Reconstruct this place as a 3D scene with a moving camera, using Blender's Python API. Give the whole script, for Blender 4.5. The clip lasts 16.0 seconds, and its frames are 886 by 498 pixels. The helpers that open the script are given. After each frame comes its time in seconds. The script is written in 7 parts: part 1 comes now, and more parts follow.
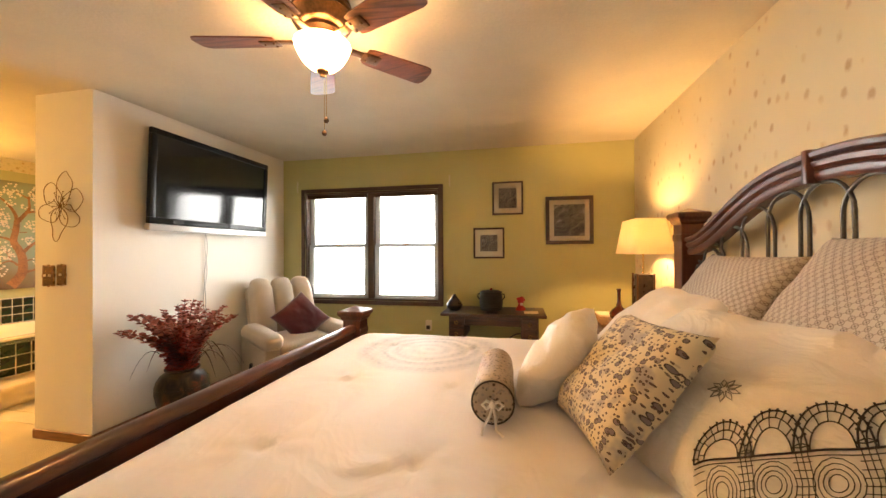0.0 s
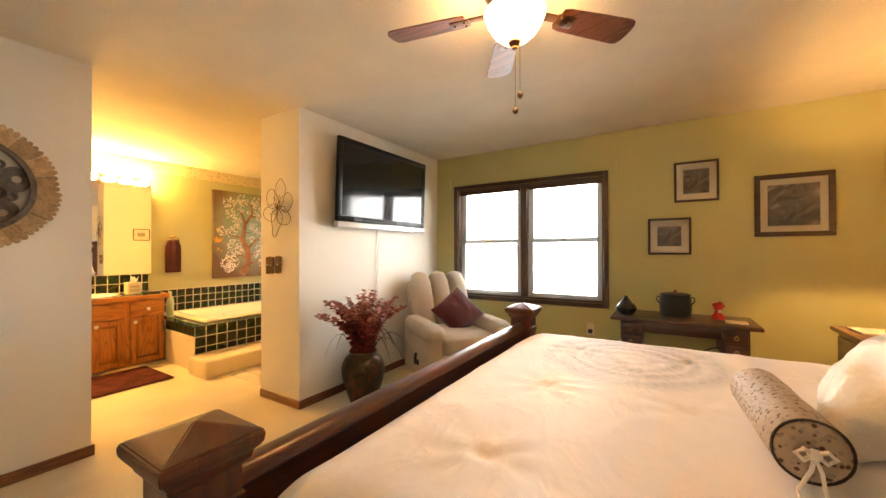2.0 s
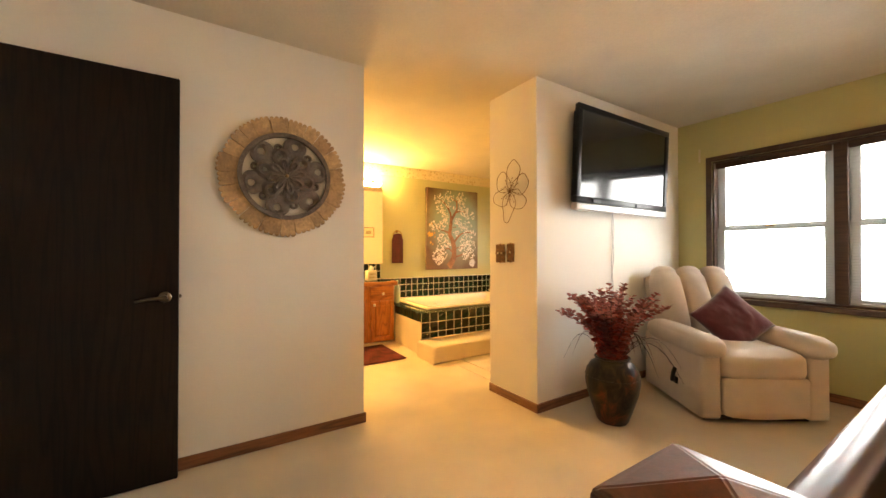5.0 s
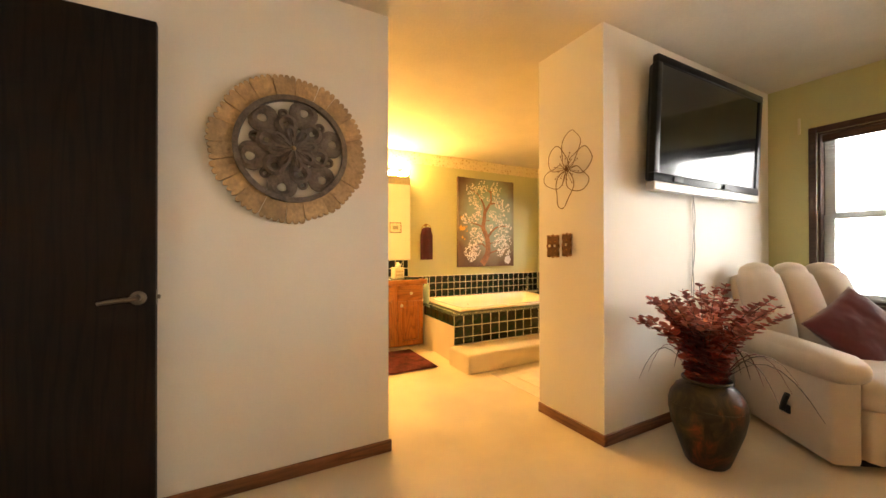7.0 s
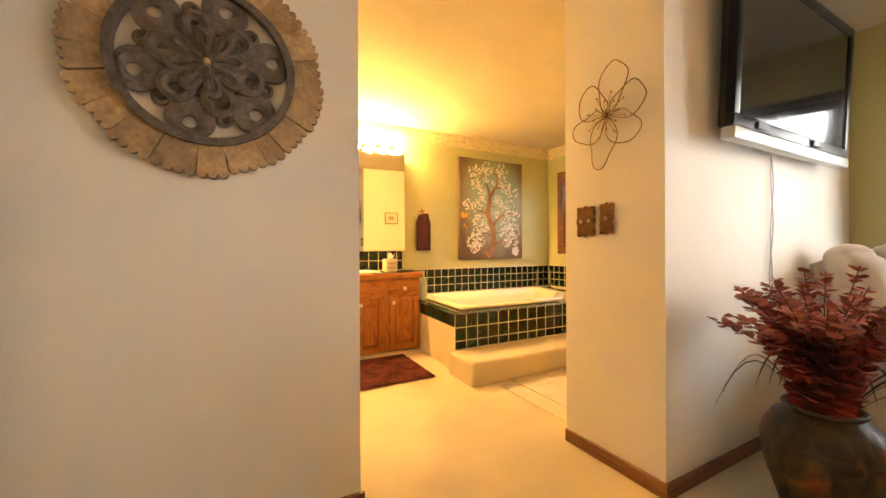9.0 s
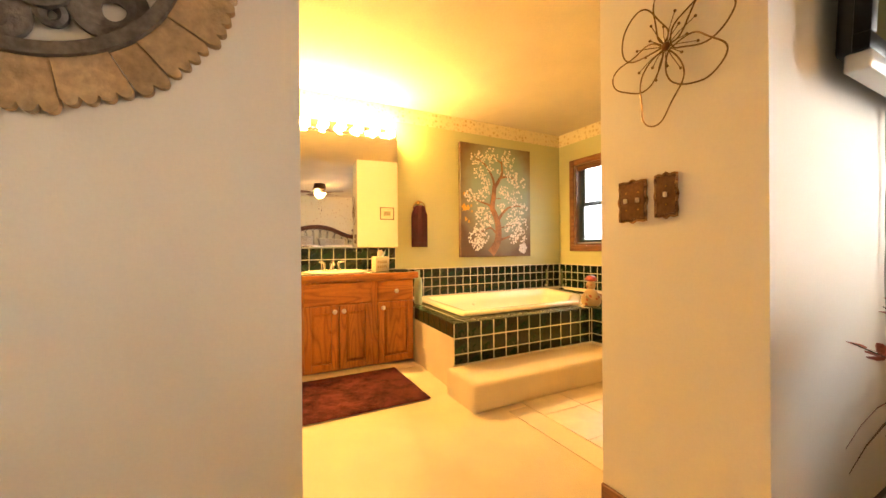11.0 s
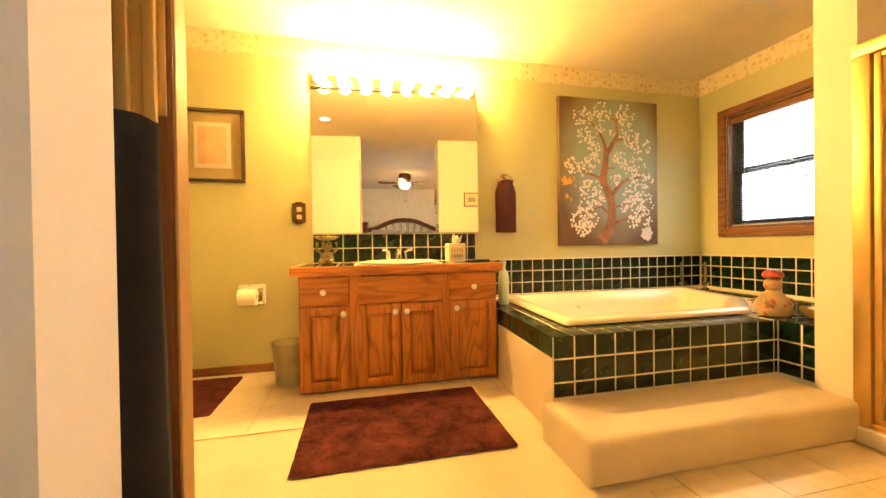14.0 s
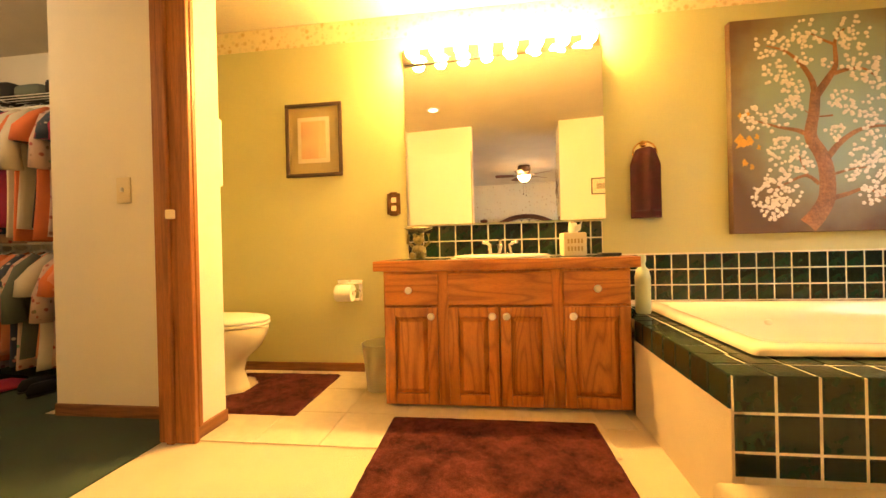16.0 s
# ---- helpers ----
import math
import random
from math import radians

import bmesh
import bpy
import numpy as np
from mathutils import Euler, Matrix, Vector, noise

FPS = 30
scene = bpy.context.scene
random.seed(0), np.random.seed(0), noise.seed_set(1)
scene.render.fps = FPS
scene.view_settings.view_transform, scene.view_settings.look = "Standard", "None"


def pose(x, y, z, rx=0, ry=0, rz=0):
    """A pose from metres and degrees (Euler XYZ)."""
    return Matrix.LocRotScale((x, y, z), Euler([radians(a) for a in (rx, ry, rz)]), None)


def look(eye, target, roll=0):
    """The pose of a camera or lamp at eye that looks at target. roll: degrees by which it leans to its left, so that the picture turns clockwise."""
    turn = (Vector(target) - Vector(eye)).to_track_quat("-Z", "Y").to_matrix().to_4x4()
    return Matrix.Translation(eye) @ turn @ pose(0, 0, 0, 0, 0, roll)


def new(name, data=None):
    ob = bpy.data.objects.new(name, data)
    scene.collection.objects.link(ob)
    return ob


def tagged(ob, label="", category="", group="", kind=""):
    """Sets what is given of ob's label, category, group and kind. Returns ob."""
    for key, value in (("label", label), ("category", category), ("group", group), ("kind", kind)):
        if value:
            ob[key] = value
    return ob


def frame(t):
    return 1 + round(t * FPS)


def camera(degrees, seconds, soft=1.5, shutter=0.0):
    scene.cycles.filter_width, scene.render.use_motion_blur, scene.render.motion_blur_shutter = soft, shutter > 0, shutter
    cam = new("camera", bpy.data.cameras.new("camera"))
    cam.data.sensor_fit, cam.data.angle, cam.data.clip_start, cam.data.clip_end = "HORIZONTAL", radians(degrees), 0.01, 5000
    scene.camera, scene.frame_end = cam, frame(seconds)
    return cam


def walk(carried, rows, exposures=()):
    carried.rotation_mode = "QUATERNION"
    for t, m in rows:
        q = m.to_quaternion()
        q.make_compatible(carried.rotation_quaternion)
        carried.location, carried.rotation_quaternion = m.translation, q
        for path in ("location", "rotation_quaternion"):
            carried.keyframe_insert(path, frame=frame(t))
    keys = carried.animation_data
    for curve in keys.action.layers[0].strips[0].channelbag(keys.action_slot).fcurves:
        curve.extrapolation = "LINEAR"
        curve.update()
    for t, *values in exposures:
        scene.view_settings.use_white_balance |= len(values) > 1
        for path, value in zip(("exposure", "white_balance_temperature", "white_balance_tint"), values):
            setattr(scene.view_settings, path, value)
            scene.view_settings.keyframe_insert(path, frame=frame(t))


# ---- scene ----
cam = camera(101.3, 16.0)
PATH = [
    (0, (0.679, 0.551, 1.277), (0.274, 2.509, 1.291), -0.3),
    (0.5, (0.585, 0.556, 1.276), (0.037, 2.48, 1.29), -0.2),
    (1, (0.497, 0.576, 1.269), (-0.238, 2.436, 1.283), -0.2),
    (1.5, (0.437, 0.598, 1.263), (-0.471, 2.38, 1.278), -0.2),
    (2, (0.359, 0.618, 1.237), (-0.693, 2.319, 1.25), -0.2),
    (2.5, (0.265, 0.608, 1.235), (-0.926, 2.215, 1.248), -0.3),
    (3, (0.162, 0.585, 1.236), (-1.152, 2.092, 1.254), -0.3),
    (3.5, (0.074, 0.572, 1.245), (-1.358, 1.968, 1.258), -0.3),
    (4, (-0.02, 0.551, 1.217), (-1.558, 1.83, 1.231), -0.2),
    (4.5, (-0.17, 0.518, 1.165), (-1.786, 1.696, 1.181), -0.03),
    (5, (-0.299, 0.518, 1.134), (-1.987, 1.592, 1.152), -0.05),
    (7.5, (-0.859, 0.78, 1.078), (-2.625, 1.72, 1.085), -0.1),
    (8, (-0.986, 0.867, 1.05), (-2.756, 1.8, 1.054), -0.15),
    (8.5, (-1.119, 0.95, 1.028), (-2.888, 1.884, 1.028), -0.2),
    (9, (-1.251, 1.007, 0.997), (-3.018, 1.943, 0.996), -0.3),
    (11.5, (-1.769, 1.332, 0.944), (-3.55, 2.244, 0.939), -0.5),
    (12, (-1.883, 1.385, 0.904), (-3.679, 2.265, 0.89), -0.6),
    (12.5, (-2.006, 1.452, 0.881), (-3.821, 2.292, 0.865), -0.6),
    (13, (-2.116, 1.51, 0.872), (-3.957, 2.291, 0.856), -0.7),
    (13.5, (-2.22, 1.564, 0.879), (-4.117, 2.198, 0.859), -0.7),
    (14, (-2.307, 1.616, 0.88), (-4.257, 2.062, 0.862), -0.8),
    (14.5, (-2.445, 1.681, 0.848), (-4.428, 1.939, 0.83), -1.1),
    (15, (-2.57, 1.729, 0.853), (-4.567, 1.838, 0.844), -1.1),
    (15.5, (-2.652, 1.772, 0.841), (-4.651, 1.732, 0.841), -1.2),
    (16, (-2.717, 1.805, 0.825), (-4.702, 1.564, 0.822), -1.4),
]
walk(cam, [(t, look(eye, target, roll)) for t, eye, target, roll in PATH], [(0.0, 0.48), (5.0, 0.52), (9.0, 0.55), (11.5, 0.65), (13.0, 0.60), (14.0, 0.52), (16.0, 0.55)])

# ---------------------------------------------------------------- world and light
CEIL = 2.385
world = bpy.data.worlds.new("world")
scene.world = world
world.use_nodes = True
wn = world.node_tree
sky = wn.nodes.new("ShaderNodeTexSky")
sky.sky_type, sky.sun_disc = "NISHITA", False
sky.sun_elevation, sky.sun_rotation = radians(35), radians(200)
wn.links.new(sky.outputs[0], wn.nodes["Background"].inputs[0])
wn.nodes["Background"].inputs[1].default_value = 0.12


def lamp(name, kind, place, energy, colour, aim=None, **more):
    data = bpy.data.lights.new(name, kind)
    data.energy, data.color = energy, colour
    for key, value in more.items():
        if key == "size":
            data.size = value
        elif key == "size_y":
            data.shape, data.size_y = "RECTANGLE", value
        elif key == "radius":
            data.shadow_soft_size = value
        elif key == "spread":
            data.spread = radians(value)
    ob = new(name, data)
    ob.matrix_world = look(place, aim) if aim else Matrix.Translation(place)
    return ob


SUN = lamp("sun", "SUN", (0, 8, 6), 0.6, (1.0, 0.95, 0.88), aim=(0, 2, 0))
SUN.data.angle = radians(12)
WARM = (1.0, 0.58, 0.17)
lamp("window_daylight", "AREA", (-0.99, 4.66, 1.35), 60, (1.0, 0.95, 0.89), aim=(-0.99, 0, 1.0), size=1.6, size_y=1.2)
lamp("bath_window_daylight", "AREA", (-4.4, 4.92, 1.47), 10, (0.93, 0.97, 1.0), aim=(-4.4, 0, 1.2), size=0.85, size_y=0.95)
lamp("fan_bulb", "POINT", (-0.155, 2.0, 2.13), 96, (1.0, 0.55, 0.22), radius=0.05)
lamp("bedside_bulb", "POINT", (1.62, 3.60, 1.36), 42, (1.0, 0.53, 0.18), radius=0.04)
lamp("recessed_bulb", "SPOT", (-3.42, 1.05, CEIL - 0.01), 130, WARM, aim=(-3.42, 1.05, 0), radius=0.05)
# unseen fill light added to brighten the closet; no fixture hangs here
lamp("closet_fill", "POINT", (-3.8, -1.2, CEIL - 0.12), 15, (1.0, 0.70, 0.38), radius=0.06)

# ---------------------------------------------------------------- materials


def nodes_of(name):
    m = bpy.data.materials.new(name)
    m.use_nodes = True
    t = m.node_tree
    return m, t, t.nodes["Principled BSDF"]


def add(t, kind, **values):
    n = t.nodes.new(kind)
    for k, v in values.items():
        n.inputs[k].default_value = v
    return n


def ramp(t, fac, stops):
    n = t.nodes.new("ShaderNodeValToRGB")
    e = n.color_ramp.elements
    e[0].position, e[0].color = stops[0][0], (*stops[0][1], 1)
    e[1].position, e[1].color = stops[-1][0], (*stops[-1][1], 1)
    for p, c in stops[1:-1]:
        e.new(p).color = (*c, 1)
    t.links.new(fac, n.inputs[0])
    return n.outputs[0]


def coords(t, scale=(1, 1, 1), turn=(0, 0, 0)):
    tc = t.nodes.new("ShaderNodeTexCoord")
    mp = t.nodes.new("ShaderNodeMapping")
    mp.inputs["Scale"].default_value = scale
    mp.inputs["Rotation"].default_value = turn
    t.links.new(tc.outputs["Object"], mp.inputs[0])
    return mp.outputs[0]


def bump(t, bsdf, height, strength, distance=0.01):
    b = add(t, "ShaderNodeBump", Strength=strength, Distance=distance)
    t.links.new(height, b.inputs["Height"])
    t.links.new(b.outputs[0], bsdf.inputs["Normal"])


def mixc(t, fac, a, b, how="MIX"):
    n = t.nodes.new("ShaderNodeMix")
    n.data_type, n.blend_type = "RGBA", how
    for sock, v in ((n.inputs[0], fac), (n.inputs[6], a), (n.inputs[7], b)):
        if isinstance(v, (tuple, float, int)):
            sock.default_value = (*v, 1) if isinstance(v, tuple) else v
        else:
            t.links.new(v, sock)
    return n.outputs[2]


def scaled(c, k):
    return tuple(min(1.0, v * k) for v in c)


def surface(name, col, rough=0.6, metal=0.0, var=0.06, big=1.5, fine=90.0, relief=0.15, depth=0.004, coat=0.0, sheen=0.0, pieces=0.0):
    """A plain surface with broad blotches, fine grain and relief."""
    m, t, b = nodes_of(name)
    v = coords(t)
    n1 = add(t, "ShaderNodeTexNoise", Scale=big, Detail=5.0)
    n2 = add(t, "ShaderNodeTexNoise", Scale=fine, Detail=4.0)
    for n in (n1, n2):
        t.links.new(v, n.inputs["Vector"])
    c = ramp(t, n1.outputs[0], [(0.3, scaled(col, 1 - var)), (0.7, scaled(col, 1 + var))])
    g = ramp(t, n2.outputs[0], [(0.3, (1 - var,) * 3), (0.7, (1.0, 1.0, 1.0))])
    out = mixc(t, 1.0, c, g, "MULTIPLY")
    if pieces:
        info = t.nodes.new("ShaderNodeObjectInfo")
        r = ramp(t, info.outputs["Random"], [(0.0, (1 - pieces,) * 3), (1.0, (1.0, 1.0, 1.0))])
        out = mixc(t, 1.0, out, r, "MULTIPLY")
    t.links.new(out, b.inputs["Base Color"])
    r = ramp(t, n1.outputs[0], [(0.2, (max(0.02, rough - 0.08),) * 3), (0.8, (min(1.0, rough + 0.08),) * 3)])
    t.links.new(r, b.inputs["Roughness"])
    b.inputs["Metallic"].default_value = metal
    b.inputs["Coat Weight"].default_value = coat
    b.inputs["Sheen Weight"].default_value = sheen
    if relief:
        bump(t, b, n2.outputs[0], relief, depth)
    return m


def wood(name, dark, light, along="z", rough=0.35, coat=0.3, rings=7.0, fine=1.0, spread=9.0):
    m, t, b = nodes_of(name)
    s = {"x": (0.6, spread, spread), "y": (spread, 0.6, spread), "z": (spread, spread, 0.6)}[along]
    v = coords(t, s)
    warp = add(t, "ShaderNodeTexNoise", Scale=1.3, Detail=2.0)
    t.links.new(v, warp.inputs["Vector"])
    w = t.nodes.new("ShaderNodeMath")
    w.operation = "MULTIPLY"
    w.inputs[1].default_value = rings
    t.links.new(warp.outputs[0], w.inputs[0])
    f = t.nodes.new("ShaderNodeMath")
    f.operation = "PINGPONG"
    f.inputs[1].default_value = 0.5
    t.links.new(w.outputs[0], f.inputs[0])
    grain = add(t, "ShaderNodeTexNoise", Scale=14.0 * fine, Detail=6.0, Roughness=0.7)
    t.links.new(v, grain.inputs["Vector"])
    c = ramp(t, f.outputs[0], [(0.0, dark), (0.3, light), (0.5, scaled(light, 0.85))])
    g = ramp(t, grain.outputs[0], [(0.35, (0.6, 0.55, 0.5)), (0.6, (1.0, 1.0, 1.0))])
    t.links.new(mixc(t, 0.8, c, g, "MULTIPLY"), b.inputs["Base Color"])
    b.inputs["Roughness"].default_value = rough
    b.inputs["Coat Weight"].default_value = coat
    b.inputs["Coat Roughness"].default_value = 0.15
    bump(t, b, grain.outputs[0], 0.12, 0.003)
    return m


def glowing(name, col, strength):
    m, t, b = nodes_of(name)
    b.inputs["Base Color"].default_value = (*col, 1)
    b.inputs["Emission Color"].default_value = (*col, 1)
    b.inputs["Emission Strength"].default_value = strength
    return m


def glass(name, col=(1, 1, 1), rough=0.0):
    m, t, b = nodes_of(name)
    b.inputs["Base Color"].default_value = (*col, 1)
    b.inputs["Roughness"].default_value = rough
    b.inputs["Transmission Weight"].default_value = 1.0
    b.inputs["IOR"].default_value = 1.45
    return m


def spotted(name, ground, mark, scale, size, soft=0.05, rand=0.8, rough=0.7, mark2=None, sheen=0.0, stretch=(1, 1, 1), flat=False, second=0.0):
    """A printed ground with scattered motifs."""
    m, t, b = nodes_of(name)
    v = coords(t, stretch)
    wob = add(t, "ShaderNodeTexNoise", Scale=scale * 5, Detail=2.0)
    t.links.new(v, wob.inputs["Vector"])
    shift = mixc(t, 0.035 * 6.0 / scale, v, wob.outputs["Color"], "ADD")
    vor = add(t, "ShaderNodeTexVoronoi", Scale=scale, Randomness=rand)
    t.links.new(shift, vor.inputs["Vector"])
    if flat:
        vor.voronoi_dimensions = "2D"
    f = ramp(t, vor.outputs["Distance"], [(size, (1, 1, 1)), (size + soft, (0, 0, 0))])
    if second:
        v2 = add(t, "ShaderNodeTexVoronoi", Scale=scale * second, Randomness=1.0)
        v2.voronoi_dimensions = "2D" if flat else "3D"
        t.links.new(shift, v2.inputs["Vector"])
        f = mixc(t, 1.0, f, ramp(t, v2.outputs["Distance"], [(size * 0.8, (0.8, 0.8, 0.8)), (size * 0.8 + soft, (0, 0, 0))]), "LIGHTEN")
    n1 = add(t, "ShaderNodeTexNoise", Scale=2.0, Detail=6.0)
    t.links.new(v, n1.inputs["Vector"])
    g = ramp(t, n1.outputs[0], [(0.3, scaled(ground, 0.93)), (0.7, ground)])
    k = mark
    if mark2:
        k = ramp(t, vor.outputs["Color"], [(0.35, mark), (0.65, mark2)])
    t.links.new(mixc(t, f, g, k), b.inputs["Base Color"])
    b.inputs["Roughness"].default_value = rough
    b.inputs["Sheen Weight"].default_value = sheen
    fine = add(t, "ShaderNodeTexNoise", Scale=160.0, Detail=3.0)
    t.links.new(v, fine.inputs["Vector"])
    bump(t, b, fine.outputs[0], 0.12, 0.003)
    return m


CREAM = surface("cream_wall_paint", (0.78, 0.74, 0.66), 0.75, var=0.03, fine=140, relief=0.2, depth=0.002)
SAGE = surface("olive_green_wall_paint", (0.52, 0.50, 0.23), 0.7, var=0.04, fine=140, relief=0.2, depth=0.002)
BATHGREEN = surface("sage_green_bath_paint", (0.53, 0.54, 0.29), 0.7, var=0.04, fine=140, relief=0.2, depth=0.002)
CEILING = surface("textured_cream_ceiling", (0.64, 0.58, 0.46), 0.85, var=0.05, big=3, fine=60, relief=0.35, depth=0.006)
PAPER = spotted("leaf_wallpaper", (0.74, 0.68, 0.50), (0.52, 0.39, 0.23), 10.0, 0.10, 0.14, 0.8, mark2=(0.64, 0.55, 0.36), stretch=(1, 1.25, 0.9))
BORDER = spotted("floral_wallpaper_border", (0.76, 0.68, 0.46), (0.56, 0.44, 0.22), 19.0, 0.16, 0.22, 0.7, mark2=(0.62, 0.56, 0.34), second=1.7)
CARPET = surface("cream_carpet", (0.80, 0.68, 0.47), 0.95, var=0.1, big=2.5, fine=420, relief=0.8, depth=0.01, sheen=0.2)
GREENCARPET = surface("dark_green_carpet", (0.012, 0.048, 0.025), 0.95, var=0.4, big=5, fine=380, relief=0.8, depth=0.01, sheen=0.1)
MARBLE = surface("beige_marble_floor_tile", (0.66, 0.58, 0.44), 0.35, var=0.10, big=7, fine=20, relief=0.04, pieces=0.05)
GROUT = surface("pale_grout", (0.80, 0.74, 0.60), 0.8, var=0.08, fine=120)
GREENTILE = surface("glossy_dark_green_tile", (0.006, 0.030, 0.018), 0.22, var=0.5, big=11, fine=40, relief=0.10, depth=0.004, coat=0.15, pieces=0.45)
GREENTILE.node_tree.nodes["Principled BSDF"].inputs["Specular IOR Level"].default_value = 0.32
def oak(name, along):
    m, t, b = nodes_of(name)
    long, across = 1.1, 9.0
    v = coords(t, (across, across, long) if along == "z" else (across, long, across))
    field = add(t, "ShaderNodeTexNoise", Scale=0.8, Detail=1.0)
    t.links.new(v, field.inputs["Vector"])
    w = t.nodes.new("ShaderNodeMath")
    w.operation, w.inputs[1].default_value = "MULTIPLY", 13.0
    t.links.new(field.outputs[0], w.inputs[0])
    f = t.nodes.new("ShaderNodeMath")
    f.operation, f.inputs[1].default_value = "PINGPONG", 0.5
    t.links.new(w.outputs[0], f.inputs[0])
    pores = add(t, "ShaderNodeTexNoise", Scale=34.0, Detail=5.0, Roughness=0.75)
    t.links.new(v, pores.inputs["Vector"])
    tone = add(t, "ShaderNodeTexNoise", Scale=1.1, Detail=3.0)
    t.links.new(v, tone.inputs["Vector"])
    base = ramp(t, tone.outputs[0], [(0.3, (0.39, 0.135, 0.021)), (0.7, (0.56, 0.215, 0.038))])
    line = ramp(t, f.outputs[0], [(0.02, (0.44, 0.32, 0.22)), (0.22, (1.0, 1.0, 1.0)), (0.5, (1.12, 1.10, 1.05))])
    c = mixc(t, 0.55, base, line, "MULTIPLY")
    g = ramp(t, pores.outputs[0], [(0.36, (0.62, 0.55, 0.48)), (0.52, (1.0, 1.0, 1.0))])
    t.links.new(mixc(t, 0.65, c, g, "MULTIPLY"), b.inputs["Base Color"])
    b.inputs["Roughness"].default_value = 0.36
    b.inputs["Coat Weight"].default_value = 0.25
    b.inputs["Coat Roughness"].default_value = 0.15
    bump(t, b, pores.outputs[0], 0.15, 0.002)
    return m


OAK, OAKY = oak("golden_oak_cabinet_wood", "z"), oak("golden_oak_drawer_wood", "y")
TRIM = wood("brown_oak_trim", (0.12, 0.045, 0.016), (0.25, 0.105, 0.04), "y", 0.45, 0.15)
TRIMX = wood("brown_oak_trim_long", (0.12, 0.045, 0.016), (0.25, 0.105, 0.04), "x", 0.45, 0.15)
TRIMZ = wood("brown_oak_trim_upright", (0.21, 0.075, 0.020), (0.35, 0.135, 0.040), "z", 0.45, 0.15, rings=4.0, fine=2.5, spread=14.0)
WINWOOD = wood("dark_walnut_window_casing", (0.050, 0.022, 0.011), (0.078, 0.036, 0.018), "x", 0.45, 0.2)
BEDWOOD = wood("polished_mahogany", (0.06, 0.016, 0.007), (0.13, 0.035, 0.014), "y", 0.34, 0.25, rings=3.0)
BEDWOODZ = wood("polished_mahogany_upright", (0.06, 0.016, 0.007), (0.13, 0.035, 0.014), "z", 0.34, 0.25, rings=3.0)
BLADE = wood("reddish_walnut_fan_blade", (0.10, 0.028, 0.011), (0.24, 0.072, 0.028), "x", 0.42, 0.1)
TABLEWOOD = wood("dark_walnut_furniture", (0.028, 0.011, 0.006), (0.085, 0.032, 0.017), "x", 0.35, 0.4)
STANDWOOD = wood("honey_brown_nightstand_wood", (0.16, 0.07, 0.025), (0.30, 0.15, 0.06), "y", 0.4, 0.3)
DOORWOOD = wood("dark_stained_door_veneer", (0.005, 0.0025, 0.0015), (0.012, 0.006, 0.003), "z", 0.55, 0.0)
DOORWOOD.node_tree.nodes["Principled BSDF"].inputs["Specular IOR Level"].default_value = 0.2
COMFORTER_BASE = (0.83, 0.79, 0.79)
LINEN = surface("white_satin_cotton", (0.83, 0.76, 0.68), 0.55, var=0.04, big=4, fine=250, relief=0.15, sheen=0.3)


def crumple(m, scale, strength, distance, stretch=(1, 1, 1)):
    """Soft creases laid over a cloth's own relief."""
    t, b = m.node_tree, m.node_tree.nodes["Principled BSDF"]
    n = add(t, "ShaderNodeTexNoise", Scale=scale, Detail=3.0, Roughness=0.55, Distortion=1.4)
    t.links.new(coords(t, stretch), n.inputs["Vector"])
    crease = ramp(t, n.outputs[0], [(0.38, (0.0, 0.0, 0.0)), (0.5, (1.0, 1.0, 1.0)), (0.62, (0.0, 0.0, 0.0))])
    second = add(t, "ShaderNodeBump", Strength=strength, Distance=distance)
    t.links.new(crease, second.inputs["Height"])
    for k in b.inputs["Normal"].links:
        t.links.new(k.from_socket, second.inputs["Normal"])
    t.links.new(second.outputs[0], b.inputs["Normal"])


crumple(LINEN, 4.5, 0.20, 0.02, (1.0, 1.6, 1.0))
LEATHER = surface("cream_recliner_upholstery", (0.62, 0.53, 0.42), 0.6, var=0.06, big=6, fine=200, relief=0.25, sheen=0.2)
BURGUNDY = surface("burgundy_velvet", (0.115, 0.014, 0.024), 0.8, var=0.25, big=10, fine=300, relief=0.4, sheen=0.6)
RUGM, t_, b_ = nodes_of("dark_maroon_shag")
v_ = coords(t_)
n1 = add(t_, "ShaderNodeTexNoise", Scale=7.5, Detail=8.0, Roughness=0.74, Distortion=0.2)
n2 = add(t_, "ShaderNodeTexNoise", Scale=210.0, Detail=4.0)
for n in (n1, n2):
    t_.links.new(v_, n.inputs["Vector"])
pile = ramp(t_, n1.outputs[0], [(0.38, (0.024, 0.007, 0.008)), (0.46, (0.060, 0.015, 0.015)), (0.54, (0.092, 0.024, 0.022)), (0.64, (0.130, 0.038, 0.032))])
t_.links.new(mixc(t_, 0.6, pile, ramp(t_, n2.outputs[0], [(0.3, (0.5, 0.5, 0.5)), (0.65, (1.0, 1.0, 1.0))]), "MULTIPLY"), b_.inputs["Base Color"])
b_.inputs["Roughness"].default_value = 1.0
b_.inputs["Specular IOR Level"].default_value = 0.1
bump(t_, b_, mixc(t_, 0.5, n1.outputs[0], n2.outputs[0]), 1.0, 0.02)
TOWEL = surface("dark_plum_terry", (0.075, 0.009, 0.016), 1.0, var=0.35, big=14, fine=300, relief=1.0, depth=0.01)
BRONZE = surface("antique_bronze", (0.16, 0.085, 0.045), 0.38, 0.85, var=0.3, big=20, fine=90, relief=0.2)
IRON = surface("dark_pewter_iron", (0.12, 0.115, 0.11), 0.42, 0.7, var=0.25, big=25, fine=120, relief=0.2)
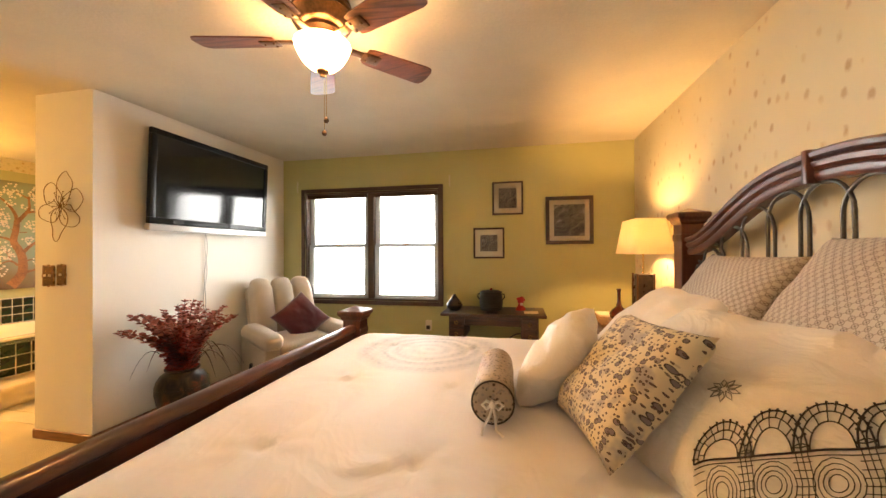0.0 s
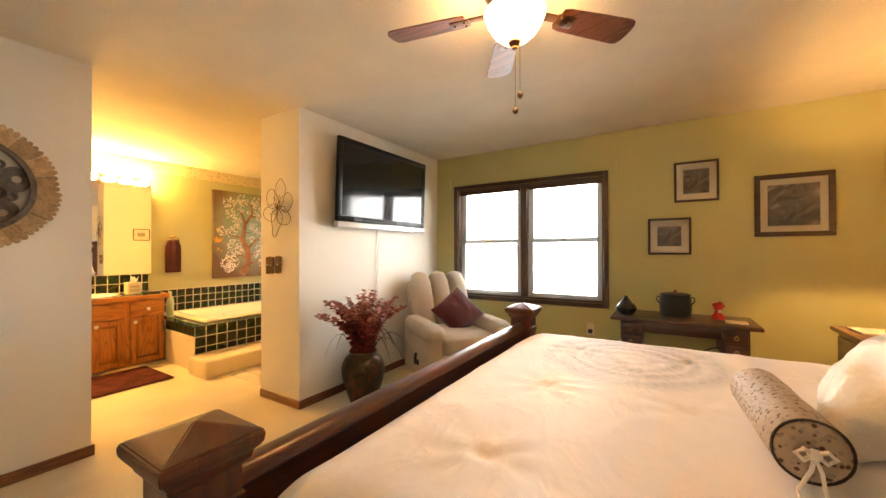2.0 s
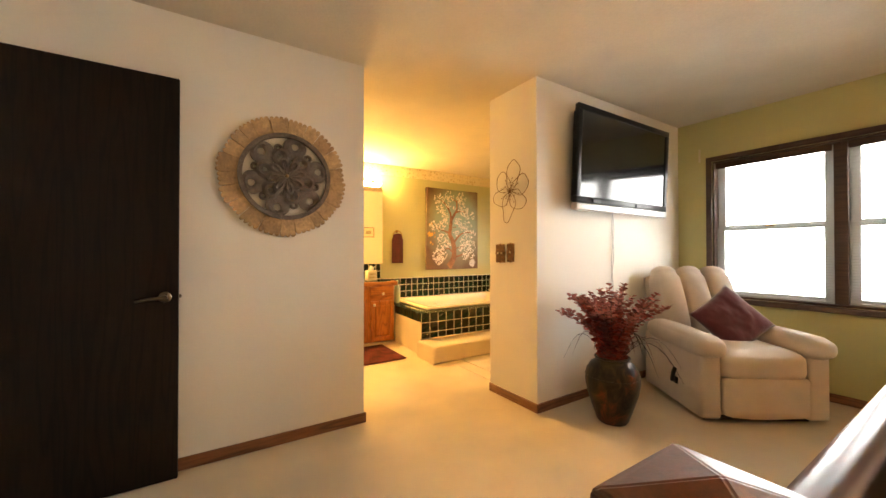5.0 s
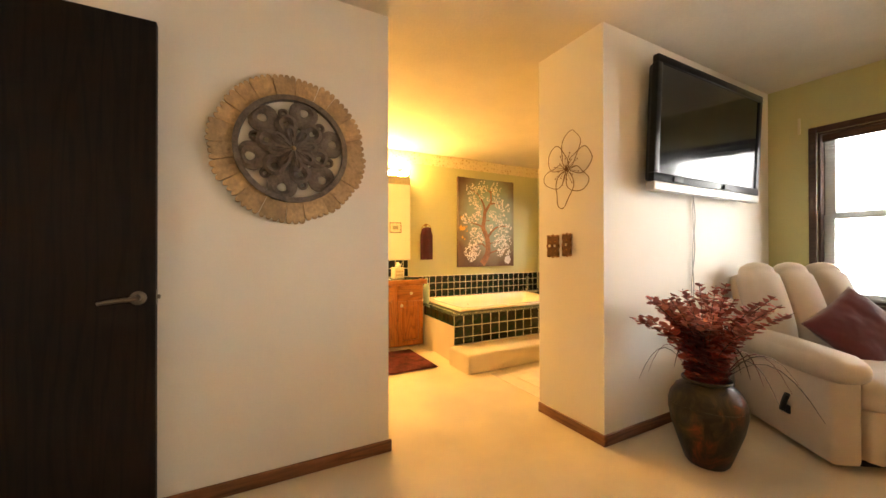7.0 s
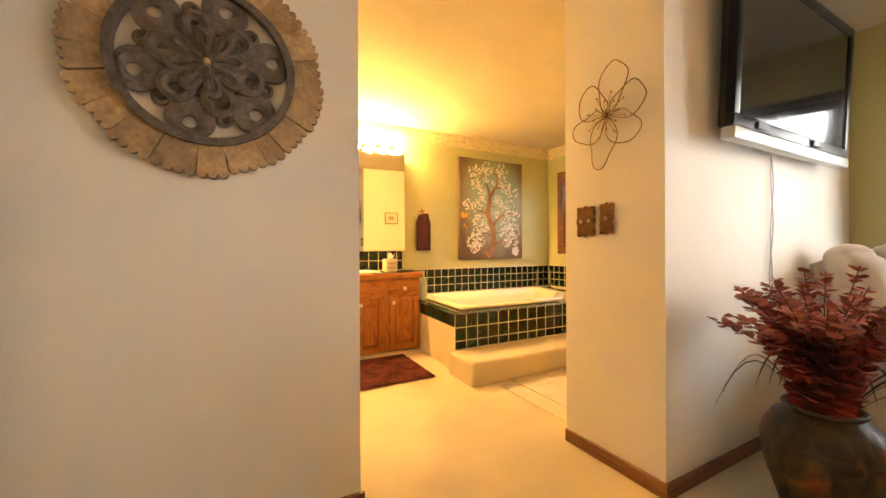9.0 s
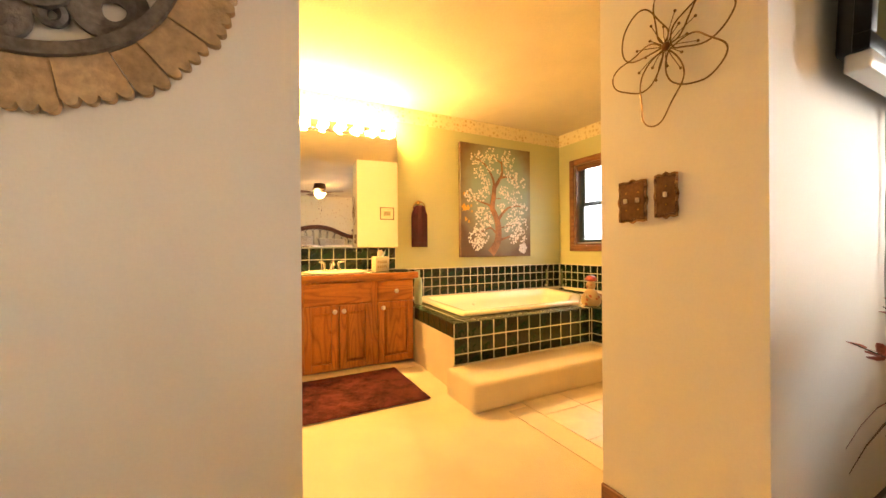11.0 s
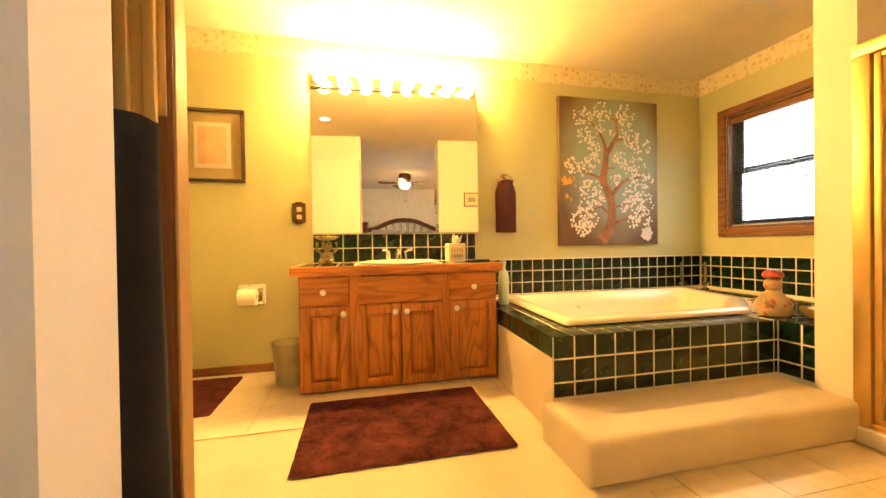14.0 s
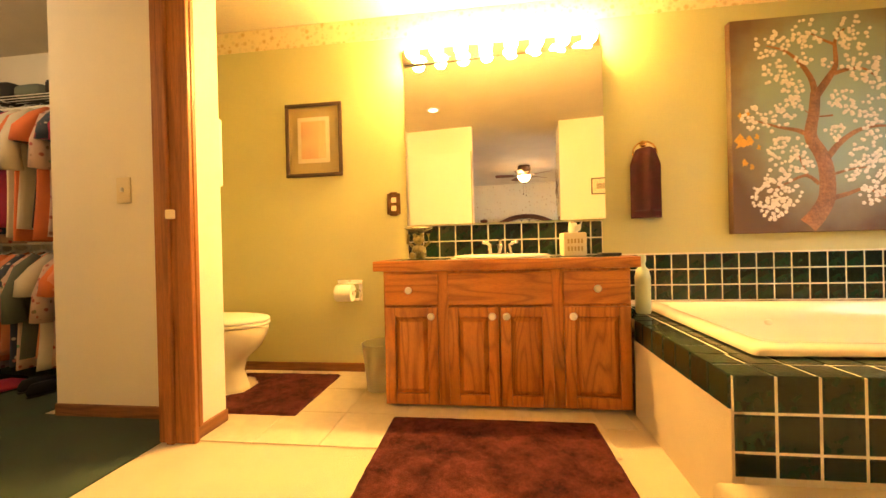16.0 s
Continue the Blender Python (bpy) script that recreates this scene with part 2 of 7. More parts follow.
CHROME = surface("polished_chrome", (0.75, 0.73, 0.70), 0.12, 1.0, var=0.03, relief=0.0)
BRASS = surface("polished_brass", (0.72, 0.48, 0.18), 0.22, 1.0, var=0.06, relief=0.0)
BLACKMATT = surface("matt_black_plastic", (0.012, 0.012, 0.012), 0.5, var=0.2, relief=0.05)
SILVER = surface("silver_grey_plastic", (0.50, 0.50, 0.49), 0.3, 0.4, var=0.05, relief=0.0)
PORCELAIN = surface("cream_white_porcelain", (0.80, 0.76, 0.66), 0.12, var=0.02, relief=0.0, coat=0.5)
ACRYLIC = surface("ivory_acrylic_tub", (0.82, 0.75, 0.60), 0.2, var=0.02, relief=0.0, coat=0.4)
WHITE = surface("white_painted_metal", (0.80, 0.79, 0.76), 0.5, var=0.03, relief=0.05)
IVORY = surface("ivory_plastic", (0.72, 0.64, 0.46), 0.4, var=0.03, relief=0.0)
DARKSASH = surface("dark_green_grey_sash", (0.035, 0.05, 0.045), 0.4, var=0.1, relief=0.03)
BRASSDULL = surface("satin_brass", (0.78, 0.55, 0.22), 0.42, 0.9, var=0.06, relief=0.0)
VINYL = surface("grey_vinyl_sash", (0.55, 0.56, 0.55), 0.45, var=0.04, relief=0.03)
BLIND = surface("grey_aluminium_blind_slat", (0.40, 0.42, 0.40), 0.4, 0.3, var=0.05, relief=0.0)
MATBOARD = surface("cream_mat_board", (0.72, 0.65, 0.50), 0.9, var=0.03, relief=0.05)
PHOTO, t_, b_ = nodes_of("sepia_photograph_print")
n1 = add(t_, "ShaderNodeTexNoise", Scale=8.0, Detail=4.0, Roughness=0.6, Distortion=1.6)
t_.links.new(coords(t_), n1.inputs["Vector"])
t_.links.new(ramp(t_, n1.outputs[0], [(0.36, (0.05, 0.035, 0.026)), (0.47, (0.13, 0.095, 0.07)), (0.56, (0.22, 0.175, 0.14)), (0.66, (0.48, 0.43, 0.36))]), b_.inputs["Base Color"])
b_.inputs["Roughness"].default_value = 0.4
ARTPRINT = spotted("pale_orange_abstract_print", (0.66, 0.50, 0.26), (0.62, 0.36, 0.20), 7.0, 0.2, 0.4, 1.0, 0.5)
FRAMEWOOD = wood("dark_frame_moulding", (0.02, 0.009, 0.005), (0.06, 0.028, 0.015), "x", 0.4, 0.3)
RUSTVASE, t_, b_ = nodes_of("mottled_bronze_red_glaze")
n1 = add(t_, "ShaderNodeTexNoise", Scale=11.0, Detail=6.0, Roughness=0.65, Distortion=0.8)
n2 = add(t_, "ShaderNodeTexNoise", Scale=5.0, Detail=3.0)
for n in (n1, n2):
    t_.links.new(coords(t_, (1, 1, 0.7)), n.inputs["Vector"])
glaze = ramp(t_, n1.outputs[0], [(0.40, (0.014, 0.009, 0.006)), (0.50, (0.035, 0.022, 0.012)), (0.58, (0.10, 0.030, 0.012)), (0.66, (0.18, 0.040, 0.016))])
gold = ramp(t_, n1.outputs[0], [(0.38, (0.014, 0.010, 0.006)), (0.55, (0.05, 0.036, 0.014)), (0.70, (0.12, 0.075, 0.025))])
t_.links.new(mixc(t_, ramp(t_, n2.outputs[0], [(0.42, (0, 0, 0)), (0.58, (1, 1, 1))]), gold, glaze), b_.inputs["Base Color"])
b_.inputs["Roughness"].default_value, b_.inputs["Specular IOR Level"].default_value = 0.36, 0.3
bump(t_, b_, n1.outputs[0], 0.25, 0.006)
LEAFRED = surface("dried_red_eucalyptus_leaf", (0.50, 0.075, 0.036), 0.5, var=0.6, big=12, fine=60, relief=0.1)
LEAFDARK = surface("dark_maroon_dried_leaf", (0.24, 0.045, 0.032), 0.5, var=0.5, big=12, fine=60, relief=0.1)
GRASSLEAF = surface("dry_brown_grass_blade", (0.085, 0.055, 0.030), 0.7, var=0.3, relief=0.1)
BARKFRINGE = surface("pale_carved_wood_fringe", (0.60, 0.40, 0.20), 0.75, var=0.28, big=22, fine=70, relief=0.6, depth=0.006, pieces=0.35)
GREYCARVED = surface("weathered_grey_carved_wood", (0.15, 0.12, 0.095), 0.75, var=0.4, big=26, fine=80, relief=0.5, depth=0.006)
GLOBE = glowing("lit_globe_bulb", (1.0, 0.53, 0.13), 440.0)
DOWNLIGHT = glowing("lit_recessed_lens", (1.0, 0.80, 0.5), 6.0)
OUTSIDE = glowing("overcast_white_distance", (0.93, 0.97, 1.0), 3.2)
PANE = glass("clear_window_glass")
FROST = glass("amber_obscure_shower_glass", (0.95, 0.86, 0.66), 0.45)
CLEARPLASTIC = glass("frosted_clear_plastic", (0.9, 0.9, 0.86), 0.3)
REDGLASS = surface("dark_red_glazed_pottery", (0.10, 0.02, 0.012), 0.15, var=0.3, big=14, relief=0.0, coat=0.5)
SEAFOAM = surface("pale_seafoam_lotion", (0.55, 0.68, 0.52), 0.3, var=0.03, relief=0.0)
FLOORGROUT = surface("beige_floor_grout", (0.62, 0.54, 0.41), 0.8, var=0.08, fine=120)
NICKEL = surface("satin_nickel", (0.20, 0.175, 0.145), 0.3, 1.0, var=0.05, relief=0.0)
MIRROR, _t, _b = nodes_of("silvered_mirror")
_b.inputs["Base Color"].default_value = (0.92, 0.92, 0.90, 1)
_b.inputs["Metallic"].default_value, _b.inputs["Roughness"].default_value = 1.0, 0.0

# lampshade and fan bowl: cloth and glass that let the bulb's light through


def translucent(name, col, share, glow=0.0):
    m, t, b = nodes_of(name)
    out = t.nodes["Material Output"]
    b.inputs["Base Color"].default_value = (*col, 1)
    b.inputs["Roughness"].default_value = 0.6
    if glow:
        b.inputs["Emission Color"].default_value = (1.0, 0.60, 0.26, 1)
        b.inputs["Emission Strength"].default_value = glow
    tr = t.nodes.new("ShaderNodeBsdfTranslucent")
    tr.inputs[0].default_value = (*col, 1)
    mix = t.nodes.new("ShaderNodeMixShader")
    mix.inputs[0].default_value = share
    t.links.new(b.outputs[0], mix.inputs[1])
    t.links.new(tr.outputs[0], mix.inputs[2])
    t.links.new(mix.outputs[0], out.inputs[0])
    return m


SHADE = translucent("ivory_fabric_lampshade", (0.88, 0.78, 0.58), 0.6)
BOWL = translucent("lit_alabaster_glass_bowl", (0.95, 0.85, 0.65), 0.6, 48.0)

# ---------------------------------------------------------------- building helpers
FRAMES = {}


def thing(name, place=(0, 0, 0), turn=0.0, label="", category="", group="", kind="", tilt=(0, 0)):
    ob = new(name)
    ob.empty_display_size = 0.1
    ob.matrix_basis = pose(*place, tilt[0], tilt[1], turn)
    FRAMES[ob] = ob.matrix_basis.copy()
    return tagged(ob, label, category, group, kind)


def finish(name, bm, material, smooth):
    bmesh.ops.recalc_face_normals(bm, faces=bm.faces[:])
    me = bpy.data.meshes.new(name)
    bm.to_mesh(me)
    bm.free()
    for m in (material if isinstance(material, (list, tuple)) else [material]):
        me.materials.append(m)
    if smooth:
        me.polygons.foreach_set("use_smooth", [True] * len(me.polygons))
        if smooth != "all":
            me.set_sharp_from_angle(angle=radians(12 if smooth == "crisp" else 38))
    return me


def part(name, bm, material, parent, label="", smooth=False, world=False):
    """One mesh object under a thing or a part; world: the bmesh is in world coordinates."""
    base = FRAMES[parent]
    if world:
        bm.transform(base.inverted())
    ob = new(name, finish(name, bm, material, smooth))
    ob.parent = parent
    FRAMES[ob] = base
    return tagged(ob, label)


def solid(name, bm, material, label="", category="", group="", kind="", smooth=False):
    """A top-level mesh in world coordinates, with its origin at its middle."""
    vs = [v.co for v in bm.verts]
    lo = Vector([min(v[i] for v in vs) for i in range(3)])
    hi = Vector([max(v[i] for v in vs) for i in range(3)])
    mid = Vector(((lo.x + hi.x) / 2, (lo.y + hi.y) / 2, lo.z))
    bmesh.ops.translate(bm, verts=bm.verts[:], vec=-mid)
    ob = new(name, finish(name, bm, material, smooth))
    ob.location = mid
    FRAMES[ob] = Matrix.Translation(mid)
    return tagged(ob, label, category, group, kind)


def box(bm, x0, x1, y0, y1, z0, z1, bevel=0.0, seg=2):
    r = bmesh.ops.create_cube(bm, size=1.0)
    vs = r["verts"]
    for v in vs:
        v.co = Vector((x0 + (v.co.x + 0.5) * (x1 - x0), y0 + (v.co.y + 0.5) * (y1 - y0), z0 + (v.co.z + 0.5) * (z1 - z0)))
    if bevel:
        es = list({e for v in vs for e in v.link_edges})
        bmesh.ops.bevel(bm, geom=es, offset=bevel, segments=seg, profile=0.5, affect="EDGES")
    return bm


def boxes(*rows, bevel=0.0, seg=2):
    bm = bmesh.new()
    for r in rows:
        box(bm, *r, bevel=bevel, seg=seg)
    return bm


def one(x0, x1, y0, y1, z0, z1, bevel=0.0, seg=2):
    return boxes((x0, x1, y0, y1, z0, z1), bevel=bevel, seg=seg)


def lathe(profile, seg=32, centre=(0, 0, 0), bm=None):
    """Turn a profile of (radius, height) round the z axis."""
    bm = bm or bmesh.new()
    rings = []
    for r, z in profile:
        if r < 1e-5:
            rings.append([bm.verts.new((centre[0], centre[1], centre[2] + z))])
        else:
            rings.append([bm.verts.new((centre[0] + r * math.cos(2 * math.pi * i / seg), centre[1] + r * math.sin(2 * math.pi * i / seg), centre[2] + z)) for i in range(seg)])
    for a, b in zip(rings, rings[1:]):
        for i in range(seg):
            j = (i + 1) % seg
            if len(a) == 1 and len(b) == 1:
                continue
            if len(a) == 1:
                bm.faces.new((a[0], b[j], b[i]))
            elif len(b) == 1:
                bm.faces.new((a[i], a[j], b[0]))
            else:
                bm.faces.new((a[i], a[j], b[j], b[i]))
    return bm


def tube(points, radius, seg=8, closed=False, bm=None):
    """A round bar along points; radius may be a number or a function of 0..1."""
    bm = bm or bmesh.new()
    pts = [Vector(p) for p in points]
    n = len(pts)
    rings = []
    up = Vector((0.13, 0.21, 0.97))
    for i, p in enumerate(pts):
        a = pts[(i - 1) % n] if closed else pts[max(0, i - 1)]
        b = pts[(i + 1) % n] if closed else pts[min(n - 1, i + 1)]
        d = (b - a).normalized()
        s = d.cross(up)
        if s.length < 1e-3:
            s = d.cross(Vector((1, 0, 0)))
        s.normalize()
        u = s.cross(d)
        r = radius(i / max(1, n - 1)) if callable(radius) else radius
        rings.append([bm.verts.new(p + (s * math.cos(2 * math.pi * k / seg) + u * math.sin(2 * math.pi * k / seg)) * r) for k in range(seg)])
    for i in range(n if closed else n - 1):
        a, b = rings[i], rings[(i + 1) % n]
        for k in range(seg):
            j = (k + 1) % seg
            bm.faces.new((a[k], a[j], b[j], b[k]))
    if not closed:
        bm.faces.new(rings[0][::-1])
        bm.faces.new(rings[-1])
    return bm


def prism(outline, depth, bm=None):
    """A flat outline in x and z, given thickness along y from 0 to depth."""
    bm = bm or bmesh.new()
    a = [bm.verts.new((x, 0, z)) for x, z in outline]
    b = [bm.verts.new((x, depth, z)) for x, z in outline]
    bm.faces.new(a)
    bm.faces.new(b[::-1])
    n = len(a)
    for i in range(n):
        j = (i + 1) % n
        bm.faces.new((a[i], b[i], b[j], a[j]))
    return bm


def ball(centre, r, seg=16, squash=(1, 1, 1), bm=None):
    bm = bm or bmesh.new()
    m = Matrix.Translation(centre) @ Matrix.Diagonal((*squash, 1))
    bmesh.ops.create_uvsphere(bm, u_segments=seg, v_segments=max(6, seg // 2), radius=r, matrix=m)
    return bm


def cushion(w, h, thick, n=22, pinch=0.07, seed=0, wrinkle=0.006):
    """A stuffed pillow lying in x and y, with pulled corners and folds."""
    bm = bmesh.new()
    grids = []
    for side in (1, -1):
        g = []
        for i in range(n + 1):
            row = []
            for j in range(n + 1):
                u, v = 2 * i / n - 1, 2 * j / n - 1
                edge = (1 - abs(u) ** 2.6) * (1 - abs(v) ** 2.6)
                z = side * thick / 2 * max(0.0, edge) ** 0.42
                x = u * w / 2 * (1 - pinch * (1 - v * v))
                y = v * h / 2 * (1 - pinch * (1 - u * u))
                f = noise.noise(Vector((u * 2.3 + seed, v * 2.3, seed * 1.7 + side)))
                f2 = noise.noise(Vector((u * 6 + seed, v * 4, seed + side * 3)))
                z += (f * wrinkle * 1.6 + f2 * wrinkle) * max(0.0, edge) ** 0.3
                row.append(bm.verts.new((x, y, z)))
            g.append(row)
        grids.append(g)
    for s, g in enumerate(grids):
        for i in range(n):
            for j in range(n):
                q = (g[i][j], g[i + 1][j], g[i + 1][j + 1], g[i][j + 1])
                bm.faces.new(q if s == 0 else q[::-1])
    bmesh.ops.remove_doubles(bm, verts=bm.verts[:], dist=0.0006)
    return bm


def facing(centre, normal, up=(0, 0, 1), spin=0.0):
    """A pose whose z points along normal and y as near to up as it can."""
    z = Vector(normal).normalized()
    x = Vector(up).cross(z).normalized()
    y = z.cross(x)
    m = Matrix((x, y, z)).transposed().to_4x4()
    return Matrix.Translation(centre) @ m @ Matrix.Rotation(radians(spin), 4, "Z")


def arc(centre, r, a0, a1, n, plane="yz"):
    out = []
    for i in range(n + 1):
        a = radians(a0 + (a1 - a0) * i / n)
        c, s = r * math.cos(a), r * math.sin(a)
        out.append({"yz": (centre[0], centre[1] + c, centre[2] + s), "xz": (centre[0] + c, centre[1], centre[2] + s), "xy": (centre[0] + c, centre[1] + s, centre[2])}[plane])
    return out


# ---------------------------------------------------------------- the shell
def structure(name, bm, material, label):
    return solid(name, bm, material, label, name.split("_")[0], kind="structure")


structure("floor", one(-5.24, 1.97, -2.45, 4.88, -0.12, 0.0), CARPET, "cream cut-pile carpet laid wall to wall")
structure("ceiling", one(-5.24, 1.97, -2.45, 4.88, CEIL, CEIL + 0.1), CEILING, "cream ceiling with a stippled plaster texture")
WX0, WX1, WZ0, WZ1 = -1.815, -0.175, 0.718, 1.977
structure("wall_north", boxes((-2.11, WX0, 4.48, 4.62, 0, CEIL), (WX1, 1.82, 4.48, 4.62, 0, CEIL), (WX0, WX1, 4.48, 4.62, 0, WZ0), (WX0, WX1, 4.48, 4.62, WZ1, CEIL)), SAGE, "olive green painted bedroom wall round the window")
structure("wall_east", one(1.82, 1.97, -0.6, 4.62, 0, CEIL), PAPER, "cream wallpaper with small scattered leaf sprigs")
structure("wall_south", one(-2.64, 1.82, -0.6, -0.47, 0, CEIL), CREAM, "plain cream painted bedroom wall")
structure("wall_west", one(-2.735, -2.64, -2.45, 1.378, 0, CEIL), CREAM, "cream painted wall that ends at the bathroom opening")
structure("wall_television", one(-2.622, -2.11, 2.457, 4.88, 0, CEIL), CREAM, "cream painted wall block behind the television")
BX0, BX1, BZ0, BZ1 = -4.835, -3.97, 0.99, 1.955
structure("wall_bath_north", boxes((-5.09, BX0, 4.73, 4.88, 0, CEIL), (BX1, -2.622, 4.73, 4.88, 0, CEIL), (BX0, BX1, 4.73, 4.88, 0, BZ0), (BX0, BX1, 4.73, 4.88, BZ1, CEIL)), BATHGREEN, "sage green bathroom wall round a small window")
structure("wall_bath_west", one(-5.24, -5.09, -0.45, 4.88, 0, CEIL), BATHGREEN, "sage green painted wall behind vanity and tub")
structure("wall_alcove", one(-5.24, -4.44, -0.55, -0.45, 0, CEIL), BATHGREEN, "sage green wall behind the toilet")
structure("wall_closet_side", one(-4.44, -4.36, -0.45, 0.36, 0, CEIL), CREAM, "cream wall between closet and toilet alcove")
structure("wall_closet_end", boxes((-4.36, -4.175, 0.36, 0.51, 0, CEIL), (-4.44, -4.36, 0.36, 0.38, 0, CEIL), (-4.175, -2.735, 0.36, 0.51, 2.06, CEIL)), CREAM, "cream wall end and header of the closet doorway")
structure("wall_closet_south", one(-5.24, -2.735, -2.45, -2.3, 0, CEIL), CREAM, "plain cream closet wall")
structure("wall_closet_west", one(-5.24, -5.1, -2.3, -0.55, 0, CEIL), CREAM, "plain cream closet wall behind the clothes")
structure("wall_shower_partition", one(-3.62, -3.462, 3.76, 4.73, 0, CEIL), CREAM, "cream wall end between tub and shower")
structure("carpet_closet", boxes((-4.36, -2.735, -0.55, 0.36, 0.0, 0.006), (-5.1, -2.735, -2.3, -0.55, 0.0, 0.006)), GREENCARPET, "dark green closet carpet")

# skirting boards
def skirting(name, rows, material=TRIM):
    bm = bmesh.new()
    for x0, x1, y0, y1 in rows:
        box(bm, x0, x1, y0, y1, 0.0, 0.066, 0.004, 1)
    return tagged(solid(name, bm, material), "brown oak skirting board along the wall foot", "skirting board", kind="structure")


skirting("baseboard_1", [(-2.64, -2.626, -0.47, 1.392)])
skirting("baseboard_2", [(-2.622, -2.096, 2.443, 2.457)], TRIMX)
skirting("baseboard_3", [(-2.11, -2.096, 2.458, 4.466)])
skirting("baseboard_4", [(-2.11, 1.806, 4.466, 4.48)], TRIMX)
skirting("baseboard_5", [(1.806, 1.82, -0.456, 4.466)])
skirting("baseboard_6", [(-2.626, 1.806, -0.47, -0.456)], TRIMX)
skirting("baseboard_7", [(-5.09, -5.076, -0.44, 1.24)])
skirting("baseboard_8", [(-4.36, -4.346, -0.45, 0.352)])
skirting("baseboard_9", [(-4.36, -4.148, 0.511, 0.525)], TRIMX)
# wallpaper border in the bathroom
tagged(solid("trim_border", boxes((-5.09, -5.087, -0.45, 4.727, 2.235, CEIL - 0.002), (-5.09, -3.63, 4.727, 4.73, 2.235, CEIL - 0.002)), BORDER), "cream floral wallpaper border under the ceiling", "border", kind="structure")
# closet doorway jamb
jamb = thing("door_frame_closet", (-4.16, 0.44, 0), label="reddish oak closet door jamb with a white catch", category="door frame", kind="structure")
part("jamb", boxes((-4.175, -4.15, 0.352, 0.53, 0, 2.06), (-4.19, -4.168, 0.511, 0.535, 0.067, 2.06), (-4.155, -4.135, 0.40, 0.435, 0, 2.06), bevel=0.003, seg=1), TRIMZ, jamb, world=True)
part("catch", one(-4.135, -4.115, 0.44, 0.475, 0.98, 1.02, 0.005), IVORY, jamb, "white roller catch", world=True)

# ---------------------------------------------------------------- windows
def window(name, x0, x1, z0, z1, y, sashes, label, slat_gap, casing, slat_tilt, sash_paint, sash_label):
    """A cased window in a wall whose room side is at y, looking along +y."""
    w = thing(name, ((x0 + x1) / 2, y, z0), label=label, category="window", kind="structure")
    c = 0.046 if sashes > 1 else 0.068
    part("casing", boxes((x0 - c, x0, y - 0.02, y - 0.001, z0 - c, z1 + c), (x1, x1 + c, y - 0.02, y - 0.001, z0 - c, z1 + c), (x0, x1, y - 0.02, y - 0.001, z1, z1 + c), (x0, x1, y - 0.026, y - 0.001, z0 - c, z0), bevel=0.005), casing, w, world=True)
    part("lining", boxes((x0 + 0.001, x0 + 0.016, y, y + 0.11, z0, z1), (x1 - 0.016, x1 - 0.001, y, y + 0.11, z0, z1), (x0 + 0.016, x1 - 0.016, y, y + 0.11, z1 - 0.016, z1 - 0.001), (x0 + 0.016, x1 - 0.016, y, y + 0.11, z0 + 0.001, z0 + 0.018)), casing, w, world=True)
    n = sashes
    mull = 0.075
    wide = (x1 - x0 - 0.032 - mull * (n - 1)) / n
    for k in range(n - 1):
        m0 = x0 + 0.016 + wide * (k + 1) + mull * k
        part("mullion", one(m0, m0 + mull, y + 0.03, y + 0.11, z0 + 0.018, z1 - 0.016, 0.004), casing, w, world=True)
    for k in range(n):
        a = x0 + 0.016 + (wide + mull) * k
        b = a + wide
        mid = (z0 + z1) / 2
        for lo, hi, yy in ((z0 + 0.018, mid + 0.014, y + 0.06), (mid - 0.014, z1 - 0.016, y + 0.085)):
            s = 0.058
            sash = part("sash", boxes((a, a + s, yy, yy + 0.022, lo, hi), (b - s, b, yy, yy + 0.022, lo, hi), (a + s, b - s, yy, yy + 0.022, hi - 0.034, hi), (a + s, b - s, yy, yy + 0.022, lo, lo + 0.046), bevel=0.003, seg=1), sash_paint, w, sash_label, world=True)
            p = part("pane", one(a + s, b - s, yy + 0.009, yy + 0.013, lo + 0.046, hi - 0.034), PANE, sash, world=True)
            p.visible_shadow = False
        part("lock", one((a + b) / 2 - 0.03, (a + b) / 2 + 0.03, y + 0.045, y + 0.06, mid + 0.004, mid + 0.02, 0.004), BRASS, w, "small brass sash lock", world=True)
        # blind: headrail, slats, bottom rail, cords
        ym = y + 0.03
        part("headrail", one(a + 0.006, b - 0.006, ym - 0.016, ym + 0.014, z1 - 0.068, z1 - 0.018, 0.004), casing, w, "dark blind headrail", world=True)
        shared = None
        zz = z1 - 0.08
        while zz > z0 + 0.05:
            if shared is None:
                bm = one(-(b - a) / 2 + 0.008, (b - a) / 2 - 0.008, -0.0115, 0.0115, -0.0006, 0.0006)
                bmesh.ops.rotate(bm, verts=bm.verts[:], matrix=Matrix.Rotation(radians(slat_tilt), 3, "X"))
                shared = finish("slat", bm, BLIND if n > 1 else DARKSASH, False)
            o = new("slat", shared)
            o.parent = w
            o.matrix_basis = FRAMES[w].inverted() @ Matrix.Translation(((a + b) / 2, ym, zz))
            zz -= slat_gap
        part("bottom_rail", one(a + 0.008, b - 0.008, ym - 0.012, ym + 0.012, z0 + 0.022, z0 + 0.036, 0.003), BLIND, w, world=True)
        for cx in (a + 0.12, b - 0.12):
            part("cord", tube([(cx, ym - 0.013, z1 - 0.05), (cx, ym - 0.013, z0 + 0.03)], 0.0012, 5), WHITE, w, world=True)
    return w


